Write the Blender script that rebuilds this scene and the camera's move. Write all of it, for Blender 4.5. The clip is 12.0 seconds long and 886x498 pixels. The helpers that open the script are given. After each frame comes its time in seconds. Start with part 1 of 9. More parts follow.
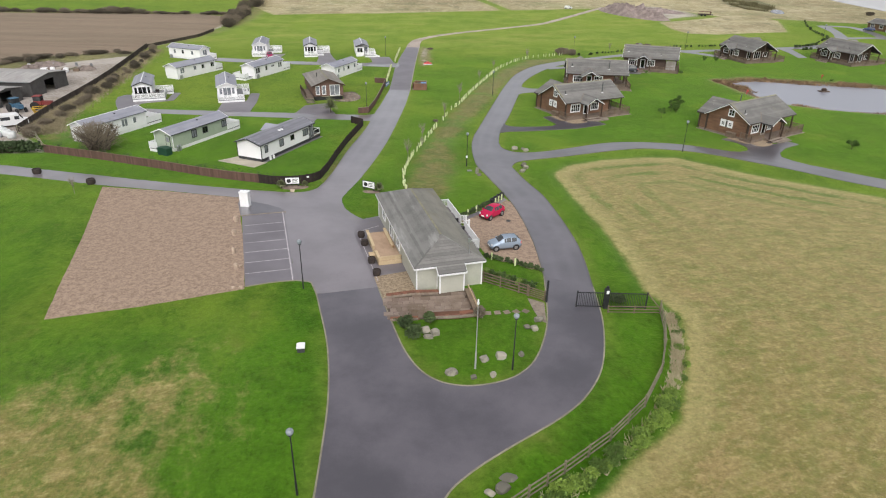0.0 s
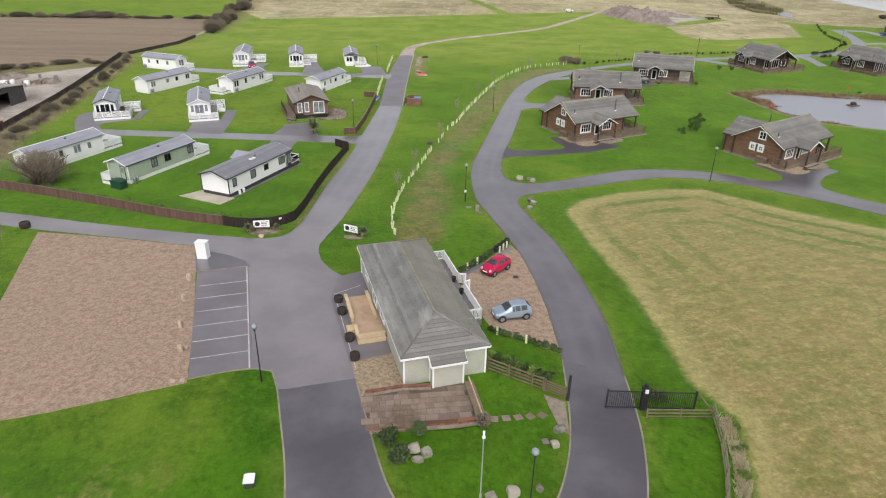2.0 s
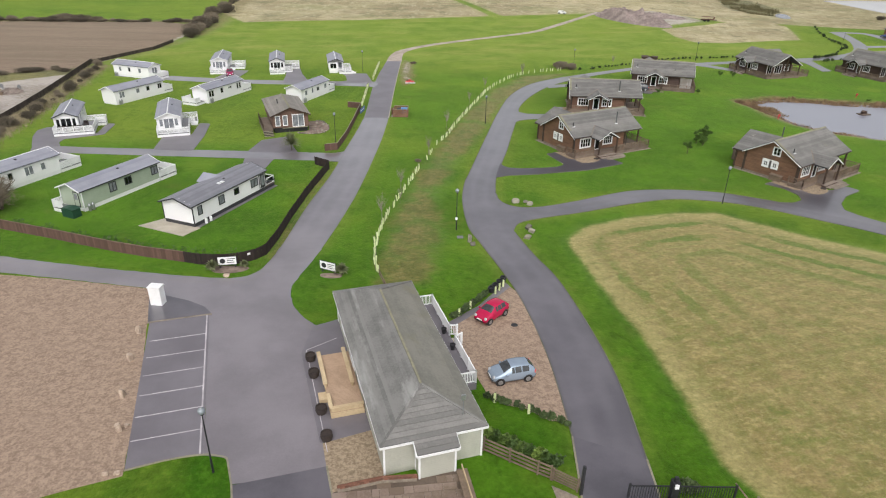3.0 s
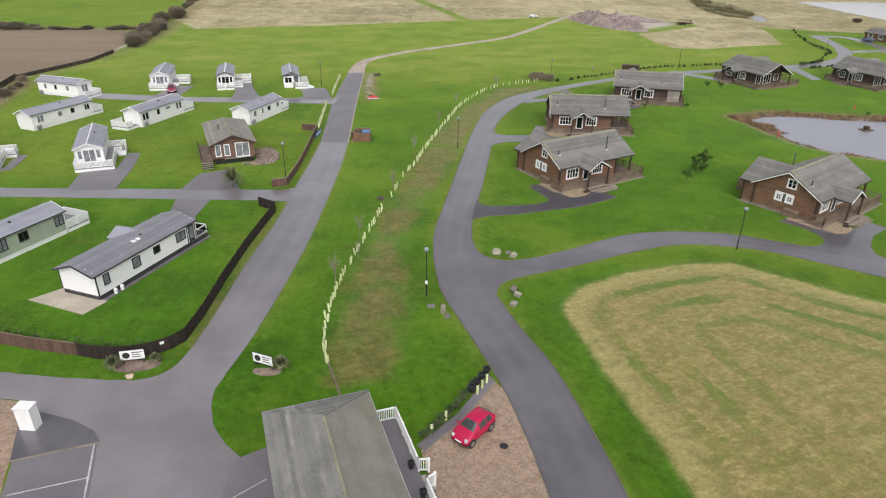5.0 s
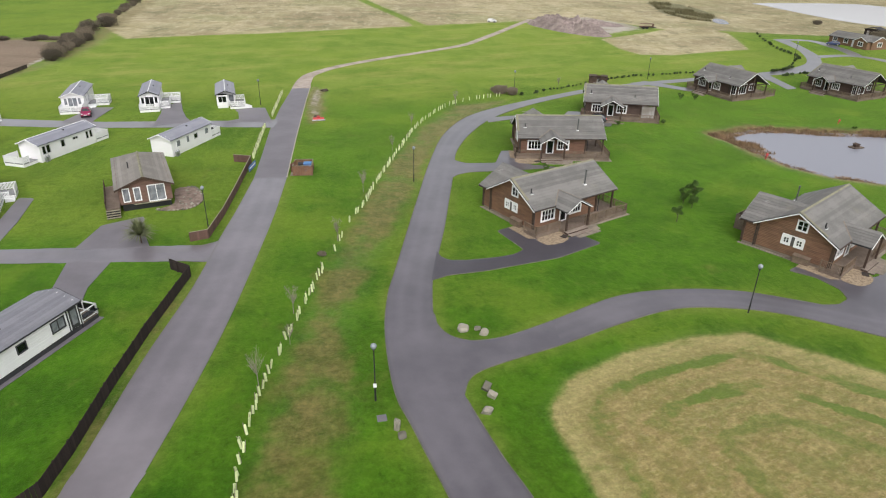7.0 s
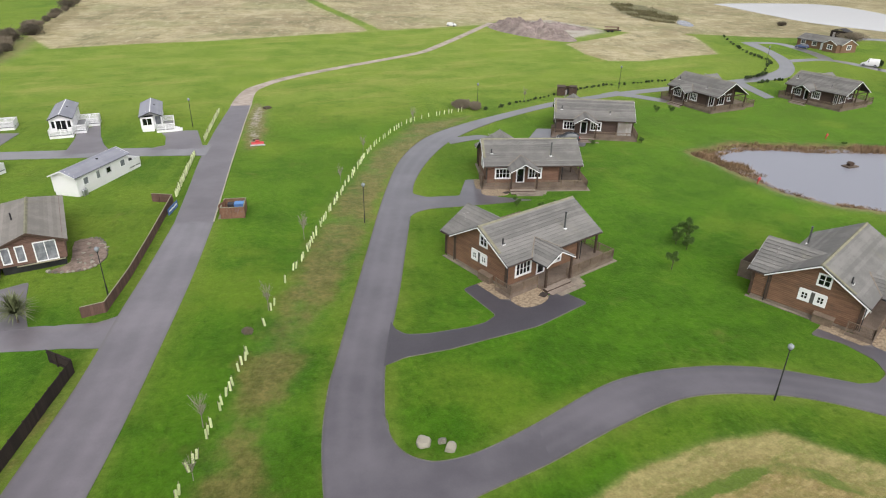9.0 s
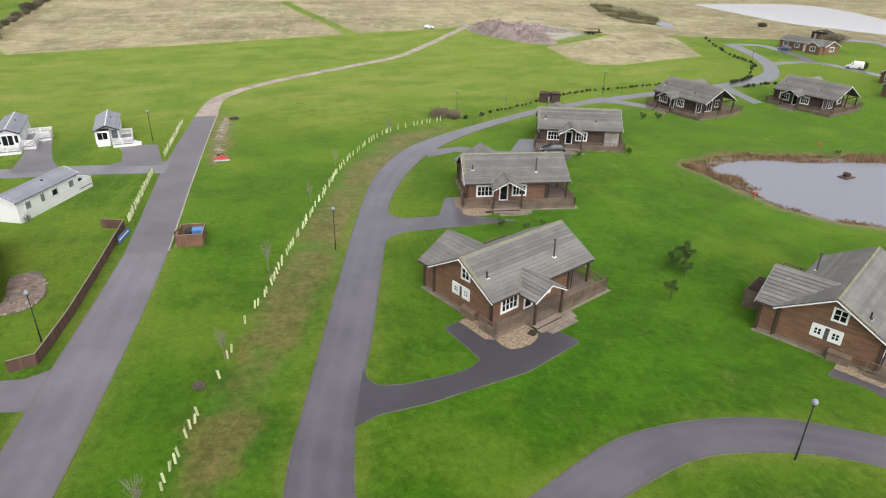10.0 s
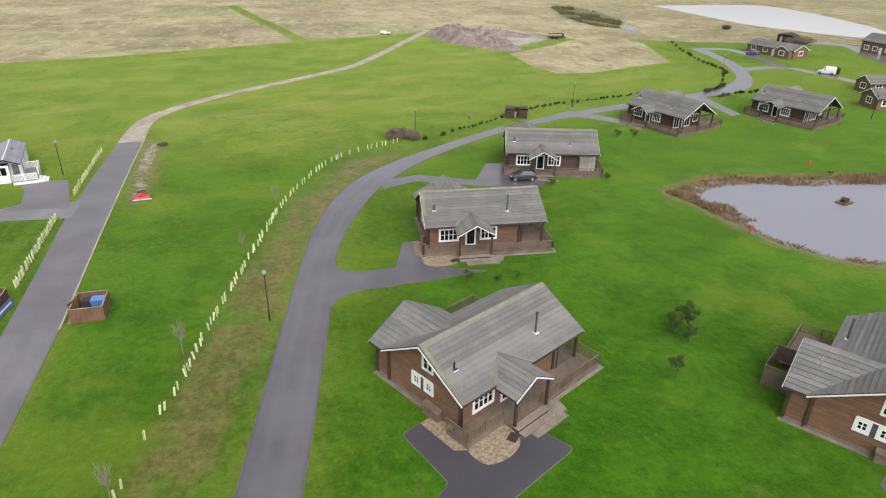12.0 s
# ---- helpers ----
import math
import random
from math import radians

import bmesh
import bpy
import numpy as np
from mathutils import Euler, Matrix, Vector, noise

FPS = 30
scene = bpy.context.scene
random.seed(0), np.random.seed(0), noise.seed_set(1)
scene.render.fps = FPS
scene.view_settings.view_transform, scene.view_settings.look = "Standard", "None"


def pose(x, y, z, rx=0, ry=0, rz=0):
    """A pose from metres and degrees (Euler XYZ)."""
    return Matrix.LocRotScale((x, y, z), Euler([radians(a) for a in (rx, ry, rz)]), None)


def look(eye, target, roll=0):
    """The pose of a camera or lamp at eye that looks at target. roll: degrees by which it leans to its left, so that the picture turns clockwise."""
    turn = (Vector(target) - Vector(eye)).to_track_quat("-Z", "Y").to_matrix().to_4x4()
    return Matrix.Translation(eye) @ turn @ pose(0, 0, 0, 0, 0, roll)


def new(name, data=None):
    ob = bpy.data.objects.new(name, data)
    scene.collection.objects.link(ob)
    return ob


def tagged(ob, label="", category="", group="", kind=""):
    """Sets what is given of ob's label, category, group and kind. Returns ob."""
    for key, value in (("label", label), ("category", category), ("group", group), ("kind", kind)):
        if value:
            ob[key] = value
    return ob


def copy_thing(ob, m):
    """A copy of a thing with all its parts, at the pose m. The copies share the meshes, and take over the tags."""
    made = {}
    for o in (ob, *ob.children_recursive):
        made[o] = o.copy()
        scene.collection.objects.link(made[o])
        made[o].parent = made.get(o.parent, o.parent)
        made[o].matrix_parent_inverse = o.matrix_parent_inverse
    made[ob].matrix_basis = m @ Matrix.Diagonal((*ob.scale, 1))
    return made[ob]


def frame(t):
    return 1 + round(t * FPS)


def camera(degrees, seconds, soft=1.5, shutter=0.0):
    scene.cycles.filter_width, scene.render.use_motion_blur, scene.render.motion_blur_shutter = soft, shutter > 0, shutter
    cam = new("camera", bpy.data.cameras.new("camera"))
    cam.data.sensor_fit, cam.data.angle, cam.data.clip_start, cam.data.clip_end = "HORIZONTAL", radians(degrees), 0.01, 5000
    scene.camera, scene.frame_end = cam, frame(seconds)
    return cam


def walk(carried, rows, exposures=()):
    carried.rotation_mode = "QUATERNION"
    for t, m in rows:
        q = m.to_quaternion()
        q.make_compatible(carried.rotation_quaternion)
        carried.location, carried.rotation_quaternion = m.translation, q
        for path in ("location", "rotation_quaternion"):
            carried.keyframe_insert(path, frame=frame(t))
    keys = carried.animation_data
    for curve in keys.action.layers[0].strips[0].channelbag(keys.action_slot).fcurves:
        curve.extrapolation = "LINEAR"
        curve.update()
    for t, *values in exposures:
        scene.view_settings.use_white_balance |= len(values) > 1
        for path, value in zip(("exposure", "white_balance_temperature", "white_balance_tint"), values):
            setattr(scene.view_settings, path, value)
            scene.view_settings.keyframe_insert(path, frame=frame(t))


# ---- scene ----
cam = camera(69.8, 12.0, soft=1.1)
METRES, EYE, TILT, LEAN, TURN = 86.8, 31.0, 0.0, 0.0, 3.1
ROWS = [
    (0.0, 0.0, 0.0, 0.0, 0.45, -26.41, -0.91),
    (0.5, 0.0006, 0.0393, 0.0006, 0.44, -26.43, -0.89),
    (1.0, 0.0011, 0.0771, 0.0009, 0.43, -26.42, -0.88),
    (1.5, 0.0015, 0.1177, 0.0012, 0.36, -26.41, -0.89),
    (2.0, 0.0017, 0.1589, 0.0012, 0.16, -26.42, -0.89),
    (2.5, 0.0033, 0.2204, 0.0015, -0.29, -26.42, -0.87),
    (3.0, 0.0049, 0.2604, 0.0017, -0.71, -26.42, -0.87),
    (5.0, 0.0146, 0.4323, 0.0024, -3.41, -26.37, -0.89),
    (5.5, 0.0192, 0.4762, 0.0026, -4.33, -26.35, -0.89),
    (6.0, 0.0243, 0.52, 0.0036, -5.26, -26.34, -0.89),
    (6.5, 0.0299, 0.5635, 0.0045, -6.23, -26.33, -0.89),
    (7.0, 0.0361, 0.6038, 0.0042, -7.14, -26.28, -0.9),
    (9.0, 0.069, 0.7632, 0.0048, -10.58, -26.25, -0.91),
    (9.5, 0.0783, 0.8019, 0.0051, -11.51, -26.23, -0.91),
    (10.0, 0.0879, 0.8401, 0.0056, -12.42, -26.22, -0.93),
    (10.5, 0.0983, 0.8775, 0.0061, -13.31, -26.21, -0.92),
    (11.0, 0.1082, 0.9124, 0.0067, -14.15, -26.2, -0.93),
    (11.5, 0.1191, 0.9498, 0.0074, -15.04, -26.18, -0.93),
    (12.0, 0.1306, 0.9865, 0.0084, -15.9, -26.16, -0.93),
]
walk(cam, [(t, pose(0, 0, EYE, TILT, LEAN, TURN) @ pose(METRES * x, METRES * y, METRES * z, 90 + pitch, roll, yaw)) for t, x, y, z, yaw, pitch, roll in ROWS],
     exposures=((0.0, -0.09), (3.0, -0.09), (5.0, -0.11), (7.0, -0.06), (9.0, 0.0), (12.0, 0.02)))

# ---- light ----
world = bpy.data.worlds.new("overcast")
scene.world = world
world.use_nodes = True
wn, wl = world.node_tree.nodes, world.node_tree.links
wn.clear()
sky = wn.new("ShaderNodeTexSky")
sky.sky_type, sky.sun_disc = "NISHITA", False
sky.sun_elevation, sky.sun_rotation = radians(49), radians(176)
sky.air_density, sky.dust_density, sky.ozone_density = 1.0, 4.0, 1.0
pale = wn.new("ShaderNodeHueSaturation")
pale.inputs["Saturation"].default_value = 0.22
back = wn.new("ShaderNodeBackground")
back.inputs["Strength"].default_value = 0.165
wout = wn.new("ShaderNodeOutputWorld")
wl.new(sky.outputs[0], pale.inputs["Color"])
wl.new(pale.outputs[0], back.inputs["Color"])
wl.new(back.outputs[0], wout.inputs["Surface"])
sun = new("sun", bpy.data.lights.new("sun", "SUN"))
sun.data.energy, sun.data.angle, sun.data.color = 1.6, radians(80), (1.0, 0.97, 0.93)
sun.matrix_world = look((0, 0, 200), (-8, 110, 75))


# ---- materials ----
def shader(name):
    m = bpy.data.materials.new(name)
    m.use_nodes = True
    nt = m.node_tree
    bsdf = nt.nodes["Principled BSDF"]
    return m, nt, bsdf


def noise_node(nt, vec, scale, detail=4.0, rough=0.6, stretch=None):
    if stretch:
        mp = nt.nodes.new("ShaderNodeMapping")
        mp.inputs["Scale"].default_value = stretch
        nt.links.new(vec, mp.inputs["Vector"])
        vec = mp.outputs[0]
    n = nt.nodes.new("ShaderNodeTexNoise")
    n.inputs["Scale"].default_value, n.inputs["Detail"].default_value, n.inputs["Roughness"].default_value = scale, detail, rough
    nt.links.new(vec, n.inputs["Vector"])
    return n.outputs["Fac"]


def ramp(nt, fac, lo, hi, smooth=True):
    n = nt.nodes.new("ShaderNodeMapRange")
    n.interpolation_type = "SMOOTHSTEP" if smooth else "LINEAR"
    n.inputs["From Min"].default_value, n.inputs["From Max"].default_value = lo, hi
    nt.links.new(fac, n.inputs["Value"])
    return n.outputs[0]


def calc(nt, op, a, b):
    n = nt.nodes.new("ShaderNodeMath")
    n.operation = op
    for i, v in enumerate((a, b)):
        if isinstance(v, (int, float)):
            n.inputs[i].default_value = v
        else:
            nt.links.new(v, n.inputs[i])
    return n.outputs[0]


def mixc(nt, fac, a, b):
    n = nt.nodes.new("ShaderNodeMix")
    n.data_type = "RGBA"
    for sock, v in ((n.inputs[0], fac), (n.inputs[6], a), (n.inputs[7], b)):
        if isinstance(v, (int, float)):
            sock.default_value = v
        elif isinstance(v, tuple):
            sock.default_value = (*v, 1)
        else:
            nt.links.new(v, sock)
    return n.outputs[2]


def coords(nt, world_space=False):
    if world_space:
        return nt.nodes.new("ShaderNodeNewGeometry").outputs["Position"]
    return nt.nodes.new("ShaderNodeTexCoord").outputs["Object"]


def add_bump(nt, bsdf, height, strength, dist):
    b = nt.nodes.new("ShaderNodeBump")
    b.inputs["Strength"].default_value, b.inputs["Distance"].default_value = strength, dist
    nt.links.new(height, b.inputs["Height"])
    nt.links.new(b.outputs[0], bsdf.inputs["Normal"])


def paint(name, light, dark, scale=1.5, fine=14.0, rough=0.7, bump=0.15, dist=0.01, metal=0.0, stain=None, stain_at=(0.56, 0.72),
          stretch=None, world_space=False, vary=0.0, stain_stretch=None, grain=0.4):
    """A worn surface: two scales of grain between two colours, and stains of a third."""
    m, nt, bsdf = shader(name)
    v = coords(nt, world_space)
    big = noise_node(nt, v, scale, 5, 0.6, stretch)
    small = noise_node(nt, v, fine, 3, 0.7, stretch)
    mix = calc(nt, "ADD", calc(nt, "MULTIPLY", big, 1.0 - grain), calc(nt, "MULTIPLY", small, grain))
    if vary:
        rnd = nt.nodes.new("ShaderNodeObjectInfo").outputs["Random"]
        mix = calc(nt, "ADD", mix, calc(nt, "MULTIPLY", calc(nt, "SUBTRACT", rnd, 0.5), vary))
    col = mixc(nt, ramp(nt, mix, 0.34, 0.66), dark, light)
    if stain:
        st = noise_node(nt, v, scale * 0.45, 6, 0.65, stain_stretch)
        col = mixc(nt, calc(nt, "MULTIPLY", ramp(nt, st, *stain_at), 0.8), col, stain)
    nt.links.new(col, bsdf.inputs["Base Color"])
    bsdf.inputs["Roughness"].default_value, bsdf.inputs["Metallic"].default_value = rough, metal
    add_bump(nt, bsdf, small, bump, dist)
    return m


def ground_material():
    m, nt, bsdf = shader("turf_and_fields")
    v = coords(nt, True)

    def mask(key):
        a = nt.nodes.new("ShaderNodeAttribute")
        a.attribute_name = key
        return a.outputs["Fac"]
    n50, n12 = noise_node(nt, v, 0.02, 4), noise_node(nt, v, 0.09, 5, 0.65)
    n3, n05, fine = noise_node(nt, v, 0.4, 5, 0.65), noise_node(nt, v, 1.5, 5, 0.72), noise_node(nt, v, 4.5, 4, 0.8)
    turned = nt.nodes.new("ShaderNodeVectorRotate")
    turned.rotation_type = "Z_AXIS"
    turned.inputs["Angle"].default_value = radians(-20)
    nt.links.new(v, turned.inputs["Vector"])
    streak = noise_node(nt, turned.outputs[0], 0.6, 6, 0.72, (0.45, 1.2, 1.0))
    rows = noise_node(nt, v, 0.55, 2, 0.5, (1.0, 0.03, 1.0))
    green = mixc(nt, ramp(nt, n12, 0.41, 0.59), (0.032, 0.1, 0.005), (0.09, 0.175, 0.013))
    green = mixc(nt, calc(nt, "MULTIPLY", ramp(nt, n50, 0.42, 0.62), 0.7), green, (0.145, 0.2, 0.022))
    green = mixc(nt, calc(nt, "MULTIPLY", ramp(nt, n3, 0.48, 0.64), 0.5), green, (0.028, 0.082, 0.004))
    green = mixc(nt, calc(nt, "MULTIPLY", ramp(nt, n05, 0.52, 0.7), 0.45), green, (0.155, 0.2, 0.032))
    green = mixc(nt, calc(nt, "MULTIPLY", ramp(nt, rows, 0.45, 0.6), 0.3), green, (0.12, 0.19, 0.018))
    # Far field's colour lightened for haze and low-angle sheen, with yellowish grazed patches.
    green = mixc(nt, calc(nt, "MULTIPLY", mask("pasture_haze"), 0.5), green, mixc(nt, ramp(nt, n12, 0.4, 0.6), (0.15, 0.235, 0.03), (0.255, 0.3, 0.07)))
    graze = noise_node(nt, turned.outputs[0], 0.06, 6, 0.7, (0.5, 1.6, 1.0))
    green = mixc(nt, calc(nt, "MULTIPLY", calc(nt, "MULTIPLY", ramp(nt, graze, 0.5, 0.64), mask("pasture_haze")), 0.55), green, (0.3, 0.275, 0.085))
    # Deeper green by mask; on the side verge it includes the fence's shade.
    deep_green = mixc(nt, calc(nt, "MULTIPLY", mask("deep_green"), 0.85), green, mixc(nt, ramp(nt, calc(nt, "ADD", calc(nt, "MULTIPLY", n3, 0.45), calc(nt, "MULTIPLY", n12, 0.55)), 0.36, 0.64), (0.0195, 0.09, 0.0026), (0.0535, 0.167, 0.0054)))
    fleck = noise_node(nt, turned.outputs[0], 1.0, 5, 0.72, (1.3, 0.7, 1.0))
    deep_green = mixc(nt, calc(nt, "MULTIPLY", ramp(nt, fleck, 0.54, 0.64), 0.4), deep_green, (0.085, 0.2, 0.012))
    deep_green = mixc(nt, calc(nt, "MULTIPLY", ramp(nt, calc(nt, "SUBTRACT", 1.0, fleck), 0.54, 0.64), 0.4), deep_green, (0.012, 0.062, 0.002))
    deep_green = mixc(nt, calc(nt, "MULTIPLY", ramp(nt, noise_node(nt, v, 0.055, 5, 0.6), 0.52, 0.66), 0.5), deep_green, (0.15, 0.225, 0.022))
    deep_green = mixc(nt, calc(nt, "MULTIPLY", calc(nt, "MULTIPLY", mask("verge"), ramp(nt, n12, 0.36, 0.58)), 0.5), deep_green, mixc(nt, ramp(nt, n3, 0.4, 0.6), (0.13, 0.165, 0.03), (0.2, 0.235, 0.05)))
    straw = mixc(nt, ramp(nt, streak, 0.32, 0.68), (0.222, 0.18, 0.064), (0.335, 0.268, 0.11))
    straw = mixc(nt, calc(nt, "MULTIPLY", ramp(nt, noise_node(nt, turned.outputs[0], 0.2, 5, 0.7, (0.3, 1.8, 1.0)), 0.56, 0.68), 0.45), straw, (0.11, 0.165, 0.025))
    straw = mixc(nt, calc(nt, "MULTIPLY", ramp(nt, n05, 0.5, 0.68), 0.4), straw, (0.42, 0.345, 0.16))
    straw = mixc(nt, calc(nt, "MULTIPLY", ramp(nt, noise_node(nt, v, 0.1, 5, 0.7), 0.5, 0.64), 0.45), straw, (0.33, 0.235, 0.11))
    speck = noise_node(nt, turned.outputs[0], 0.95, 7, 0.76, (0.7, 1.1, 1.0))
    straw = mixc(nt, calc(nt, "MULTIPLY", ramp(nt, speck, 0.47, 0.57), 0.5), straw, mixc(nt, ramp(nt, n12, 0.42, 0.58), (0.2, 0.19, 0.05), (0.16, 0.175, 0.042)))
    straw = mixc(nt, calc(nt, "MULTIPLY", ramp(nt, noise_node(nt, v, 2.4, 4, 0.7), 0.58, 0.68), 0.5), straw, (0.13, 0.11, 0.045))
    stalk = noise_node(nt, turned.outputs[0], 2.4, 4, 0.7, (0.6, 1.4, 1.0))
    straw = mixc(nt, calc(nt, "MULTIPLY", ramp(nt, stalk, 0.54, 0.64), 0.35), straw, (0.46, 0.38, 0.2))
    straw = mixc(nt, calc(nt, "MULTIPLY", ramp(nt, calc(nt, "SUBTRACT", 1.0, stalk), 0.54, 0.64), 0.35), straw, (0.15, 0.135, 0.05))
    lap = calc(nt, "SINE", calc(nt, "ADD", calc(nt, "MULTIPLY", mask("mow"), 2.1), calc(nt, "MULTIPLY", n3, 5.0)), 0.0)
    straw = mixc(nt, calc(nt, "MULTIPLY", ramp(nt, lap, 0.2, 1.0), 0.3), straw, (0.19, 0.2, 0.06))
    swath = calc(nt, "SINE", calc(nt, "ADD", calc(nt, "MULTIPLY", mask("mow"), 1.7), calc(nt, "MULTIPLY", n3, 4.0)), 0.0)
    north = nt.nodes.new("ShaderNodeSeparateXYZ")
    nt.links.new(v, north.inputs[0])
    rim = calc(nt, "MULTIPLY", calc(nt, "SUBTRACT", 1.0, ramp(nt, mask("mow"), 6.0, 17.0)), calc(nt, "MULTIPLY", ramp(nt, north.outputs["Y"], 64.0, 82.0), 1.0))
    straw = mixc(nt, calc(nt, "MULTIPLY", calc(nt, "MULTIPLY", ramp(nt, swath, 0.35, 0.8), rim), ramp(nt, n12, 0.36, 0.52)), straw, (0.11, 0.168, 0.026))
    fringe = calc(nt, "MULTIPLY", ramp(nt, mask("mow"), -0.6, 0.6), calc(nt, "SUBTRACT", 1.0, ramp(nt, mask("mow"), 0.8, 3.2)))
    straw = mixc(nt, calc(nt, "MULTIPLY", fringe, 0.5), straw, mixc(nt, n05, (0.3, 0.27, 0.1), (0.46, 0.41, 0.19)))
    tufts = noise_node(nt, turned.outputs[0], 0.3, 6, 0.78, (0.6, 1.2, 1.0))
    straw = mixc(nt, calc(nt, "MULTIPLY", ramp(nt, tufts, 0.54, 0.65), 0.55), straw, (0.138, 0.175, 0.036))
    wob = calc(nt, "ADD", calc(nt, "MULTIPLY", calc(nt, "SUBTRACT", n3, 0.5), 1.1), calc(nt, "MULTIPLY", calc(nt, "SUBTRACT", n05, 0.5), 0.7))
    comb = noise_node(nt, turned.outputs[0], 0.55, 7, 0.75, (0.8, 0.5, 1.0))
    wear = calc(nt, "ADD", calc(nt, "MULTIPLY", wob, 0.3), calc(nt, "MULTIPLY", calc(nt, "MULTIPLY", calc(nt, "SUBTRACT", comb, 0.5), 1.1), ramp(nt, calc(nt, "MULTIPLY", mask("mow"), -1.0), 3.0, 9.0)))
    dry = ramp(nt, calc(nt, "ADD", mask("dry"), wear), 0.32, 0.72)
    col = mixc(nt, dry, deep_green, straw)
    pale = mixc(nt, ramp(nt, calc(nt, "ADD", calc(nt, "MULTIPLY", streak, 0.4), calc(nt, "MULTIPLY", n12, 0.6)), 0.38, 0.62), (0.32, 0.262, 0.13), (0.54, 0.455, 0.3))
    pale = mixc(nt, calc(nt, "MULTIPLY", ramp(nt, noise_node(nt, v, 0.045, 6, 0.7), 0.5, 0.64), 0.7), pale, (0.16, 0.155, 0.06))
    pale = mixc(nt, calc(nt, "MULTIPLY", ramp(nt, n50, 0.47, 0.66), 0.7), pale, (0.2, 0.14, 0.085))
    pale = mixc(nt, calc(nt, "MULTIPLY", ramp(nt, n3, 0.5, 0.66), 0.5), pale, (0.2, 0.175, 0.085))
    pale = mixc(nt, calc(nt, "MULTIPLY", ramp(nt, n05, 0.55, 0.7), 0.5), pale, (0.56, 0.5, 0.37))
    scrub = noise_node(nt, v, 0.13, 7, 0.78, (0.8, 0.45, 1.0))
    pale = mixc(nt, calc(nt, "MULTIPLY", ramp(nt, scrub, 0.53, 0.62), 0.75), pale, (0.12, 0.105, 0.05))
    moor = noise_node(nt, v, 0.011, 7, 0.72, (0.7, 1.0, 1.0))
    pale = mixc(nt, calc(nt, "MULTIPLY", ramp(nt, moor, 0.49, 0.58), 0.8), pale, mixc(nt, ramp(nt, scrub, 0.42, 0.58), (0.27, 0.2, 0.115), (0.13, 0.12, 0.05)))
    pale = mixc(nt, calc(nt, "MULTIPLY", ramp(nt, noise_node(nt, v, 0.017, 6, 0.7), 0.53, 0.6), 0.5), pale, (0.17, 0.19, 0.065))
    bent = noise_node(nt, v, 0.3, 6, 0.8, (1.0, 0.4, 1.0))
    pale = mixc(nt, calc(nt, "MULTIPLY", ramp(nt, bent, 0.52, 0.62), 0.6), pale, (0.56, 0.49, 0.34))
    col = mixc(nt, ramp(nt, calc(nt, "ADD", mask("heath"), calc(nt, "MULTIPLY", wob, 0.9)), 0.38, 0.62), col, pale)
    brown = mixc(nt, ramp(nt, calc(nt, "ADD", calc(nt, "MULTIPLY", n3, 0.6), calc(nt, "MULTIPLY", n05, 0.4)), 0.4, 0.62), (0.108, 0.096, 0.026), (0.22, 0.16, 0.064))
    col = mixc(nt, calc(nt, "MULTIPLY", ramp(nt, calc(nt, "ADD", mask("rough"), calc(nt, "ADD", calc(nt, "MULTIPLY", calc(nt, "SUBTRACT", noise_node(nt, v, 0.45, 2), 0.5), 1.3), calc(nt, "MULTIPLY", calc(nt, "SUBTRACT", noise_node(nt, v, 0.17, 2), 0.5), 1.8))), 0.2, 1.05), 0.75), col, brown)
    bog = mixc(nt, ramp(nt, n3, 0.35, 0.65), (0.03, 0.032, 0.011), (0.11, 0.102, 0.036))
    col = mixc(nt, calc(nt, "MULTIPLY", ramp(nt, calc(nt, "ADD", mask("marsh"), calc(nt, "MULTIPLY", calc(nt, "SUBTRACT", n12, 0.5), 1.6)), 0.35, 0.6), 0.92), col, bog)
    furrow = noise_node(nt, v, 0.8, 3, 0.6, (0.05, 1.6, 1.0))
    soil = mixc(nt, ramp(nt, furrow, 0.3, 0.7), (0.155, 0.096, 0.078), (0.235, 0.154, 0.125))
    soil = mixc(nt, calc(nt, "MULTIPLY", ramp(nt, noise_node(nt, v, 0.11, 4, 0.6, (0.06, 1.0, 1.0)), 0.45, 0.6), 0.5), soil, (0.105, 0.066, 0.053))
    col = mixc(nt, ramp(nt, calc(nt, "ADD", mask("plough"), calc(nt, "MULTIPLY", wob, 0.3)), 0.4, 0.6), col, soil)
    mud = mixc(nt, ramp(nt, n12, 0.38, 0.62), mixc(nt, ramp(nt, n05, 0.35, 0.65), (0.2, 0.165, 0.155), (0.34, 0.295, 0.285)), (0.44, 0.39, 0.38))
    col = mixc(nt, ramp(nt, calc(nt, "ADD", mask("yard"), calc(nt, "MULTIPLY", wob, 0.6)), 0.4, 0.65), col, mud)
    shade = nt.nodes.new("ShaderNodeHueSaturation")
    nt.links.new(col, shade.inputs["Color"])
    tone = calc(nt, "ADD", calc(nt, "MULTIPLY", ramp(nt, fine, 0.25, 0.75, False), 0.44), calc(nt, "MULTIPLY", ramp(nt, n05, 0.3, 0.7, False), 0.34))
    nt.links.new(calc(nt, "ADD", tone, 0.525), shade.inputs["Value"])
    nt.links.new(shade.outputs[0], bsdf.inputs["Base Color"])
    bsdf.inputs["Roughness"].default_value = 0.95
    bsdf.inputs["Specular IOR Level"].default_value = 0.05
    bsdf.inputs["Sheen Weight"].default_value = 0.29
    bsdf.inputs["Sheen Roughness"].default_value = 0.45
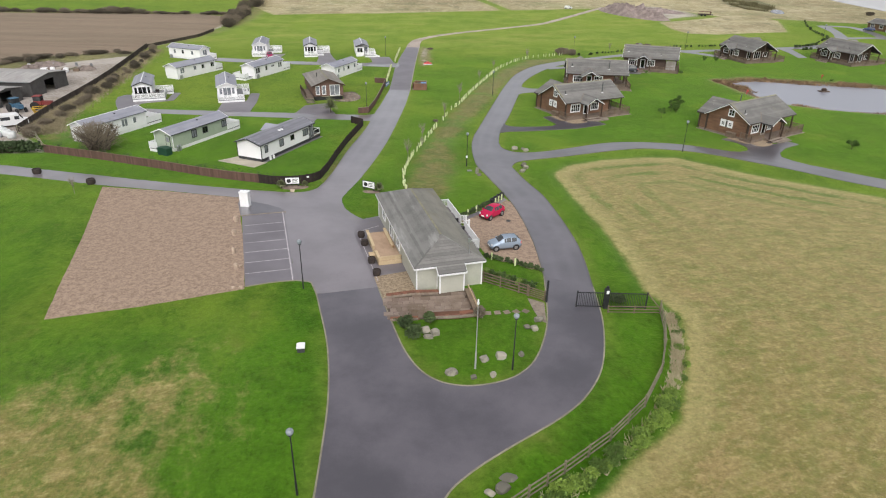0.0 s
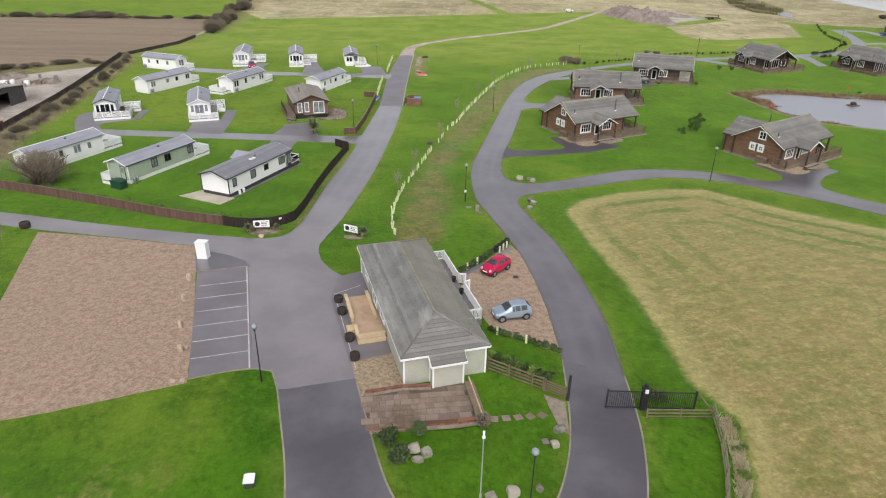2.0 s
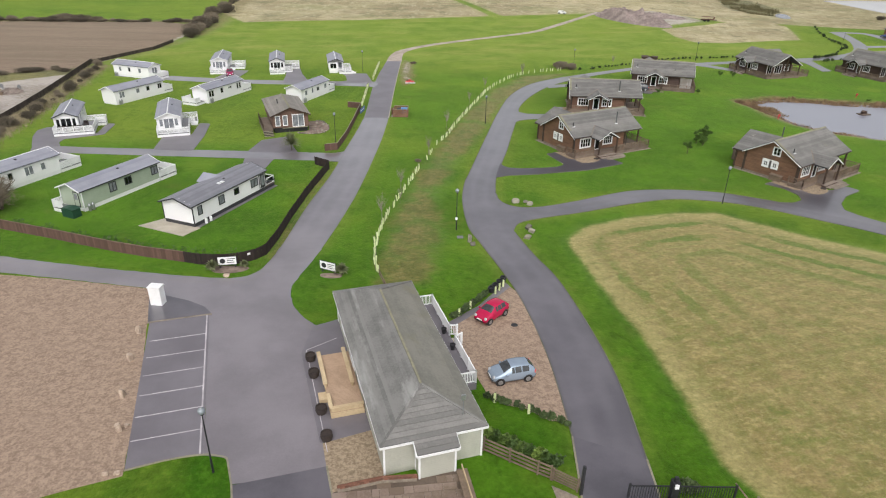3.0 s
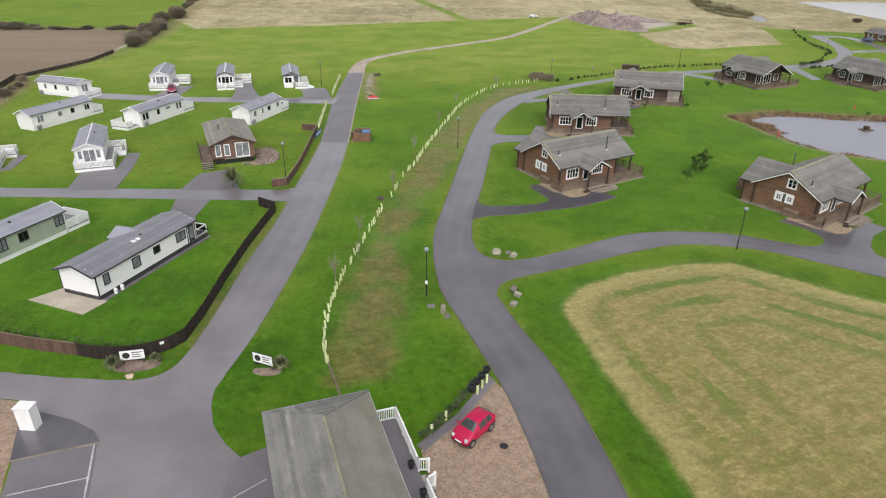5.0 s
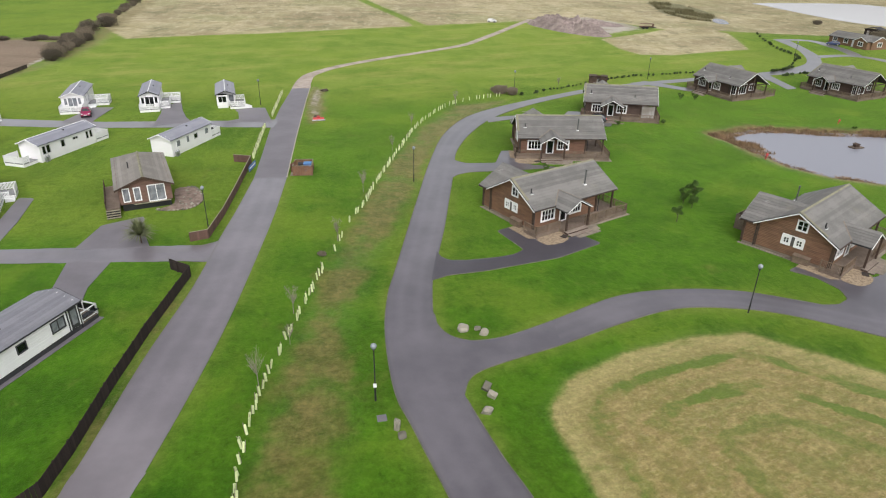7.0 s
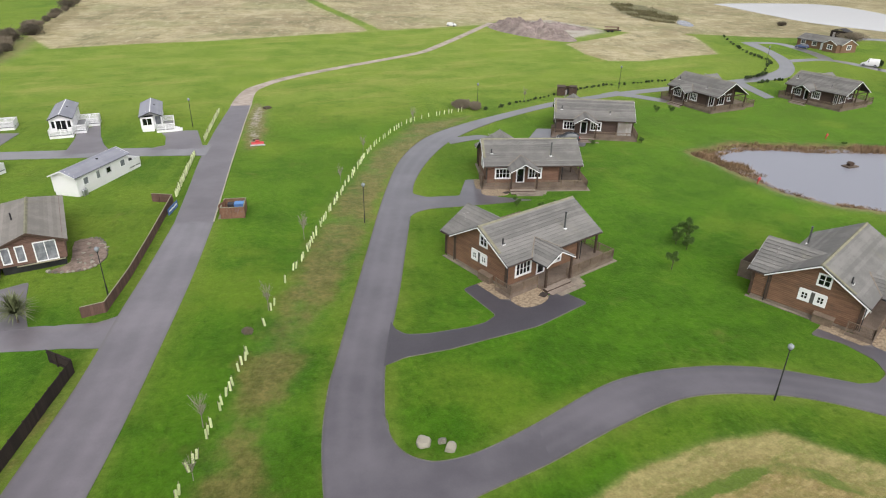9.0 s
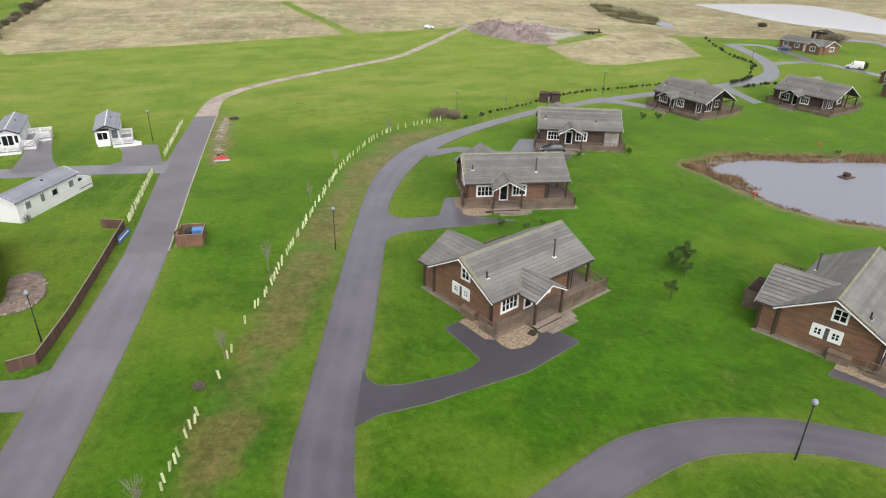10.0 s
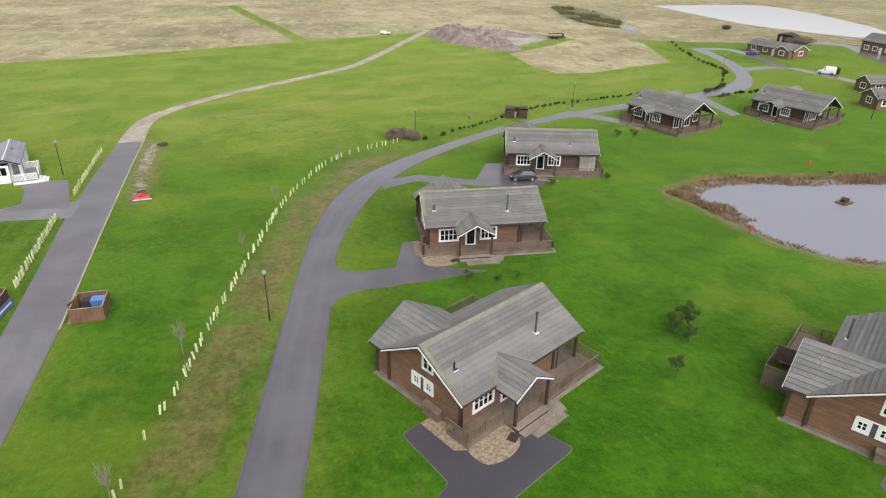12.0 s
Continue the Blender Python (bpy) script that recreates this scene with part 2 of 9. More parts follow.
    bare = calc(nt, "MAXIMUM", calc(nt, "MAXIMUM", mask("heath"), mask("plough")), calc(nt, "MAXIMUM", calc(nt, "MAXIMUM", mask("yard"), mask("dry")), calc(nt, "MINIMUM", mask("rough"), 1.0)))
    nt.links.new(mixc(nt, bare, (0.72, 0.92, 0.24), (0.95, 0.92, 0.64)), bsdf.inputs["Sheen Tint"])
    add_bump(nt, bsdf, calc(nt, "ADD", fine, n05), 0.5, 0.12)
    return m


def glass_material(name, tint=(0.03, 0.035, 0.04), rough=0.05):
    m, nt, bsdf = shader(name)
    bsdf.inputs["Base Color"].default_value = (*tint, 1)
    bsdf.inputs["Roughness"].default_value = rough
    bsdf.inputs["Transmission Weight"].default_value = 0.75
    bsdf.inputs["IOR"].default_value = 1.45
    return m


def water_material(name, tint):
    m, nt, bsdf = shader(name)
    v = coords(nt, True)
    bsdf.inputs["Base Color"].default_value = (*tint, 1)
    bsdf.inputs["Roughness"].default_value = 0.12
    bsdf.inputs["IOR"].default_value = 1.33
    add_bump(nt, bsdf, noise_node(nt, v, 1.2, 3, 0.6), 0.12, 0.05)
    return m


def wheel_tracks(m, track, edge):
    """Adds paler worn wheel tracks and dirty margins, across a road, to its material."""
    nt = m.node_tree
    bsdf = nt.nodes["Principled BSDF"]
    base = bsdf.inputs["Base Color"].links[0].from_socket
    a = nt.nodes.new("ShaderNodeAttribute")
    a.attribute_name = "across"
    v = coords(nt, True)
    wob = calc(nt, "MULTIPLY", calc(nt, "SUBTRACT", noise_node(nt, v, 0.25, 4), 0.5), 0.16)
    off = calc(nt, "ABSOLUTE", calc(nt, "ADD", calc(nt, "SUBTRACT", a.outputs["Fac"], 0.5), wob), 0.0)
    worn = calc(nt, "SUBTRACT", 1.0, ramp(nt, calc(nt, "ABSOLUTE", calc(nt, "SUBTRACT", off, 0.2), 0.0), 0.0, 0.16))
    col = mixc(nt, calc(nt, "MULTIPLY", calc(nt, "MULTIPLY", worn, ramp(nt, noise_node(nt, v, 0.06, 3), 0.3, 0.55)), 0.22), base, track)
    rim = ramp(nt, calc(nt, "ABSOLUTE", calc(nt, "SUBTRACT", a.outputs["Fac"], 0.5), 0.0), 0.43, 0.5)
    col = mixc(nt, calc(nt, "MULTIPLY", rim, 0.6), col, edge)
    nt.links.new(col, bsdf.inputs["Base Color"])


TURF = ground_material()
ENTRY = paint("dark_entrance_tarmac", (0.13, 0.118, 0.136), (0.07, 0.064, 0.076), 0.16, 9, 0.28, 0.08, 0.01, stain=(0.078, 0.071, 0.083), stain_at=(0.54, 0.7), world_space=True, grain=0.12)
TARMAC = paint("new_tarmac", (0.152, 0.139, 0.158), (0.089, 0.081, 0.094), 0.11, 9, 0.28, 0.08, 0.01, stain=(0.098, 0.09, 0.104), stain_at=(0.52, 0.7), world_space=True, grain=0.12)
WORN = paint("worn_tarmac", (0.205, 0.184, 0.207), (0.133, 0.119, 0.136), 0.13, 8, 0.3, 0.1, 0.012, stain=(0.14, 0.127, 0.138), stain_at=(0.5, 0.7), world_space=True, stain_stretch=(4, 0.8, 1), grain=0.15)
YARDTAR = paint("pale_yard_tarmac", (0.245, 0.219, 0.24), (0.166, 0.147, 0.162), 0.1, 8, 0.34, 0.1, 0.012, stain=(0.18, 0.16, 0.172), stain_at=(0.52, 0.72), world_space=True, stain_stretch=(2.5, 0.8, 1), grain=0.15)
for tarred in (TARMAC, ENTRY, YARDTAR, WORN):
    tarred.node_tree.nodes["Principled BSDF"].inputs["Specular IOR Level"].default_value = 0.7
    tarred.node_tree.nodes["Principled BSDF"].inputs["Coat Weight"].default_value = 1.0 if tarred in (YARDTAR, WORN) else 0.7
    tarred.node_tree.nodes["Principled BSDF"].inputs["Coat Roughness"].default_value = 0.18
wheel_tracks(TARMAC, (0.2, 0.186, 0.208), (0.07, 0.064, 0.066))
wheel_tracks(WORN, (0.26, 0.234, 0.26), (0.13, 0.118, 0.11))


def fade_to_yard(m):
    """Lets the lane's worn surface pass into the yard's tone where the two join."""
    nt = m.node_tree
    bsdf = nt.nodes["Principled BSDF"]
    base = bsdf.inputs["Base Color"].links[0].from_socket
    v = coords(nt, True)
    axis = nt.nodes.new("ShaderNodeSeparateXYZ")
    nt.links.new(v, axis.inputs[0])
    yard = mixc(nt, ramp(nt, noise_node(nt, v, 0.1, 5, 0.6), 0.34, 0.66), (0.166, 0.147, 0.162), (0.245, 0.219, 0.24))
    nt.links.new(mixc(nt, ramp(nt, axis.outputs["Y"], 80.0, 96.0), yard, base), bsdf.inputs["Base Color"])


fade_to_yard(WORN)
BAY = paint("bay_tarmac", (0.19, 0.175, 0.195), (0.145, 0.132, 0.148), 0.2, 10, 0.4, 0.12, 0.01, world_space=True, grain=0.15)
DRIVE = paint("driveway_tarmac", (0.082, 0.075, 0.088), (0.058, 0.053, 0.063), 0.25, 10, 0.4, 0.15, 0.01, world_space=True)
SOIL = paint("dark_soil", (0.11, 0.085, 0.062), (0.06, 0.046, 0.034), 0.6, 4, 0.95, 0.8, 0.03, stain=(0.2, 0.165, 0.13), world_space=True)
TRACK = paint("stone_track", (0.52, 0.44, 0.385), (0.29, 0.24, 0.205), 0.3, 4, 0.95, 0.6, 0.03, stain=(0.17, 0.17, 0.09), world_space=True)
GRAVEL = paint("pink_gravel", (0.4, 0.293, 0.216), (0.21, 0.148, 0.109), 1.9, 5.5, 0.95, 1.0, 0.04, stain=(0.3, 0.22, 0.165), stain_at=(0.5, 0.8), world_space=True, grain=0.55)
BEDEARTH = paint("stony_bed_earth", (0.3, 0.225, 0.185), (0.13, 0.095, 0.078), 1.2, 5.0, 0.95, 0.9, 0.04, world_space=True)
SHINGLE = paint("beige_shingle", (0.4, 0.31, 0.215), (0.185, 0.138, 0.09), 3.5, 8.0, 0.95, 0.9, 0.03, world_space=True)
DULLEDGE = paint("dull_concrete_edging", (0.2, 0.19, 0.155), (0.1, 0.098, 0.07), 0.6, 9, 0.9, world_space=True)
EDGING = paint("concrete_edging", (0.33, 0.3, 0.225), (0.19, 0.175, 0.12), 0.6, 9, 0.9, world_space=True)
DULLCON = paint("stained_concrete", (0.3, 0.25, 0.205), (0.17, 0.145, 0.115), 0.7, 9, 0.9, world_space=True)
CONCRETE = paint("concrete", (0.5, 0.45, 0.37), (0.36, 0.32, 0.26), 0.5, 10, 0.9, world_space=True)
LINE = paint("road_paint", (0.62, 0.58, 0.6), (0.36, 0.33, 0.35), 1.4, 9, 0.8, world_space=True)
ROOF = paint("grey_roof_tile", (0.236, 0.228, 0.216), (0.158, 0.153, 0.146), 0.5, 6, 0.8, 0.3, 0.01, stain=(0.24, 0.225, 0.16), stain_at=(0.58, 0.8), vary=0.25)
ROOFOLD = paint("mossy_roof_tile", (0.225, 0.22, 0.21), (0.14, 0.137, 0.13), 0.45, 6, 0.8, 0.3, 0.01, stain=(0.35, 0.345, 0.33), stain_at=(0.53, 0.7), vary=0.3, stain_stretch=(4, 0.8, 1))
OLIVEROOF = paint("smooth_olive_grey_roof", (0.235, 0.225, 0.195), (0.165, 0.16, 0.14), 0.4, 5, 0.8, 0.2, 0.008, stain=(0.2, 0.185, 0.12), vary=0.1)
MOSS = paint("mossy_ridge", (0.29, 0.275, 0.19), (0.19, 0.182, 0.13), 1.5, 9, 0.95)
TILEBLUE = paint("blue_grey_tile_roof", (0.25, 0.25, 0.282), (0.19, 0.19, 0.216), 0.6, 8, 0.55, 0.2, 0.006, vary=0.3)
SLATE = paint("blue_grey_panel_roof", (0.31, 0.315, 0.365), (0.25, 0.254, 0.298), 0.6, 8, 0.55, 0.15, 0.005, vary=0.25)
LOG = paint("brown_timber", (0.228, 0.122, 0.071), (0.132, 0.072, 0.044), 0.6, 9, 0.75, 0.3, 0.006, stretch=(1, 1, 6), stain=(0.1, 0.062, 0.042))
REDLOG = paint("red_brown_timber", (0.2, 0.108, 0.07), (0.125, 0.066, 0.043), 0.6, 9, 0.75, 0.3, 0.006, stretch=(1, 1, 6))
UMBER = paint("dark_stained_timber", (0.095, 0.06, 0.047), (0.055, 0.034, 0.027), 0.6, 9, 0.75, 0.3, 0.006, stretch=(1, 1, 6))
DARKLOG = paint("dark_timber", (0.085, 0.052, 0.036), (0.045, 0.028, 0.02), 0.7, 9, 0.8, 0.3, 0.006, stretch=(1, 1, 6))
DECKWOOD = paint("weathered_decking", (0.22, 0.17, 0.135), (0.13, 0.098, 0.075), 0.8, 8, 0.85, 0.3, 0.006)
DECKTREAD = paint("pale_worn_treads", (0.33, 0.27, 0.225), (0.2, 0.16, 0.13), 0.8, 8, 0.85, 0.3, 0.006)
DECKTAN = paint("tan_deck_boards", (0.47, 0.33, 0.23), (0.34, 0.235, 0.16), 0.8, 8, 0.75, 0.2, 0.005)
NEWWOOD = paint("new_pine_boards", (0.62, 0.49, 0.31), (0.48, 0.36, 0.22), 0.8, 8, 0.75, 0.2, 0.005)
FENCEWOOD = paint("red_brown_fence_boards", (0.15, 0.084, 0.066), (0.095, 0.052, 0.041), 0.5, 7, 0.85, 0.3, 0.006, vary=0.25)
STOREWOOD = paint("red_brown_store_boards", (0.24, 0.125, 0.08), (0.14, 0.072, 0.047), 0.8, 8, 0.85, 0.3, 0.006, vary=0.1)
BLACKWOOD = paint("dark_fence_boards", (0.034, 0.021, 0.019), (0.018, 0.011, 0.01), 0.5, 7, 0.85, 0.3, 0.006, vary=0.3)
RAILWOOD = paint("grey_brown_rails", (0.24, 0.175, 0.125), (0.13, 0.095, 0.068), 0.8, 8, 0.85, 0.3, 0.006)
POSTWOOD = paint("bleached_posts", (0.36, 0.33, 0.24), (0.22, 0.2, 0.14), 0.8, 8, 0.85, 0.3, 0.006)
WHITE = paint("white_paint", (0.89, 0.89, 0.9), (0.8, 0.8, 0.81), 0.8, 9, 0.5, 0.05, 0.003)
CREAM = paint("cream_cladding", (0.48, 0.476, 0.41), (0.4, 0.396, 0.34), 0.6, 8, 0.6, 0.08, 0.003)
OFFWHITE = paint("caravan_white", (0.93, 0.915, 0.935), (0.86, 0.845, 0.865), 0.5, 8, 0.5, 0.06, 0.003, vary=0.3)
SAGE = paint("sage_green_cladding", (0.4, 0.46, 0.36), (0.33, 0.385, 0.3), 0.5, 8, 0.6, 0.06, 0.003)
SKIRT = paint("charcoal_skirt", (0.05, 0.05, 0.056), (0.03, 0.03, 0.034), 0.8, 8, 0.7)
STONE = paint("sandstone_boulder", (0.33, 0.305, 0.25), (0.14, 0.13, 0.105), 1.4, 8, 0.9, 0.5, 0.02, stain=(0.2, 0.21, 0.15), vary=0.5)
PALESTONE = paint("pale_tan_stone", (0.56, 0.45, 0.36), (0.33, 0.25, 0.19), 1.6, 8, 0.9, 0.5, 0.02)
BRICK = paint("brick_wall", (0.235, 0.108, 0.072), (0.135, 0.066, 0.045), 1.2, 8, 0.9, 0.3, 0.006, vary=0.5)
FLAG = paint("wet_flagstone", (0.275, 0.212, 0.175), (0.165, 0.12, 0.09), 0.5, 6, 0.3, 0.3, 0.006, vary=0.28, stain=(0.12, 0.085, 0.052), stain_at=(0.5, 0.62), world_space=True)
PAVEJOINT = paint("paving_joint", (0.14, 0.105, 0.08), (0.09, 0.067, 0.05), 1.0, 7, 0.8)
PLINTH = paint("stone_plinth", (0.3, 0.25, 0.2), (0.18, 0.145, 0.115), 1.5, 7, 0.9)
BLACK = paint("black_metal", (0.03, 0.03, 0.034), (0.015, 0.015, 0.018), 1.5, 10, 0.45)
STEEL = paint("galvanised_steel", (0.45, 0.46, 0.47), (0.3, 0.31, 0.32), 2, 12, 0.4, 0.1, 0.003, metal=0.7)
RUBBER = paint("tyre_rubber", (0.03, 0.03, 0.03), (0.015, 0.015, 0.015), 3, 15, 0.85)
GLOBE = paint("lamp_globe", (0.3, 0.33, 0.36), (0.22, 0.25, 0.28), 3, 9, 0.25)
OLDRAIL = paint("weathered_green_grey_rails", (0.24, 0.215, 0.14), (0.13, 0.115, 0.075), 0.8, 8, 0.85, 0.3, 0.006)
TUBE = paint("pale_tree_guard", (0.72, 0.78, 0.45), (0.55, 0.62, 0.32), 1.2, 8, 0.6, vary=0.5)
PALEBARK = paint("pale_sapling_bark", (0.34, 0.3, 0.25), (0.2, 0.175, 0.145), 1.5, 9, 0.95)
BARK = paint("bark", (0.14, 0.105, 0.08), (0.07, 0.052, 0.04), 1.5, 9, 0.95)
BARREL = paint("barrel_planter", (0.05, 0.036, 0.03), (0.025, 0.018, 0.016), 2, 9, 0.8)
TALLFENCE = paint("weathered_tall_fence", (0.085, 0.066, 0.055), (0.045, 0.035, 0.03), 0.5, 7, 0.85, 0.3, 0.006, vary=0.4)
LEAF = paint("dark_shrub_leaf", (0.085, 0.125, 0.042), (0.035, 0.06, 0.018), 1.2, 6, 0.8, vary=0.5)
LAUREL = paint("laurel_leaf", (0.17, 0.25, 0.045), (0.045, 0.085, 0.016), 0.9, 5, 0.6, vary=0.4)
BRAMBLE = paint("bramble_leaf", (0.2, 0.3, 0.045), (0.075, 0.135, 0.02), 0.9, 5, 0.8, vary=0.4)
PINE = paint("pine_needles", (0.11, 0.19, 0.03), (0.035, 0.08, 0.012), 1.2, 6, 0.85)
BANKGRASS = paint("bank_grass", (0.42, 0.35, 0.23), (0.15, 0.13, 0.07), 0.2, 2.5, 0.95, stain=(0.13, 0.15, 0.05))
TWIG = paint("bare_winter_twigs", (0.23, 0.19, 0.14), (0.11, 0.093, 0.068), 0.5, 5, 0.95, vary=0.5)
RUSH = paint("dark_rush", (0.2, 0.175, 0.09), (0.085, 0.08, 0.035), 0.15, 2, 0.95)
REED = paint("dead_reeds", (0.33, 0.22, 0.125), (0.15, 0.1, 0.058), 0.5, 4, 0.95)
TUSSOCK = paint("dead_grass", (0.5, 0.43, 0.29), (0.29, 0.24, 0.14), 0.5, 4, 0.95)
SPIKE = paint("cordyline_leaf", (0.24, 0.265, 0.13), (0.09, 0.105, 0.045), 1.5, 6, 0.7)
SPOIL = paint("stony_spoil", (0.36, 0.29, 0.27), (0.17, 0.135, 0.125), 0.25, 2.2, 0.95, 0.9, 0.15)
RUBBLE = paint("broken_stone", (0.36, 0.3, 0.265), (0.16, 0.13, 0.115), 0.6, 3, 0.95, 0.5, 0.02)
SHED = paint("grey_sheet_roof", (0.42, 0.4, 0.385), (0.26, 0.25, 0.245), 0.3, 4, 0.7, stretch=(6, 1, 1), stain=(0.2, 0.17, 0.14))
SHEDWALL = paint("dark_shed_wall", (0.11, 0.105, 0.1), (0.055, 0.053, 0.052), 0.5, 5, 0.8)
RED_PAINT = paint("red_car_paint", (0.48, 0.012, 0.07), (0.4, 0.01, 0.055), 0.7, 5, 0.22, 0.0)
BLUE_PAINT = paint("pale_blue_car_paint", (0.32, 0.39, 0.48), (0.28, 0.345, 0.43), 0.7, 5, 0.2, 0.0, metal=0.3)
DARK_PAINT = paint("dark_car_paint", (0.05, 0.055, 0.065), (0.035, 0.04, 0.048), 0.7, 5, 0.22, 0.0)
MAROON_PAINT = paint("maroon_car_paint", (0.3, 0.025, 0.09), (0.24, 0.02, 0.07), 0.7, 5, 0.22, 0.0)
NAVY_PAINT = paint("navy_car_paint", (0.03, 0.05, 0.12), (0.02, 0.035, 0.09), 0.7, 5, 0.22, 0.0)
VAN_PAINT = paint("white_van_paint", (0.8, 0.8, 0.8), (0.7, 0.7, 0.7), 0.7, 5, 0.3, 0.0)
PLASTIC_GREEN = paint("dark_green_plastic", (0.02, 0.07, 0.045), (0.012, 0.05, 0.03), 2, 9, 0.5)
BLUE_BIN = paint("blue_plastic", (0.12, 0.3, 0.62), (0.1, 0.25, 0.52), 2, 9, 0.45)
RED_PLASTIC = paint("red_plastic", (0.62, 0.08, 0.08), (0.45, 0.05, 0.05), 2, 9, 0.5)
YELLOW_PAINT = paint("yellow_paint", (0.62, 0.42, 0.05), (0.45, 0.28, 0.03), 2, 9, 0.5)
TEAL_PAINT = paint("faded_blue_tractor_paint", (0.07, 0.17, 0.27), (0.04, 0.1, 0.17), 2, 9, 0.5)
OXIDE_PAINT = paint("faded_red_tractor_paint", (0.27, 0.045, 0.04), (0.16, 0.03, 0.028), 2, 9, 0.6)
WRAP = paint("white_bale_wrap", (0.75, 0.77, 0.76), (0.55, 0.57, 0.56), 1.2, 6, 0.4)
SIGN_BLUE = paint("sign_blue", (0.1, 0.2, 0.45), (0.08, 0.16, 0.38), 2, 9, 0.5)
GREYFRAME = paint("pale_grey_window_frame", (0.62, 0.62, 0.63), (0.5, 0.5, 0.51), 1.0, 9, 0.5)
GREYDECK = paint("grey_composite_deck", (0.3, 0.3, 0.31), (0.2, 0.2, 0.21), 0.8, 8, 0.7, 0.2, 0.005, stretch=(8, 1, 1))
LAMPGLASS = paint("headlamp_lens", (0.55, 0.56, 0.58), (0.4, 0.41, 0.43), 4, 15, 0.15)
GLASS = glass_material("window_glass")
# Opaque glossy pane, mottled between two greys.
GREYGLASS = paint("mottled_grey_glass", (0.3, 0.31, 0.34), (0.13, 0.14, 0.16), 1.2, 3, 0.08, 0.0)
PARKWOOD = paint("faded_brown_boards", (0.2, 0.115, 0.088), (0.135, 0.078, 0.06), 0.7, 9, 0.75, 0.3, 0.006, stretch=(1, 1, 6))
PARKROOF = paint("grey_brown_roof", (0.29, 0.265, 0.24), (0.2, 0.185, 0.168), 0.5, 6, 0.8, 0.3, 0.01, vary=0.2)
TANLOG = paint("orange_brown_timber", (0.25, 0.145, 0.085), (0.165, 0.094, 0.056), 0.6, 9, 0.75, 0.3, 0.006, stretch=(1, 1, 6))
PIPE = paint("grey_flue_pipe", (0.16, 0.165, 0.17), (0.09, 0.093, 0.097), 2, 9, 0.4, 0.1, 0.003, metal=0.4)
CARGLASS = paint("tinted_car_glass", (0.07, 0.075, 0.08), (0.03, 0.032, 0.035), 0.8, 2, 0.06, 0.0)
DARKROOM = paint("dim_interior", (0.1, 0.09, 0.08), (0.06, 0.055, 0.05), 1, 6, 0.9)
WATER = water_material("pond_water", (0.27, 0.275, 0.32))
# Base colour raised to near white to carry the bright sky's reflection.
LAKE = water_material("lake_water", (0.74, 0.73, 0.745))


# ---- building blocks ----
def gz(y):
    """The ground's height: the entrance lies a little higher than the park."""
    return 0.6 * min(1.0, max(0.0, (90.0 - y) / 40.0))


class Mesh:
    """Gathers boxes, prisms and tubes into one mesh."""

    def __init__(self):
        self.v, self.f = [], []

    def add(self, verts, faces, m=None):
        n = len(self.v)
        self.v += [tuple(m @ Vector(p)) for p in verts] if m else [tuple(p) for p in verts]
        self.f += [tuple(n + i for i in q) for q in faces]
        return self

    def box(self, x0, x1, y0, y1, z0, z1, m=None):
        vs = [(x, y, z) for z in (z0, z1) for y in (y0, y1) for x in (x0, x1)]
        return self.add(vs, [(0, 2, 3, 1), (4, 5, 7, 6), (0, 1, 5, 4), (2, 6, 7, 3), (0, 4, 6, 2), (1, 3, 7, 5)], m)

    def bar(self, a, b, w, h=None):
        """A square bar from a to b."""
        a, b = Vector(a), Vector(b)
        h = h or w
        d = b - a
        turn = d.to_track_quat("Z", "Y").to_matrix().to_4x4()
        return self.box(-w / 2, w / 2, -h / 2, h / 2, 0, d.length, Matrix.Translation(a) @ turn)

    def tube(self, a, b, r0, r1=None, n=8, cap=True):
        a, b = Vector(a), Vector(b)
        r1 = r0 if r1 is None else r1
        m = Matrix.Translation(a) @ (b - a).to_track_quat("Z", "Y").to_matrix().to_4x4()
        ln = (b - a).length
        vs = [(r * math.cos(2 * math.pi * i / n), r * math.sin(2 * math.pi * i / n), z) for r, z in ((r0, 0), (r1, ln)) for i in range(n)]
        fs = [(i, (i + 1) % n, n + (i + 1) % n, n + i) for i in range(n)]
        if cap:
            fs += [tuple(range(n - 1, -1, -1)), tuple(range(n, 2 * n))]
        return self.add(vs, fs, m)

    def lathe(self, profile, n=12, m=None):
        vs = [(r * math.cos(2 * math.pi * i / n), r * math.sin(2 * math.pi * i / n), z) for r, z in profile for i in range(n)]
        fs = [(k * n + i, k * n + (i + 1) % n, (k + 1) * n + (i + 1) % n, (k + 1) * n + i) for k in range(len(profile) - 1) for i in range(n)]
        fs += [tuple(range(n - 1, -1, -1)), tuple(range((len(profile) - 1) * n, len(profile) * n))]
        return self.add(vs, fs, m)

    def prism(self, poly, y0, y1, m=None):
        """The outline (x, z) drawn out from y0 to y1."""
        n = len(poly)
        vs = [(x, y, z) for y in (y0, y1) for x, z in poly]
        fs = [tuple(range(n)), tuple(range(2 * n - 1, n - 1, -1))] + [(i, n + i, n + (i + 1) % n, (i + 1) % n) for i in range(n)]
        return self.add(vs, fs, m)

    def weld(self):
        """Joins corners that lie on one another."""
        seen, index = {}, []
        for p in self.v:
            key = (round(p[0], 3), round(p[1], 3), round(p[2], 3))
            index.append(seen.setdefault(key, len(seen)))
        self.v, self.f = list(seen), [tuple(index[i] for i in q) for q in self.f]
        self.f = [q for q in self.f if len(set(q)) == len(q)]
        return self

    def data(self, name, material, smooth=False):
        me = bpy.data.meshes.new(name)
        me.from_pydata(self.v, [], self.f)
        bm = bmesh.new()
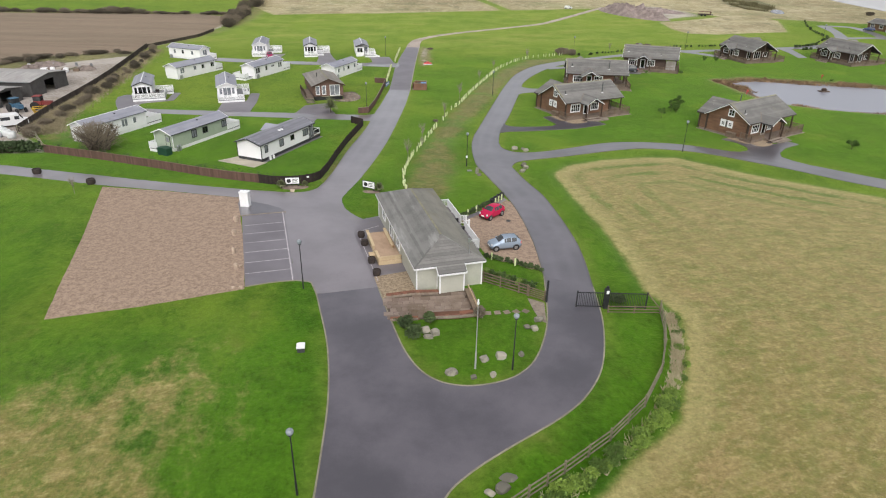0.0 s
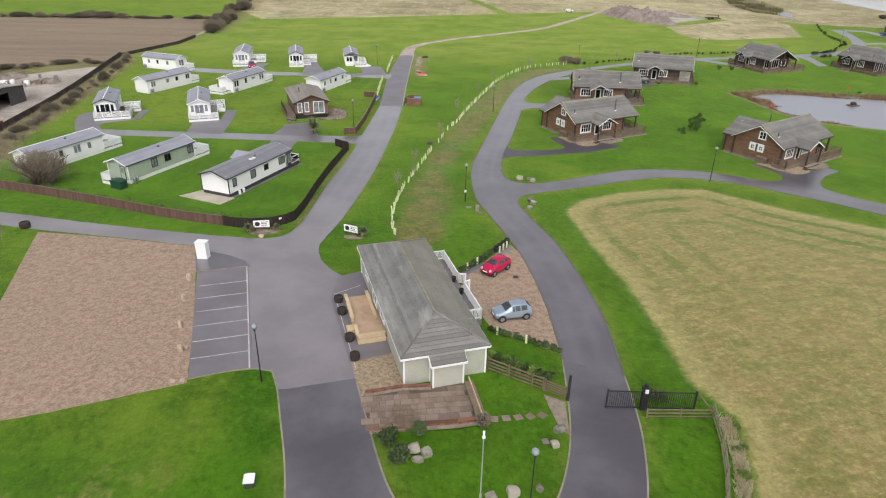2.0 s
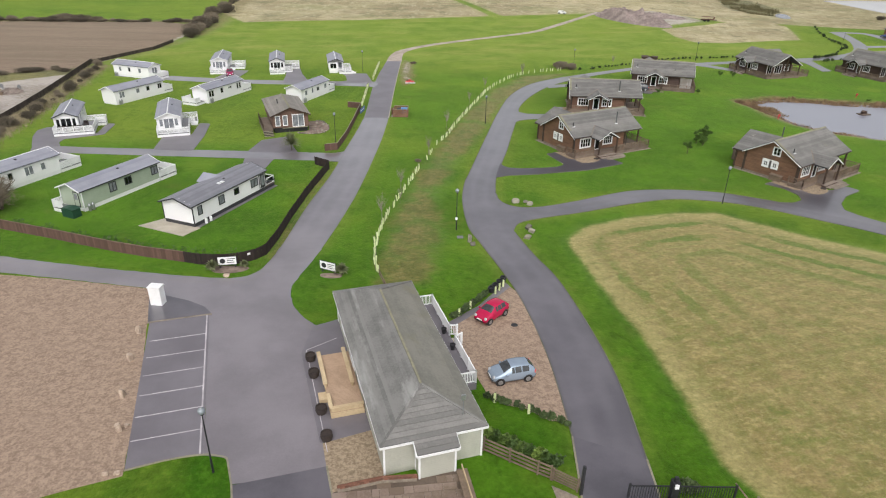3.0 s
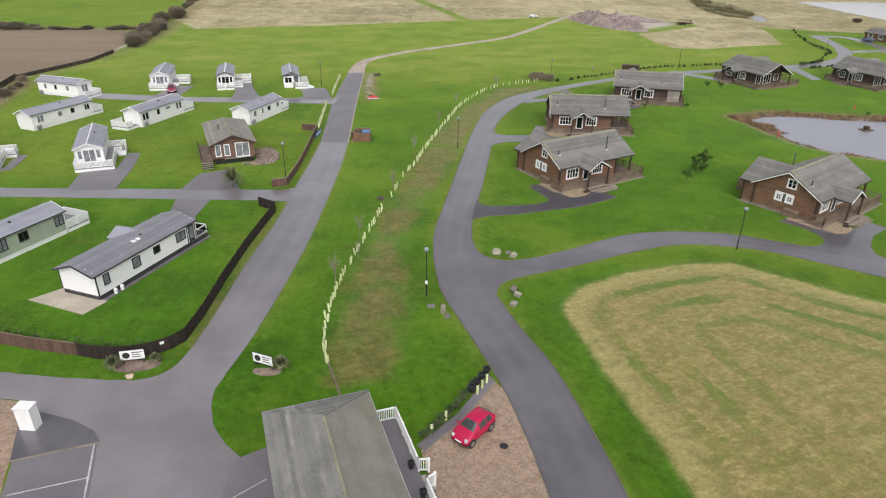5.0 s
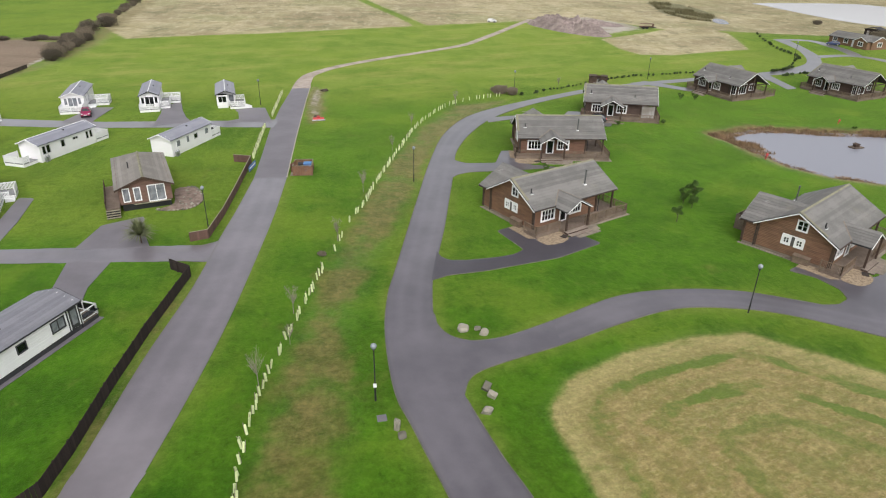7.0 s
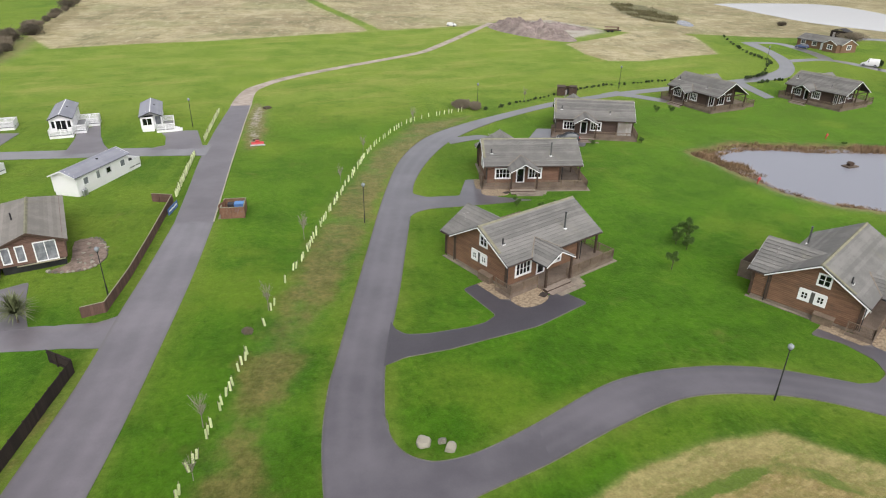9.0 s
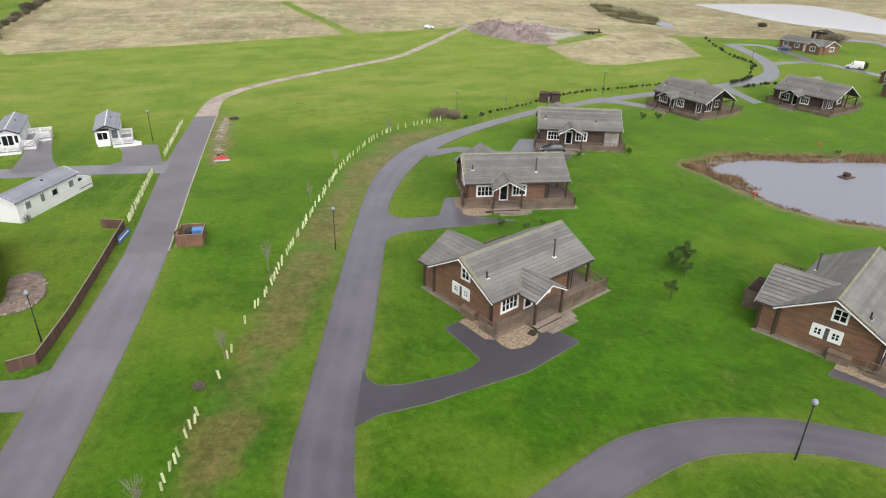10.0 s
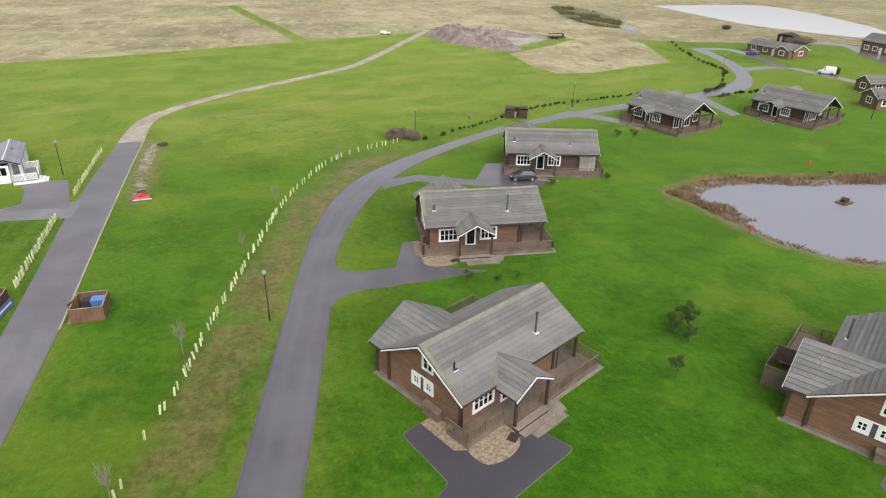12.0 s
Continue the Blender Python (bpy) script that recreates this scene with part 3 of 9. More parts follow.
        bm.from_mesh(me)
        bmesh.ops.recalc_face_normals(bm, faces=bm.faces)
        bm.to_mesh(me)
        bm.free()
        me.materials.append(material)
        if smooth:
            me.polygons.foreach_set("use_smooth", [True] * len(me.polygons))
        return me


def part(name, shape, material, parent, label="", smooth=False, at=None):
    ob = new(name, shape.data(name, material, smooth) if isinstance(shape, Mesh) else shape)
    ob.parent = parent
    if at:
        ob.matrix_basis = at
    return tagged(ob, label)


def thing(name, label, category, at=None, group="", kind=""):
    ob = new(name)
    ob.empty_display_size = 0.3
    if at:
        ob.matrix_basis = at
    return tagged(ob, label, category, group, kind)


def solid(name, shape, material, label, category, at=None, group="", kind="", smooth=False):
    ob = new(name, shape.data(name, material, smooth) if isinstance(shape, Mesh) else shape)
    if at:
        ob.matrix_basis = at
    return tagged(ob, label, category, group, kind)


def at_ground(x, y, turn=0.0, lift=0.0):
    return pose(x, y, gz(y) + lift, 0, 0, turn)


def curve_through(points, steps=5, closed=False):
    """A smooth line through the points."""
    out, n = [], len(points)
    for i in range(n if closed else n - 1):
        p0, p1, p2, p3 = (Vector(points[j % n] if closed else points[min(max(j, 0), n - 1)]) for j in (i - 1, i, i + 1, i + 2))
        for k in range(steps):
            t = k / steps
            out.append(tuple(0.5 * (2 * p1 + (p2 - p0) * t + (2 * p0 - 5 * p1 + 4 * p2 - p3) * t * t + (3 * p1 - p0 - 3 * p2 + p3) * t ** 3)))
    return out if closed else out + [tuple(points[-1])]


def sheet(name, outline, material, label, category, lift=0.03, kind="structure", parent=None):
    """A paved surface that follows the ground, with its edge sunk in the turf."""
    ragged = 0.14 if material in (WORN, YARDTAR, TRACK) else (0.06 if material is GRAVEL else 0.0)
    if ragged:
        fine = []
        for (ax, ay), (bx, by) in zip(outline, outline[1:] + outline[:1]):
            n = max(1, int(math.hypot(bx - ax, by - ay) / 0.8))
            fine += [(ax + (bx - ax) * i / n, ay + (by - ay) * i / n) for i in range(n)]
        outline = [(x + ragged * noise.noise(Vector((x * 0.9, y * 0.9, 1))), y + ragged * noise.noise(Vector((x * 0.9, y * 0.9, 7)))) for x, y in fine]
    bm = bmesh.new()
    vs = [bm.verts.new((x, y, 0)) for x, y in outline]
    es = [bm.edges.new((vs[i], vs[(i + 1) % len(vs)])) for i in range(len(vs))]
    bmesh.ops.triangle_fill(bm, edges=es, use_beauty=True)
    for y in (50.0, 90.0):
        bmesh.ops.bisect_plane(bm, geom=bm.verts[:] + bm.edges[:] + bm.faces[:], plane_co=(0, y, 0), plane_no=(0, 1, 0))
    for f in bm.faces:
        if f.normal.z < 0:
            f.normal_flip()
    rim = [e for e in bm.edges if e.is_boundary]
    skirt = bmesh.ops.extrude_edge_only(bm, edges=rim)["geom"]
    low = {v for v in skirt if isinstance(v, bmesh.types.BMVert)}
    for v in bm.verts:
        v.co.z = gz(v.co.y) + (-0.06 if v in low else lift)
    me = bpy.data.meshes.new(name)
    bm.to_mesh(me)
    bm.free()
    me.attributes.new("across", "FLOAT", "POINT").data.foreach_set("value", [0.5] * len(me.vertices))
    me.materials.append(material)
    ob = new(name, me)
    if parent:
        ob.parent = parent
        return tagged(ob, label)
    return tagged(ob, label, category, "", kind)


def band(line, width):
    """The outline of a strip of that width along a line."""
    left, right = [], []
    for i, p in enumerate(line):
        a, b = Vector(line[max(i - 1, 0)]), Vector(line[min(i + 1, len(line) - 1)])
        d = (b - a).normalized()
        w = width[i] if isinstance(width, list) else width
        left.append((p[0] - d.y * w / 2, p[1] + d.x * w / 2))
        right.append((p[0] + d.y * w / 2, p[1] - d.x * w / 2))
    return left + right[::-1]


def evenly(line, n):
    """The line again as n + 1 points at equal steps."""
    run = [0.0]
    for p, q in zip(line, line[1:]):
        run.append(run[-1] + math.hypot(q[0] - p[0], q[1] - p[1]))
    at_ = np.linspace(0, run[-1], n + 1)
    return list(zip(np.interp(at_, run, [p[0] for p in line]).tolist(), np.interp(at_, run, [p[1] for p in line]).tolist()))


def road_strip(name, left, right, material, label, lift, n=150):
    """A road between two edges, its surface slightly cambered, with the edges sunk in the turf."""
    m, across = Mesh(), []
    steps = (0.0, 0.04, 0.15, 0.3, 0.4, 0.5, 0.6, 0.7, 0.85, 0.96, 1.0)
    for j, (a, b) in enumerate(zip(evenly(left, n), evenly(right, n))):
        crown = 0.02 * min(1, j / 10)
        for k, t in enumerate((0.0,) + steps + (1.0,)):
            x, y = a[0] + (b[0] - a[0]) * t, a[1] + (b[1] - a[1]) * t
            sunk = k in (0, len(steps) + 1)
            m.v.append((x, y, gz(y) + (-0.06 if sunk else lift + crown * (1 - (2 * t - 1) ** 2))))
            across.append(t)
    w = len(steps) + 2
    m.f = [(j * w + i, j * w + i + 1, (j + 1) * w + i + 1, (j + 1) * w + i) for j in range(n) for i in range(w - 1)]
    me = bpy.data.meshes.new(name)
    me.from_pydata(m.v, [], m.f)
    if me.polygons[w // 2].normal.z < 0:
        me.flip_normals()
    me.attributes.new("across", "FLOAT", "POINT").data.foreach_set("value", across)
    me.materials.append(material)
    return tagged(new(name, me), label, "road", "", "structure")


def kerb(line, name="kerb", width=0.07, height=0.06, material=None):
    """A narrow concrete edging along a line."""
    m, out = Mesh(), []
    for i, p in enumerate(line):
        a, b = Vector(line[max(i - 1, 0)]), Vector(line[min(i + 1, len(line) - 1)])
        d = (b - a).normalized()
        z = gz(p[1])
        for s in (-1, 1):
            for h in (-0.1, height):
                out.append((p[0] - s * d.y * width / 2, p[1] + s * d.x * width / 2, z + h))
    fs = []
    for i in range(len(line) - 1):
        a, b = 4 * i, 4 * i + 4
        fs += [(a, b, b + 1, a + 1), (a + 1, b + 1, b + 3, a + 3), (a + 3, b + 3, b + 2, a + 2)]
    m.add(out, fs)
    return solid(name, m, material or EDGING, "narrow pale concrete edging along the tarmac", "kerb", kind="structure")


# ---- ground ----
MEADOW = [(11, 88.5), (13.3, 92.3), (19, 95.6), (26, 97.8), (31.3, 98.0), (40, 91.5), (47, 87.5), (75, 72), (140, 40), (140, 0), (-14, 10), (3.5, 24.5), (7.8, 27.8),
          (10.9, 31.6), (15.0, 35.6), (17.2, 42), (18.8, 49.6), (16.6, 54), (15.9, 61), (14.9, 69.4), (12.6, 78.5)]
HEATH = [(-104, 300), (-86, 272), (-68.7, 279.6), (-42.7, 287), (5.7, 308.5), (52.6, 327), (64, 342), (90, 330), (104, 305), (128, 300), (150, 292), (200, 280), (260, 250),
         (900, 200), (3000, 900), (2500, 3500), (-1500, 3500), (-300, 1200), (-150, 500)]
HEATH2 = [(71.7, 277.7), (71.4, 256.5), (74.3, 245.8), (84.5, 245.1), (99.7, 251.9), (113.6, 256.5), (118.7, 271.7), (124.9, 293.2), (123.4, 314.8), (111, 310.7), (94.4, 294.6)]
STRIP = [(-8.6, 76), (-4.2, 77), (-3.0, 88), (-4.4, 98.7), (-2.6, 112), (-0.2, 122), (2.2, 132), (4.6, 144), (8.6, 160), (16, 175), (24, 187), (13, 182.5), (4.6, 166), (-1.0, 146),
         (-6.0, 118), (-9.2, 98), (-9.8, 84)]
BANK = [(-66, 93), (-76, 99), (-79.2, 110), (-82.6, 128), (-86.9, 148), (-96.7, 184), (-91, 184), (-82, 150), (-78.4, 130), (-75.4, 114), (-71.5, 104), (-66, 98)]
PLOUGH = [(-420, 90), (-150, 135), (-119.3, 154.4), (-114.6, 168.4), (-98.4, 178), (-97, 185), (-91.5, 210), (-94, 235), (-99, 262), (-115, 268), (-193, 258), (-420, 252)]
YARD = [(-66, 90), (-76.6, 99.2), (-79.2, 109), (-82.8, 128), (-86.9, 148), (-94.6, 172), (-98, 169), (-105.4, 160.6), (-112, 146), (-128, 132), (-150, 120), (-150, 96), (-76, 88)]
EASTMOOR = [(128, 300), (150, 296), (200, 284), (300, 250), (420, 300), (420, 470), (150, 470), (140, 420), (160, 360)]
SCRUBBANK = [(-94.8, 172), (-97, 183), (-99, 179), (-106, 174.5), (-115, 168.8), (-120, 155), (-150, 136), (-150, 122), (-128, 133), (-112, 145.5), (-105.4, 160), (-98, 168.5)]
HEDGEFOOT = [(-95, 186), (-92, 205), (-91.5, 236), (-95, 258), (-108, 266), (-190, 256), (-260, 250), (-260, 262), (-190, 268), (-110, 273), (-104, 300), (-114, 345), (-130, 425), (-121, 425), (-106, 345), (-97, 300), (-90, 262), (-88, 235), (-90, 205), (-92.5, 186)]
LANEEDGE = [(-21.6, 82), (-21.6, 100), (-20.8, 110), (-19.9, 110), (-20.5, 100), (-20.5, 82)]
NEARLAWN = [(-15.5, 46), (-13, 40), (-11.5, 30), (-10, 10), (-120, 10), (-120, 70), (-52, 72), (-39, 43), (-24, 46)]
DRYLAWN = [(-21, 44), (-15.5, 36), (-15, 26), (-16, 10), (-120, 10), (-120, 60), (-46, 44), (-37, 37), (-27, 40)]
CORNERLAWN = [(-80, 121), (-50, 121), (-25, 121), (-22, 90), (-21, 77), (-60, 80), (-76, 84), (-72, 100), (-72, 118)]
CENTRELAWN = [(-14.6, 100), (-1.5, 104), (3, 131), (9, 160), (22, 181), (16, 188), (-4, 184), (-17, 187), (-15.6, 140)]
LODGELAWN = [(8, 98), (40, 106), (75, 84), (140, 60), (140, 196), (100, 206), (60, 196), (30, 178), (14, 152), (9, 128)]
# Roadside grass coloured darker for the shade along the fence.
SIDEVERGE = [(-76, 86), (-58, 82.6), (-41, 79.2), (-30, 77.6), (-23, 78), (-21.8, 81), (-29.8, 80.5), (-38, 82.2), (-55, 87), (-68, 90.5)]
FIELDEDGE = [(-98, 186), (-93.4, 209), (-93.8, 222), (-96.6, 246), (-93.8, 247), (-91.6, 223), (-91.4, 209), (-95.6, 186)]
# Far grass whose paleness from haze and low viewing angle is painted in.
PASTUREHAZE = [(-95, 190), (-26, 196), (-10, 190), (14, 192), (60, 214), (100, 224), (125, 300), (70, 345), (-110, 330)]
BARESTRIP = [(-15.6, 168), (-13.6, 172), (-14.4, 184), (-15.4, 197), (-18.6, 201), (-18.7, 192), (-17.8, 180)]
EARTH = [(63, 326), (70, 342), (86, 346), (97, 322), (99, 306), (80, 290), (72, 286), (64, 300)]
POND = [(58.0, 160.6), (59.5, 155.5), (60.6, 149.5), (62.0, 143.5), (66.0, 138.6), (72.0, 135.6), (82, 133), (96, 137), (104, 147), (100, 157), (90, 161), (78.5, 162.5), (67.0, 164.6)]
MARSH = [(139.7, 417), (131, 380), (127.9, 360), (128.6, 338), (135.5, 331), (146.9, 351), (153.2, 385), (153, 412)]
GREENWAY = [(-23.5, 432), (-12, 385), (-1.5, 348), (8, 309), (13, 311), (3.5, 349), (-6.5, 386), (-18, 433)]


def inside(px_, py_, poly):
    """Signed distance to an outline, positive inside."""
    best = np.full(px_.shape, 1e9)
    odd = np.zeros(px_.shape, bool)
    for (ax, ay), (bx, by) in zip(poly, poly[1:] + poly[:1]):
        dx, dy = bx - ax, by - ay
        t = np.clip(((px_ - ax) * dx + (py_ - ay) * dy) / (dx * dx + dy * dy), 0, 1)
        best = np.minimum(best, np.hypot(px_ - ax - t * dx, py_ - ay - t * dy))
        if dy:
            odd ^= ((ay > py_) != (by > py_)) & (px_ < ax + (py_ - ay) * dx / dy)
    return np.where(odd, best, -best)


def in_outline(px_, py_, poly):
    return inside(np.array([px_]), np.array([py_]), poly)[0] > 0


def build_ground():
    def lines(far_lo, lo, hi, step, far_hi):
        return np.array(sorted(set(far_lo) | set(np.arange(lo, hi + step / 2, step).tolist()) | set(far_hi)), float)
    xs = lines([-4500, -2000, -1000, -600, -400] + list(range(-320, -120, 8)), -120, 144, 1.0, list(range(150, 330, 6)) + [360, 420, 600, 1000, 2000, 4500])
    ys = lines([-3000, -800, -200, -60, -20, 0, 10], 16, 300, 1.0, list(range(304, 480, 5)) + [500, 560, 650, 800, 1200, 2000, 4500])
    gx, gy = np.meshgrid(xs, ys)
    x, y = gx.ravel(), gy.ravel()
    z = 0.6 * np.clip((90 - y) / 40, 0, 1)
    pond = inside(x, y, POND)
    z = z - np.clip((pond + 2.2) / 3.5, 0, 1) * 0.75
    nx, ny = len(xs), len(ys)
    idx = np.arange(nx * ny).reshape(ny, nx)
    quads = np.stack([idx[:-1, :-1], idx[:-1, 1:], idx[1:, 1:], idx[1:, :-1]], -1).reshape(-1, 4)
    me = bpy.data.meshes.new("ground")
    me.from_pydata(np.stack([x, y, z], 1).tolist(), [], quads.tolist())

    def soft(poly, width):
        return np.clip(0.5 + inside(x, y, poly) / (2 * width), 0, 1)
    masks = {
        "mow": inside(x, y, MEADOW),
        "dry": np.maximum(soft(MEADOW, 1.3), 0.57 * soft(DRYLAWN, 6.0)),
        "marsh": np.maximum(soft(MARSH, 6), 0.5 * soft(SCRUBBANK, 1.0)),
        "verge": np.max([np.exp(-(np.clip(-inside(x, y, poly), 0, 9) / 0.9) ** 2) for poly in (LOOP_W + LOOP_E, BRANCH_N + BRANCH_S, ENTRY_W + ISLAND + ENTRY_E, LANE_W + LANE_E)], axis=0),
        "pasture_haze": soft(PASTUREHAZE, 15),
        "heath": np.maximum(soft(HEATH, 2.0), soft(HEATH2, 1.5)) * (1 - 0.85 * soft(GREENWAY, 1.5)),
        "rough": np.maximum.reduce([1.7 * soft(SCRUBBANK, 1.0), 0.85 * soft(HEDGEFOOT, 2.5), 0.5 * soft(EASTMOOR, 20), 0.8 * soft(LANEEDGE, 0.6), 0.86 * soft(STRIP, 1.4), 0.5 * soft(BANK, 1.5), 1.25 * np.exp(-((pond + 0.9) / 1.7) ** 2), 1.0 * soft(BARESTRIP, 0.8)]),
        "plough": soft(PLOUGH, 0.8),
        "yard": np.maximum.reduce([soft(YARD, 1.5), 0.62 * soft(FIELDEDGE, 0.8), 0.75 * soft(EARTH, 5), 0.5 * soft(BARESTRIP, 1.2)]),
        "deep_green": np.maximum(np.maximum(np.maximum(soft(CORNERLAWN, 3), soft(SIDEVERGE, 1.5)), soft(LODGELAWN, 6)), np.maximum.reduce([((y < 104) & (x > -17.5) & (x < 20)) * 0.8, 0.7 * soft(NEARLAWN, 3), 0.75 * soft(CENTRELAWN, 5)])),
    }
    for key, value in masks.items():
        me.attributes.new(key, "FLOAT", "POINT").data.foreach_set("value", value.astype(np.float32))
    me.polygons.foreach_set("use_smooth", [True] * len(me.polygons))
    me.materials.append(TURF)
    return tagged(new("ground", me), "mown green turf, dry meadow and ploughed field", "ground", kind="structure")


# ---- roads and hard surfaces ----
ENTRY_W = [(-7.6, -60), (-8.0, 12), (-8.7, 24), (-9.5, 31.7), (-10.3, 36.9), (-11.7, 42.6), (-13.6, 48.0), (-14.5, 50.5)]
ISLAND = [(-9.0, 52.4), (-7.2, 47.3), (-5.1, 42.0), (-3.0, 39.1), (-0.4, 38.2), (2.6, 39.0), (4.7, 40.9), (6.0, 44.1), (6.8, 48.6), (7.1, 56.1)]
ENTRY_E = [(11.7, 54.2), (11.6, 48.0), (10.7, 42.2), (9.2, 38.5), (6.9, 35.5), (2.8, 31.9), (0.3, 29.5), (-1.2, 27.2), (-2.6, 22.0), (-3.0, 12), (-2.6, -60)]
LOOP_W = [(7.1, 56.1), (6.4, 65.6), (4.6, 75.9), (1.3, 86.6), (-0.2, 91.5), (-1.0, 99.4), (-0.8, 106), (0.0, 111.5), (3.0, 131.4), (5.5, 147), (8.7, 161.5), (14.0, 173.3),
          (22.0, 181.8), (38.3, 194), (45.4, 198.4), (60.0, 205.4), (76, 211), (97.1, 218.2), (104.7, 221.6), (114.7, 228.6), (120.7, 235.8), (126.3, 246.9), (131, 259.7), (134.8, 280)]
LOOP_E = [(139.5, 278), (134.6, 259.3), (130, 244.9), (126.3, 237.8), (121.3, 229.6), (113.4, 220.5), (105.4, 216.6), (94.6, 213.6), (75, 207.2), (58.1, 201.4), (42.8, 193.8), (27.9, 182.5), (19, 172.5), (13.5, 162),
          (10, 151.4), (8.9, 143), (7.3, 131.9), (5.9, 122), (4.9, 116), (3.8, 109.5), (3.4, 102.6), (3.7, 96), (5.1, 90.8), (6.9, 84.6), (9.2, 77.6), (11.4, 64.5), (11.7, 54.2)]
BRANCH_N = [(1.6, 104.5), (3.4, 102.6), (3.7, 100.6), (4.4, 99.1), (5.5, 98.2), (7.0, 97.85), (9.8, 98.5), (14.2, 100.7), (21.5, 104.7), (28, 105.8), (34, 105.2), (39, 103.2), (43.3, 101), (50, 97.2), (60, 90.4), (78, 80)]
BRANCH_S = [(76, 76), (57, 86.8), (47.3, 94.0), (42.2, 97.3), (36.7, 100.6), (32, 102.0), (26.5, 102.2), (20.3, 99.9), (14.2, 96.9), (9.2, 94.8), (6.8, 93.6), (5.7, 92.5), (5.15, 90.8), (5.5, 89.0), (3.6, 88.0)]
LANE_W = [(-21.2, 79), (-20.7, 84), (-20.6, 96), (-19.9, 108.6), (-20.0, 119.3), (-19.9, 128), (-20.0, 139.5)]
LANE_E = [(-15.4, 139.5), (-15.0, 128), (-14.9, 118), (-15.1, 100), (-16.2, 84), (-17.0, 78)]
build_ground()
sheet("road_entrance", curve_through(ENTRY_W) + curve_through(ISLAND) + curve_through(ENTRY_E), ENTRY, "dark smooth tarmac entrance drive round a grass island", "road", 0.03)
road_strip("road_loop", curve_through(LOOP_W), curve_through(LOOP_E)[::-1], TARMAC, "dark winding tarmac road past the lodges", 0.03, 220)
sheet("road_branch_mouth", curve_through(BRANCH_N[:9]) + curve_through(BRANCH_S[-8:]), TARMAC, "tarmac mouth of the side road", "road", 0.036)
road_strip("road_branch", curve_through(BRANCH_N[7:]), curve_through(BRANCH_S[:-6])[::-1], TARMAC, "curved tarmac side road between lawns", 0.042, 90)
sheet("road_yard", [(-17.2, 52.95), (-15.6, 52.8), (-14.5, 50.5), (-9.0, 52.4), (-13.2, 65.2), (-12.2, 67.6)] + curve_through([(-12.2, 67.6), (-13.4, 68.8), (-14.9, 70.2), (-16.4, 72.6), (-17.2, 75.3), (-17.0, 78)])
      + [(-16.2, 84), (-20.7, 84)] + curve_through([(-20.7, 84), (-21.2, 79), (-23.1, 77.0), (-28.6, 77.0), (-41.4, 78.6), (-59.2, 81.7), (-95, 88)]) + [(-95, 85), (-66, 79.7), (-50, 76.8), (-40.2, 75.6), (-30, 74.2), (-29.6, 72.0), (-28.2, 68.6), (-23.3, 70.0)],
      YARDTAR, "broad worn pale grey tarmac yard", "road", 0.026)
road_strip("road_lane", curve_through(LANE_W), curve_through(LANE_E)[::-1], WORN, "worn pale tarmac lane with patches", 0.038, 80)
sheet("road_lane_far", [(-20.0, 139.5), (-20.8, 150), (-22.0, 164), (-22.7, 180), (-22.9, 199), (-19.0, 199), (-18.3, 185), (-16.8, 160), (-15.5, 139.5)], BAY, "newer dark grey tarmac lane", "road", 0.03)
sheet("parking_bays", [(-21.6, 51.35), (-19.2, 52.45), (-17.2, 53.0), (-23.2, 69.9), (-25.5, 71.0), (-28.6, 72.6), (-29.6, 72.0), (-28.0, 68.6)], BAY, "tarmac parking bays with white lines", "parking", 0.05)
sheet("new_patch", [(-28.0, 68.2), (-29.7, 72.1), (-30.0, 73.4), (-28.4, 72.95), (-26, 72.2), (-24.1, 71.2), (-23.0, 70.0), (-25.6, 69.1)], ENTRY, "dark fresh tarmac patch beside the cabinet", "tarmac", 0.054)
kerb([(-23.0, 70.0), (-25.6, 69.1), (-28.0, 68.2)], width=0.16, height=0.1, material=DULLCON)
PATHLINE = curve_through([(-20.9, 198.5), (-21.2, 207), (-20.2, 215), (-14, 226), (-2.4, 238.3), (9.5, 249.5), (22, 262.5), (29, 275), (40.5, 298), (50, 318), (58, 334)])
sheet("stone_track", band(PATHLINE, [4.2 - 1.6 * min(1, i / 12) for i in range(len(PATHLINE))]), TRACK, "pale stony farm track across the field", "track", 0.037)
sheet("caravan_road", [(-19.6, 113.7), (-19.6, 119.0), (-21.6, 117.8), (-30, 117.7), (-58, 117.2), (-66, 117.5), (-69.2, 117.0), (-68.4, 115.0), (-64, 114.2), (-40, 114.1), (-23, 114.0)], WORN, "worn tarmac park road between caravans", "road", 0.03)
sheet("caravan_road_far", [(-21.4, 166), (-21.6, 171.6), (-30, 170.8), (-53, 170.2), (-64, 171.5), (-82, 174), (-84, 171), (-70, 167.8), (-56, 166.2), (-30, 166.4)], WORN, "tarmac park road before the back row", "road", 0.036)
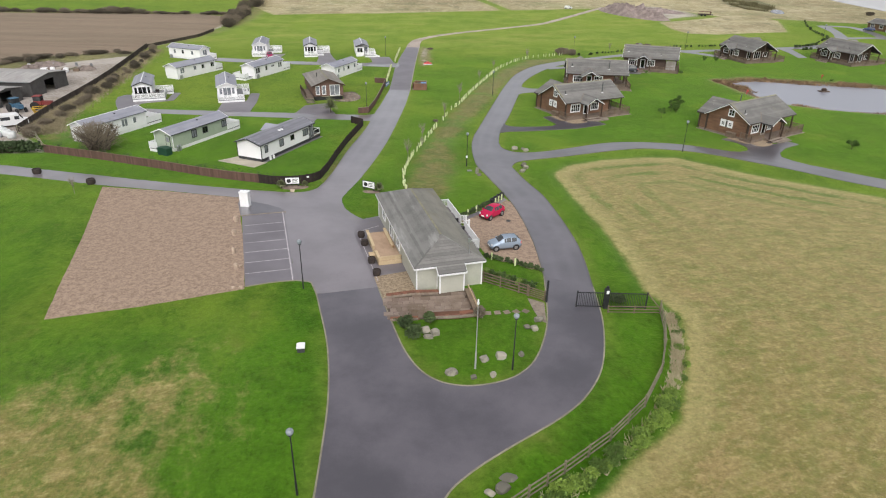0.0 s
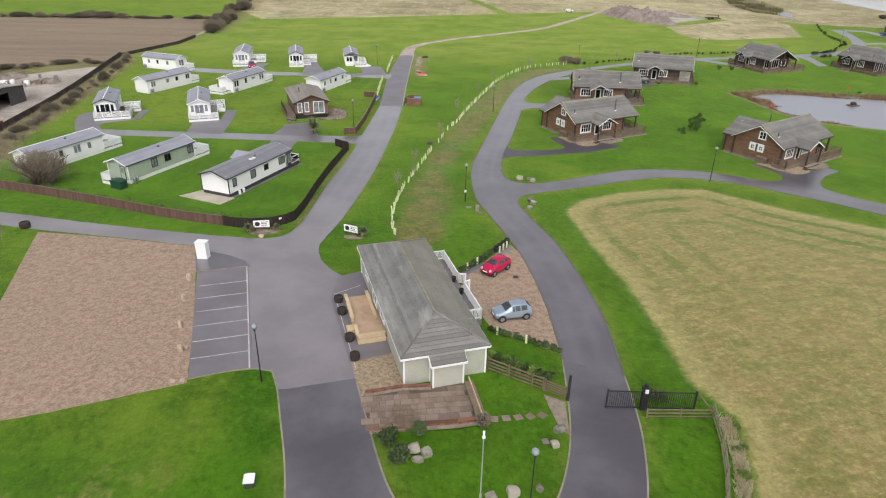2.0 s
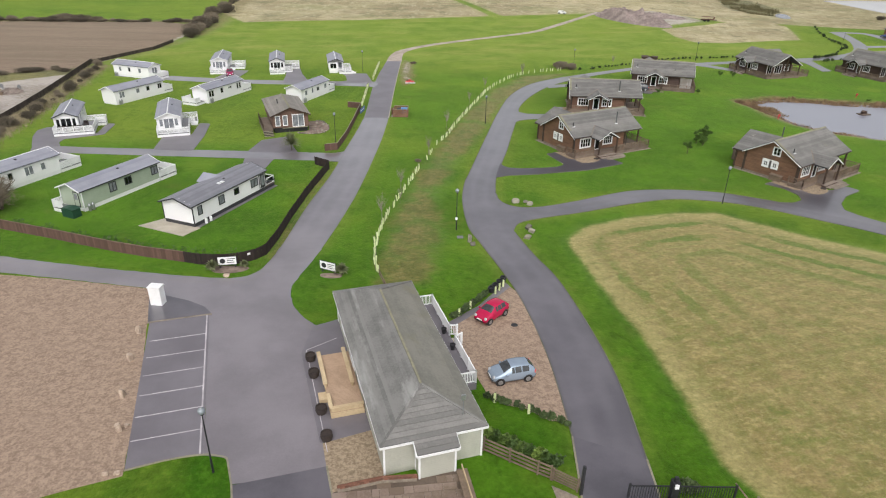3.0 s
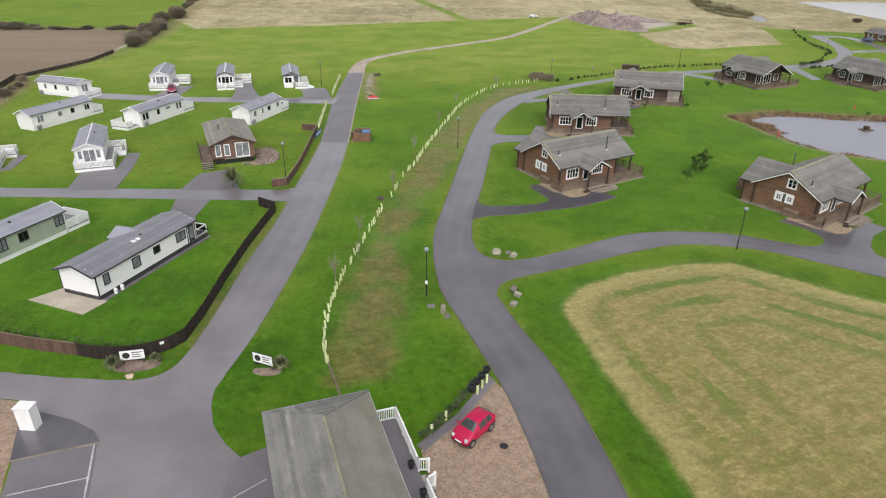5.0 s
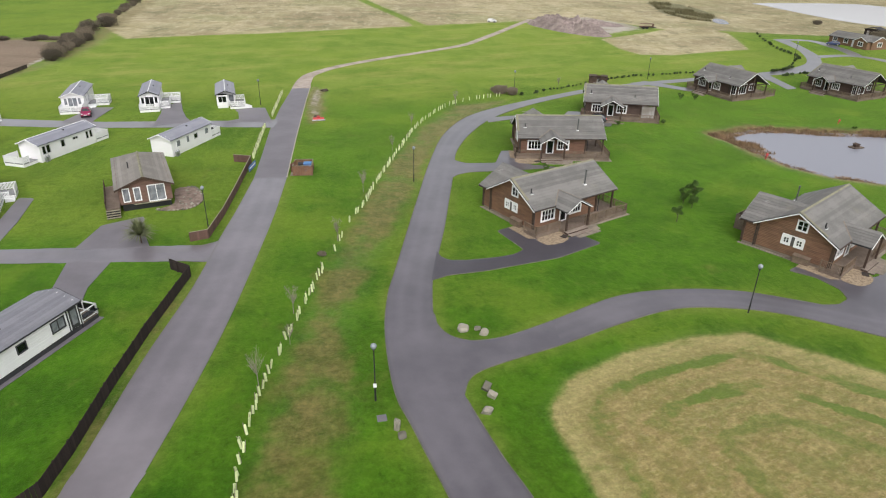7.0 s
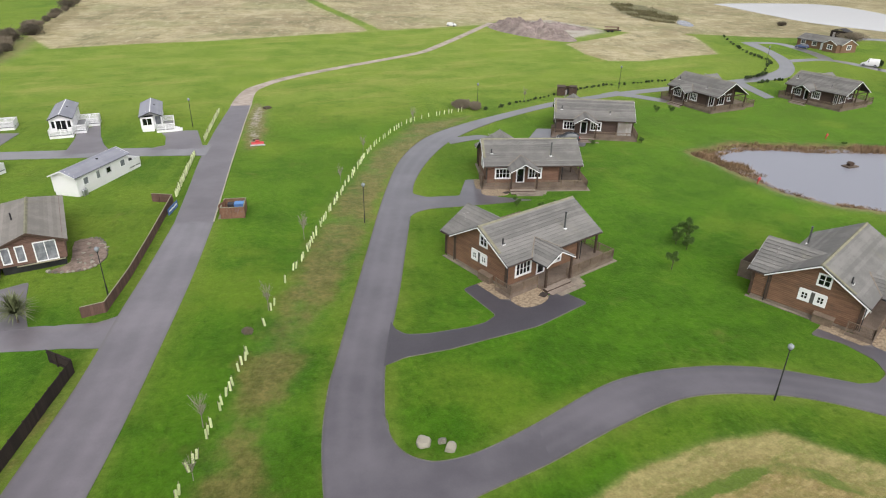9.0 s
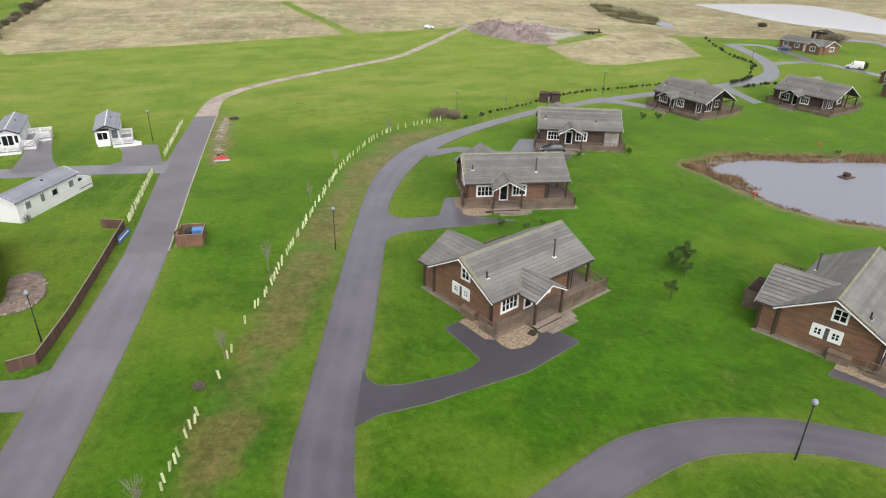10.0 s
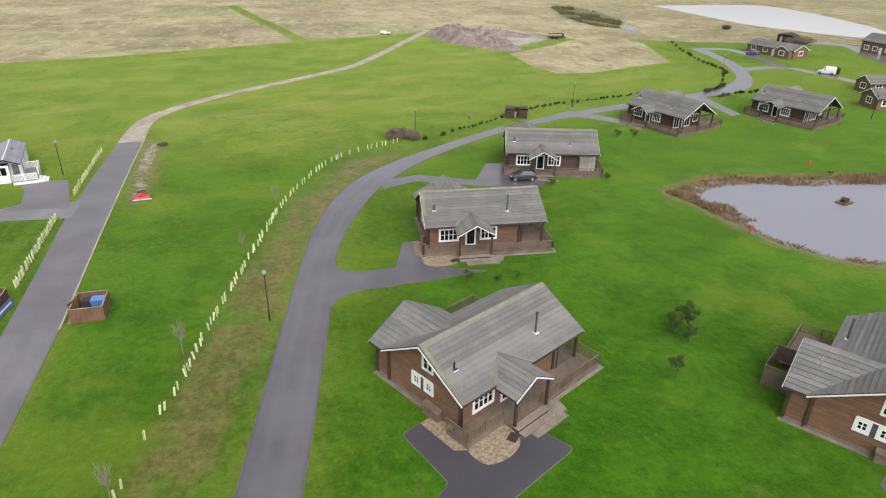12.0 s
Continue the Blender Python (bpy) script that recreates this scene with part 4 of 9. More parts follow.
DRIVES = [
    [(4.55, 115.3), (4.9, 113.9), (5.7, 113.05), (7.6, 112.95), (11.4, 113.6), (13.1, 114.2), (14.3, 115.3), (12.0, 120.4), (14.3, 121.7), (17.0, 118.4), (19.0, 117.9), (21.7, 118.9), (23.5, 116.6), (17.7, 113.1), (12.6, 111.5),
     (9.5, 110.5), (7.0, 110.0), (5.4, 109.7), (4.4, 109.1), (3.6, 108.7)],
    [(8.9, 148.0), (9.6, 146.4), (11, 145.3), (15.5, 145.4), (17.3, 151.5), (20.4, 151.5), (20.4, 144.6), (25.1, 143.0), (19.1, 142.1), (11, 141.3), (9.2, 140.3), (8.0, 138.6)],
    [(17.5, 172.4), (23.4, 174), (31.2, 170.3), (34.8, 177.3), (38.2, 176.7), (36.5, 170), (41, 168.0), (40, 165.8), (31.7, 167.5), (22.5, 171.3), (17.6, 169)],
    [(40.4, 102.3), (42.6, 102.2), (44.2, 103.2), (44.6, 105.0), (43.6, 107.6), (41.6, 109.2), (43.9, 110.6), (46.8, 107.2), (50.2, 107.4), (53.0, 109.2), (54.2, 107.6), (51.0, 105.2), (48.9, 102.4), (48.2, 100.2), (49.2, 98.4), (51.0, 96.5), (46, 97.6)],
    [(-34.4, 114.3), (-29.9, 114.3), (-30.0, 108.6), (-29.0, 104.2), (-31.6, 103.6), (-33.2, 108.0)],
    [(-35.0, 117.2), (-34.6, 123.6), (-30.6, 126.2), (-29.0, 121.5), (-27.0, 117.4)],
    [(-49.9, 117.0), (-51.4, 123.8), (-47.2, 125.6), (-48.6, 132.8), (-46.6, 132.6), (-44.8, 125.0), (-43.6, 117.0)],
    [(-68.2, 115.3), (-70.4, 118.6), (-72.4, 122.0), (-73.9, 125.6), (-73.4, 127.6), (-71.6, 128.2), (-70.2, 127.4), (-69.0, 123.2), (-63.2, 125.2), (-64.6, 131.0), (-63.0, 131.0), (-61.6, 124.4), (-66.6, 121.2), (-66.4, 119.4), (-65.0, 117.4)],
    [(-60.2, 170), (-59.0, 181), (-55.0, 181), (-54.8, 170)],
    [(-43.2, 168), (-44.6, 176.6), (-46.0, 181.5), (-43.6, 186.0), (-41.0, 178.2), (-38.8, 173), (-36.4, 169)],
    [(-31.5, 170.0), (-29.0, 172), (-30.2, 177.1), (-31.4, 179.2), (-28.2, 180.6), (-25.7, 180.6), (-23.6, 173.4), (-22.4, 169.4)],
    [(57.0, 204.5), (61.6, 207.0), (65.2, 203.0), (70.2, 197.6), (68.0, 195.3), (63.0, 200.4)],
    [(93.5, 215.5), (98.0, 217.5), (96.5, 207), (95.5, 198.5), (92.6, 197.5), (93.6, 207)],
]
def rounded(outline, radius=0.4):
    """The outline with its corners cut round, but for its two ends at the road."""
    out, n = [], len(outline)
    for i, p in enumerate(outline):
        if i in (0, n - 1):
            out.append(tuple(p))
            continue
        a, p, b = Vector(outline[i - 1]), Vector(p), Vector(outline[(i + 1) % n])
        ra, rb = min(radius, (a - p).length / 2.5), min(radius, (b - p).length / 2.5)
        e, f = p + (a - p).normalized() * ra, p + (b - p).normalized() * rb
        out += [tuple(e.lerp(p, t).lerp(p.lerp(f, t), t)) for t in (0, 0.33, 0.67, 1)]
    return out


for outline in DRIVES:
    sheet("driveway", rounded(outline), (DRIVE if outline[0][0] == 4.55 else TARMAC) if outline[0][0] > 0 else BAY, "dark tarmac driveway leading off the road", "driveway", 0.046)
sheet("far_road", band(curve_through([(127.5, 243), (134, 244.6), (139.6, 245.4), (143.3, 243), (145.2, 237.6), (147.2, 225.3), (150, 214), (153, 205)]), 3.6), WORN, "pale tarmac road among distant lodges", "road", 0.04)
sheet("far_road", band(curve_through([(136.5, 278.5), (141, 278.4), (147, 275.5), (146.4, 262), (145.4, 255), (143, 247), (141.5, 244.5)]), 3.8), WORN, "pale tarmac road among distant lodges", "road", 0.044)
sheet("far_road", band(curve_through([(176, 288), (190, 285), (195, 277), (189, 263), (184, 252), (178, 238), (170, 226)]), 6.0), WORN, "pale tarmac road among distant lodges", "road", 0.036)
sheet("gravel_park", curve_through([(-49.5, 76.2), (-43, 60.5), (-36.8, 44.2), (-29.6, 47.0), (-21.5, 50.9), (-24.8, 60.2), (-28.2, 68.6), (-29.9, 74.1), (-40, 75.4)], 1, True), GRAVEL, "raked pink-brown gravel parking ground", "gravel", 0.022)
sheet("gravel_forecourt", curve_through([(-1.6, 69.6), (1.0, 72.6), (3.9, 77.2), (5.2, 73.0), (6.4, 65.6), (7.0, 57.6), (4.2, 58.8), (1.4, 60.4)], 2, True), GRAVEL, "brown gravel forecourt beside the reception", "gravel", 0.024)
for ox, oy, turn in ((16.0, 119.0, 30.3), (45.6, 108.06, 37.0), (19.31, 148.3, -2.9)):
    c, q = math.cos(radians(turn)), math.sin(radians(turn))
    bed = [(ox + u * c - v * q, oy + u * q + v * c) for u, v in ((0.1, -0.9), (-0.5, -1.5), (-0.3, -2.9), (1.4, -3.4), (3.0, -2.9), (3.5, -1.4), (3.3, -0.9))]
    sheet("gravel_bed", curve_through(bed, 3, True), SHINGLE, "beige shingle bed before the lodge deck", "gravel", 0.06)
    strip = [(ox + u * c - v * q, oy + u * q + v * c) for u, v in ((-0.36, -1.0), (-1.1, -0.4), (-1.0, 3.2), (0.45, 3.2), (0.45, 1.25), (-0.36, 1.25))]
    sheet("gravel_bed", strip, SHINGLE, "beige shingle strip along the lodge wall", "gravel", 0.065)
    for strip in (((0.12, 3.9), (0.5, 3.9), (0.5, 10.3), (0.12, 10.3)), ((4.2, -3.0), (8.2, -3.0), (8.6, -1.9), (14.7, -1.9), (14.7, 2.0), (14.4, 2.0), (14.4, -1.5), (4.2, -1.5))):
        sheet("concrete_strip", [(ox + u * c - v * q, oy + u * q + v * c) for u, v in strip], DULLCON, "stained concrete margin round the lodge", "path", 0.05)
    solid("door_mat", Mesh().box(-0.45, 0.45, -0.35, 0.35, 0.0, 0.03), BARREL, "dark mat lying on the shingle bed", "mat", at_ground(ox + 2.9 * c + 2.3 * q, oy + 2.9 * q - 2.3 * c, turn + 20, 0.065))
sheet("tarmac_apron", [(-9.9, 54.5), (-5.9, 54.6), (-11.5, 70.0), (-13.6, 68.6), (-13.6, 64.5)], BAY, "dark tarmac strip beside the reception", "tarmac", 0.038)
sheet("gravel_bed", [(-9.7, 54.4), (-6.6, 55.9), (-5.2, 51.9), (-8.3, 50.2)], SHINGLE, "beige shingle bed by the reception", "gravel", 0.05)
PAVED = [LOOP_W + LOOP_E, BRANCH_N + BRANCH_S, ENTRY_W + ISLAND + ENTRY_E] + DRIVES
EDGES = [(curve_through(line, 8), own) for line, own in ((ENTRY_W, 2), (ISLAND[:], 2), (ENTRY_E, 2), (LOOP_W[:13], 0), (LOOP_E[11:], 0), (BRANCH_N[1:13], 1), (BRANCH_S[2:-2], 1), ([(-14.5, 50.5), (-15.45, 52.5), (-15.62, 52.72), (-15.9, 52.85), (-17.2, 52.95), (-19.2, 52.4), (-21.6, 51.3)], 2))]
EDGES += [(evenly(rounded(PAVED[k]) + rounded(PAVED[k])[:1], 160), k) for k in (3, 4, 5, 6)]
for line, own in EDGES:
    run = []
    for p in line + [None]:
        free = p is not None and all(inside(np.array([p[0]]), np.array([p[1]]), poly)[0] < (0.04 if own < 3 else -0.35) for k, poly in enumerate(PAVED) if k != own)
        if free:
            run.append(p)
        elif len(run) > 2:
            kerb(run, width=0.12 if own == 2 else 0.07, height=0.06 if own < 3 else 0.05, material=EDGING if own == 2 else DULLEDGE)
        if not free:
            run = []
kerb([(-15.4, 139.5), (-16.8, 160), (-18.3, 185), (-19.0, 199)], width=0.16, height=0.1, material=CONCRETE)


# ---- timber lodges ----
def strips(shape, a, b, z0, top, holes=(), step=0.19, thick=0.12, bulge=0.03):
    """A wall of horizontal boards from a to b in plan. top(s) is its height at s along it; holes are (s0, s1, z0, z1)."""
    a, b = Vector((*a, 0)), Vector((*b, 0))
    ln = (b - a).length
    m = Matrix.Translation(a) @ (b - a).to_track_quat("X", "Z").to_matrix().to_4x4()
    samples = [ln * i / 200 for i in range(201)]
    highest = max(top(s) for s in samples)
    cuts = sorted({z0, *(h for q in holes for h in q[2:4])})
    z = z0
    while z < highest - 0.02:
        z1 = z + step
        for c in cuts:
            if z + 0.02 < c < z1 - 0.0001:
                z1 = c
        mid = (z + z1) / 2
        runs, start = [], None
        for s in samples + [None]:
            ok = s is not None and top(s) > mid and not any(q[0] < s < q[1] and q[2] < mid < q[3] for q in holes)
            if ok and start is None:
                start = s
            elif not ok and start is not None:
                runs.append((start, last))
                start = None
            last = s
        for s0, s1 in runs:
            y, g = -bulge, 0.05 if bulge > 0.02 else 0.02
            shape.prism([(0, z), (y, z + g), (y, z1 - g - 0.01), (0, z1), (thick, z1), (thick, z)], 0, s1 - s0,
                        m @ Matrix.Translation((s0, 0, 0)) @ Matrix(((0, 1, 0, 0), (1, 0, 0, 0), (0, 0, 1, 0), (0, 0, 0, 1))))
        z = z1


def roof_base(slopes, material, parent, label=""):
    """The dark boarding under the tiles of the slopes (a, b, c, d)."""
    m = Mesh()
    for a, b, c, d in slopes:
        p = [Vector(q) for q in (a, b, c, d)]
        low = [q - Vector((0, 0, 0.12)) for q in p]
        m.add(low + p, [(3, 2, 1, 0), (4, 5, 6, 7), (0, 1, 5, 4), (1, 2, 6, 5), (2, 3, 7, 6), (3, 0, 4, 7)])
    return part("roof", m, material, parent, label)


def courses(roof, a, b, c, d, n, material, lap=0.075, thick=0.03, name="tile_course"):
    """Lapped rows of tiles, each a piece, on the slope with the eave a-b and the ridge d-c."""
    a, b, c, d = (Vector(p) for p in (a, b, c, d))
    up = (b - a).cross(d - a)
    if up.length < 1e-6:
        up = (b - a).cross(c - a)
    up.normalize()
    if up.z < 0:
        up = -up
    for i in range(n):
        t0, t1 = i / n, min(1.0, (i + 1.1) / n)
        p = [a.lerp(d, t0), b.lerp(c, t0), b.lerp(c, t1), a.lerp(d, t1)]
        low = [p[0] + up * lap, p[1] + up * lap, p[2] + up * 0.002, p[3] + up * 0.002]
        top = [q + up * thick for q in low]
        part(name, Mesh().add(low + top, [(3, 2, 1, 0), (4, 5, 6, 7), (0, 1, 5, 4), (1, 2, 6, 5), (2, 3, 7, 6), (3, 0, 4, 7)]), material, roof)


def window(parent, origin, turn, w, h, frame=None, bars=(2, 2), border=0.14, name="window", glass=None):
    """A framed window whose lower left corner stands at origin, looking along -y before the turn."""
    m = Mesh()
    b = border
    loops = [[(x0, y, z0), (x1, y, z0), (x1, y, z1), (x0, y, z1)] for x0, x1, z0, z1 in ((-b, w + b, -b, h + b), (0.02, w - 0.02, 0.02, h - 0.02)) for y in (-0.07, 0.08)]
    m.v = [p for loop in loops for p in loop]
    for i in range(4):
        j = (i + 1) % 4
        m.f += [(i, j, 8 + j, 8 + i), (4 + i, 12 + i, 12 + j, 4 + j), (i, 4 + i, 4 + j, j), (8 + i, 8 + j, 12 + j, 12 + i)]
    glazing = []
    nx, nz = bars
    for i in range(1, nx):
        glazing.append(Mesh().box(w * i / nx - 0.04, w * i / nx + 0.04, -0.04, 0.04, 0.02, h - 0.02))
    for i in range(1, nz):
        glazing.append(Mesh().box(0.02, w - 0.02, -0.02, 0.03, h * i / nz - 0.02, h * i / nz + 0.02))
    ob = part(name, m, frame or WHITE, parent, at=pose(*origin, 0, 0, turn))
    for bar_ in glazing:
        part("glazing_bar", bar_, frame or WHITE, ob)
    g = part("pane", Mesh().box(0.01, w - 0.01, 0.005, 0.02, 0.01, h - 0.01), glass or GLASS, ob)
    g.visible_shadow = False
    return ob


def railing(shape, line, z0, height=0.95, gap=0.14, rail=0.07, baluster=0.035, post=0.1, post_gap=1.8):
    """Balusters and rails along a line in plan at the height z0."""
    for (ax, ay), (bx, by) in zip(line, line[1:]):
        a, b = Vector((ax, ay, z0)), Vector((bx, by, z0))
        ln = (b - a).length
        up = Vector((0, 0, 1))
        shape.bar(a + up * height, b + up * height, rail, rail)
        shape.bar(a + up * 0.12, b + up * 0.12, rail * 0.8, rail * 0.8)
        n = max(1, int(ln / gap))
        for i in range(1, n):
            p = a.lerp(b, i / n)
            shape.bar(p + up * 0.1, p + up * height, baluster, baluster)
        n = max(1, round(ln / post_gap))
        for i in range(n + 1):
            p = a.lerp(b, i / n)
            shape.bar(p - up * 0.05, p + up * (height + 0.08), post, post)


LODGE_L, LODGE_D, LODGE_V, EAVE_H, RIDGE_H = 13.96, 8.97, 4.6, 3.0, 5.57
WING_V, WING_U, WING_H = 10.55, 3.74, 5.24
PORCH_U, PORCH_V, PORCH_H, PORCH_W, PORCH_E = 5.34, -2.04, 3.99, 2.07, 2.83


def timber_lodge(at, label):
    top = thing("timber_lodge", label, "lodge", at, "timber lodges")
    L, D, V = LODGE_L, LODGE_D, LODGE_V
    u0, u1, v0, v1 = 0.5, L - 3.1, 0.6, D - 0.55
    fs, bs = (RIDGE_H - EAVE_H) / V, (RIDGE_H - EAVE_H) / (D - V)

    def under(v):
        return (EAVE_H + fs * v if v < V else EAVE_H + bs * (D - v)) - 0.1
    walls = Mesh()
    strips(walls, (u0, WING_V - 0.5), (u0, v0), 0.35, lambda s: under(WING_V - 0.5 - s) if WING_V - 0.5 - s < v1 else EAVE_H + 0.15,
           [(WING_V - 0.5 - 5.83, WING_V - 0.5 - 3.47, 1.47, 2.58), (WING_V - 0.5 - 4.55, WING_V - 0.5 - 3.6, 3.55, 4.55)])
    strips(walls, (u0, v0), (u1, v0), 0.35, lambda s: EAVE_H + 0.2, [(1.3, 3.2, 1.2, 2.45), (4.3, 5.2, 0.5, 2.5), (6.0, 7.6, 1.2, 2.45)])
    strips(walls, (u1, v0), (u1, v1), 0.35, lambda s: under(v0 + s), [(0.7, 2.0, 0.6, 2.6), (3.0, 5.0, 0.6, 2.6), (6.0, 7.2, 1.2, 2.5)])
    strips(walls, (2 * WING_U - 0.5, WING_V - 0.5), (u0, WING_V - 0.5), 0.35, lambda s: EAVE_H + 0.1 + 0.6 * min(s, 2 * WING_U - 1.0 - s))
    strips(walls, (u1, v1), (2 * WING_U - 0.5, v1), 0.35, lambda s: EAVE_H + 0.2)
    strips(walls, (2 * WING_U - 0.5, v1), (2 * WING_U - 0.5, WING_V - 0.5), 0.35, lambda s: EAVE_H + 0.2)
    part("wall", walls, LOG, top)
    posts = [(u0, v0), (u0, v1 + 0.1), (u0, WING_V - 0.5), (u1, v0), (u1, v1)]
    for x, y in posts:
        z1 = EAVE_H + 0.1 if abs(y - v0 - 2.9) > 0.1 else EAVE_H + 0.6
        part("corner_post", Mesh().box(x - 0.13, x + 0.1, y - 0.13, y + 0.13, 0.3, z1), DARKLOG, top, "dark corner post")
    part("plinth", Mesh().box(u0 + 0.05, u1 - 0.05, v0 + 0.05, v1 - 0.05, -0.1, 0.34).box(u0 + 0.05, 2 * WING_U - 0.55, v1 - 0.05, WING_V - 0.55, -0.1, 0.34), PLINTH, top, "low stone plinth")
    part("floor", Mesh().box(u0 + 0.13, u1 - 0.13, v0 + 0.13, v1 - 0.13, 0.35, 0.5), DARKROOM, top)
    # roof
    slopes = [((0, 0, EAVE_H), (L, 0, EAVE_H), (L, V, RIDGE_H), (0, V, RIDGE_H)), ((0, D, EAVE_H), (L, D, EAVE_H), (L, V, RIDGE_H), (0, V, RIDGE_H))]
    wv, pv = V + (RIDGE_H - WING_H) / bs, (PORCH_H - EAVE_H) / fs
    for e in (0, 2 * WING_U):
        slopes.append(((e, D, EAVE_H), (e, WING_V, EAVE_H), (WING_U, WING_V, WING_H), (WING_U, wv, WING_H)))
    for e in (PORCH_U - PORCH_W, PORCH_U + PORCH_W):
        slopes.append(((e, PORCH_V, PORCH_E), (e, 0, PORCH_E), (PORCH_U, pv, PORCH_H), (PORCH_U, PORCH_V, PORCH_H)))
    roof = roof_base(slopes, SKIRT, top, "lapped grey concrete tile roof")
    courses(roof, *slopes[0], 13, ROOF)
    courses(roof, *slopes[1], 12, ROOF)
    for q in slopes[2:4]:
        courses(roof, *q, 10, ROOF)
    for q in slopes[4:]:
        courses(roof, *q, 6, ROOF)
    ridge = Mesh().prism([(-0.16, RIDGE_H - 0.02), (0, RIDGE_H + 0.13), (0.16, RIDGE_H - 0.02)], 0, L, Matrix(((0, 1, 0, 0), (1, 0, 0, V), (0, 0, 1, 0), (0, 0, 0, 1))))
    part("ridge", ridge, MOSS, top, "moss-grown ridge tiles")
    small = Mesh()
    part("ridge", Mesh().prism([(WING_U - 0.14, WING_H), (WING_U, WING_H + 0.12), (WING_U + 0.14, WING_H)], V + (RIDGE_H - WING_H) / bs, WING_V), ROOF, top)
    small.prism([(PORCH_U - 0.12, PORCH_H), (PORCH_U, PORCH_H + 0.11), (PORCH_U + 0.12, PORCH_H)], PORCH_V, (PORCH_H - EAVE_H) / fs)
    part("ridge", small, ROOF, top)
    # white verge boards and gutters
    for pts in ([(0, 0, EAVE_H), (0, V, RIDGE_H)], [(0, V, RIDGE_H), (0, D, EAVE_H)], [(0, D, EAVE_H), (0, WING_V, EAVE_H)], [(L, 0, EAVE_H), (L, V, RIDGE_H)], [(L, V, RIDGE_H), (L, D, EAVE_H)],
                [(PORCH_U - PORCH_W, PORCH_V, PORCH_E), (PORCH_U, PORCH_V, PORCH_H)], [(PORCH_U, PORCH_V, PORCH_H), (PORCH_U + PORCH_W, PORCH_V, PORCH_E)],
                [(0, WING_V, EAVE_H), (WING_U, WING_V, WING_H)], [(WING_U, WING_V, WING_H), (2 * WING_U, WING_V, EAVE_H)]):
        off = Vector((-0.03 if pts[0][0] == pts[1][0] == 0 else (0.03 if pts[0][0] == pts[1][0] else 0), 0 if pts[0][0] == pts[1][0] else (-0.03 if pts[0][1] < 0 else 0.03), -0.1))
        side_eave = pts[0] == (0, D, EAVE_H)
        part("gutter" if side_eave else "bargeboard", Mesh().bar(Vector(pts[0]) + off, Vector(pts[1]) + off, 0.05, 0.11), UMBER if side_eave else WHITE, top, "dark brown gutter" if side_eave else "white bargeboard")
    for a, b in (((0.05, -0.06, EAVE_H - 0.06), (PORCH_U - PORCH_W + 0.2, -0.06, EAVE_H - 0.06)), ((PORCH_U + PORCH_W - 0.2, -0.06, EAVE_H - 0.06), (L - 0.05, -0.06, EAVE_H - 0.06))):
        part("gutter", Mesh().bar(a, b, 0.09, 0.08), UMBER, top, "dark brown gutter")
    for e in (PORCH_U - PORCH_W, PORCH_U + PORCH_W):
        part("valley", Mesh().bar((e, 0.02, EAVE_H + 0.12), (PORCH_U, pv, PORCH_H + 0.12), 0.12, 0.03), DULLCON, top, "pale lead valley")
    part("verge_tile", Mesh().bar((0.2, V * 0.3, EAVE_H + fs * V * 0.3 + 0.1), (0.2, V - 0.1, RIDGE_H + 0.06), 0.34, 0.06), MOSS, top, "moss-grown verge tiles")
    # windows and door
    window(top, (u0 - 0.02, 5.6, 1.72), -90, 0.52, 0.62, bars=(2, 2), border=0.26)
    window(top, (u0 - 0.02, 4.22, 1.72), -90, 0.52, 0.62, bars=(2, 2), border=0.26)
    part("window_panel", Mesh().box(u0 - 0.06, u0 + 0.06, 4.46, 4.84, 1.47, 2.58), SHEDWALL, top, "dark panel between two windows")
    part("window_head", Mesh().box(u0 - 0.1, u0 + 0.06, 3.5, 5.8, 2.6, 2.7), WHITE, top)
    window(top, (u0 - 0.02, 4.55, 3.55), -90, 0.95, 1.0)
    window(top, (u0 + 1.3, v0 - 0.02, 1.2), 0, 1.9, 1.25, bars=(4, 2), border=0.19)
    window(top, (u0 + 6.0, v0 - 0.02, 1.2), 0, 1.6, 1.25, bars=(4, 2), border=0.19)
    window(top, (u1 + 0.02, v0 + 0.7, 0.6), 90, 1.3, 2.0, bars=(2, 1))
    window(top, (u1 + 0.02, v0 + 3.0, 0.6), 90, 2.0, 2.0, bars=(3, 1))
    window(top, (u1 + 0.02, v0 + 6.0, 1.2), 90, 1.2, 1.3, bars=(2, 2))
    door = window(top, (u0 + 4.3, v0 - 0.02, 0.55), 0, 0.9, 1.95, bars=(1, 1), border=0.16, name="door")
    part("handle", Mesh().box(0.08, 0.12, -0.12, -0.06, 0.95, 1.1), STEEL, door)
    # porch and verandah posts, deck and rails
    for x, y, z in ((PORCH_U - PORCH_W + 0.3, PORCH_V + 0.2, PORCH_E), (PORCH_U + PORCH_W - 0.3, PORCH_V + 0.2, PORCH_E), (L - 0.4, 0.35, EAVE_H + 0.1), (L - 0.4, V, RIDGE_H - 0.1), (L - 0.4, D - 0.4, EAVE_H + 0.1)):
        part("post", Mesh().box(x - 0.1, x + 0.1, y - 0.1, y + 0.1, 0.4, z), DARKLOG, top)
    for x in (PORCH_U - PORCH_W + 0.3, PORCH_U + PORCH_W - 0.3):
        part("beam", Mesh().bar((x, PORCH_V + 0.2, PORCH_E), (x, v0, PORCH_E), 0.14, 0.16), DARKLOG, top)
    part("beam", Mesh().bar((L - 0.4, 0.35, EAVE_H), (L - 0.4, D - 0.4, EAVE_H), 0.16, 0.2), DARKLOG, top)
    deck = Mesh()
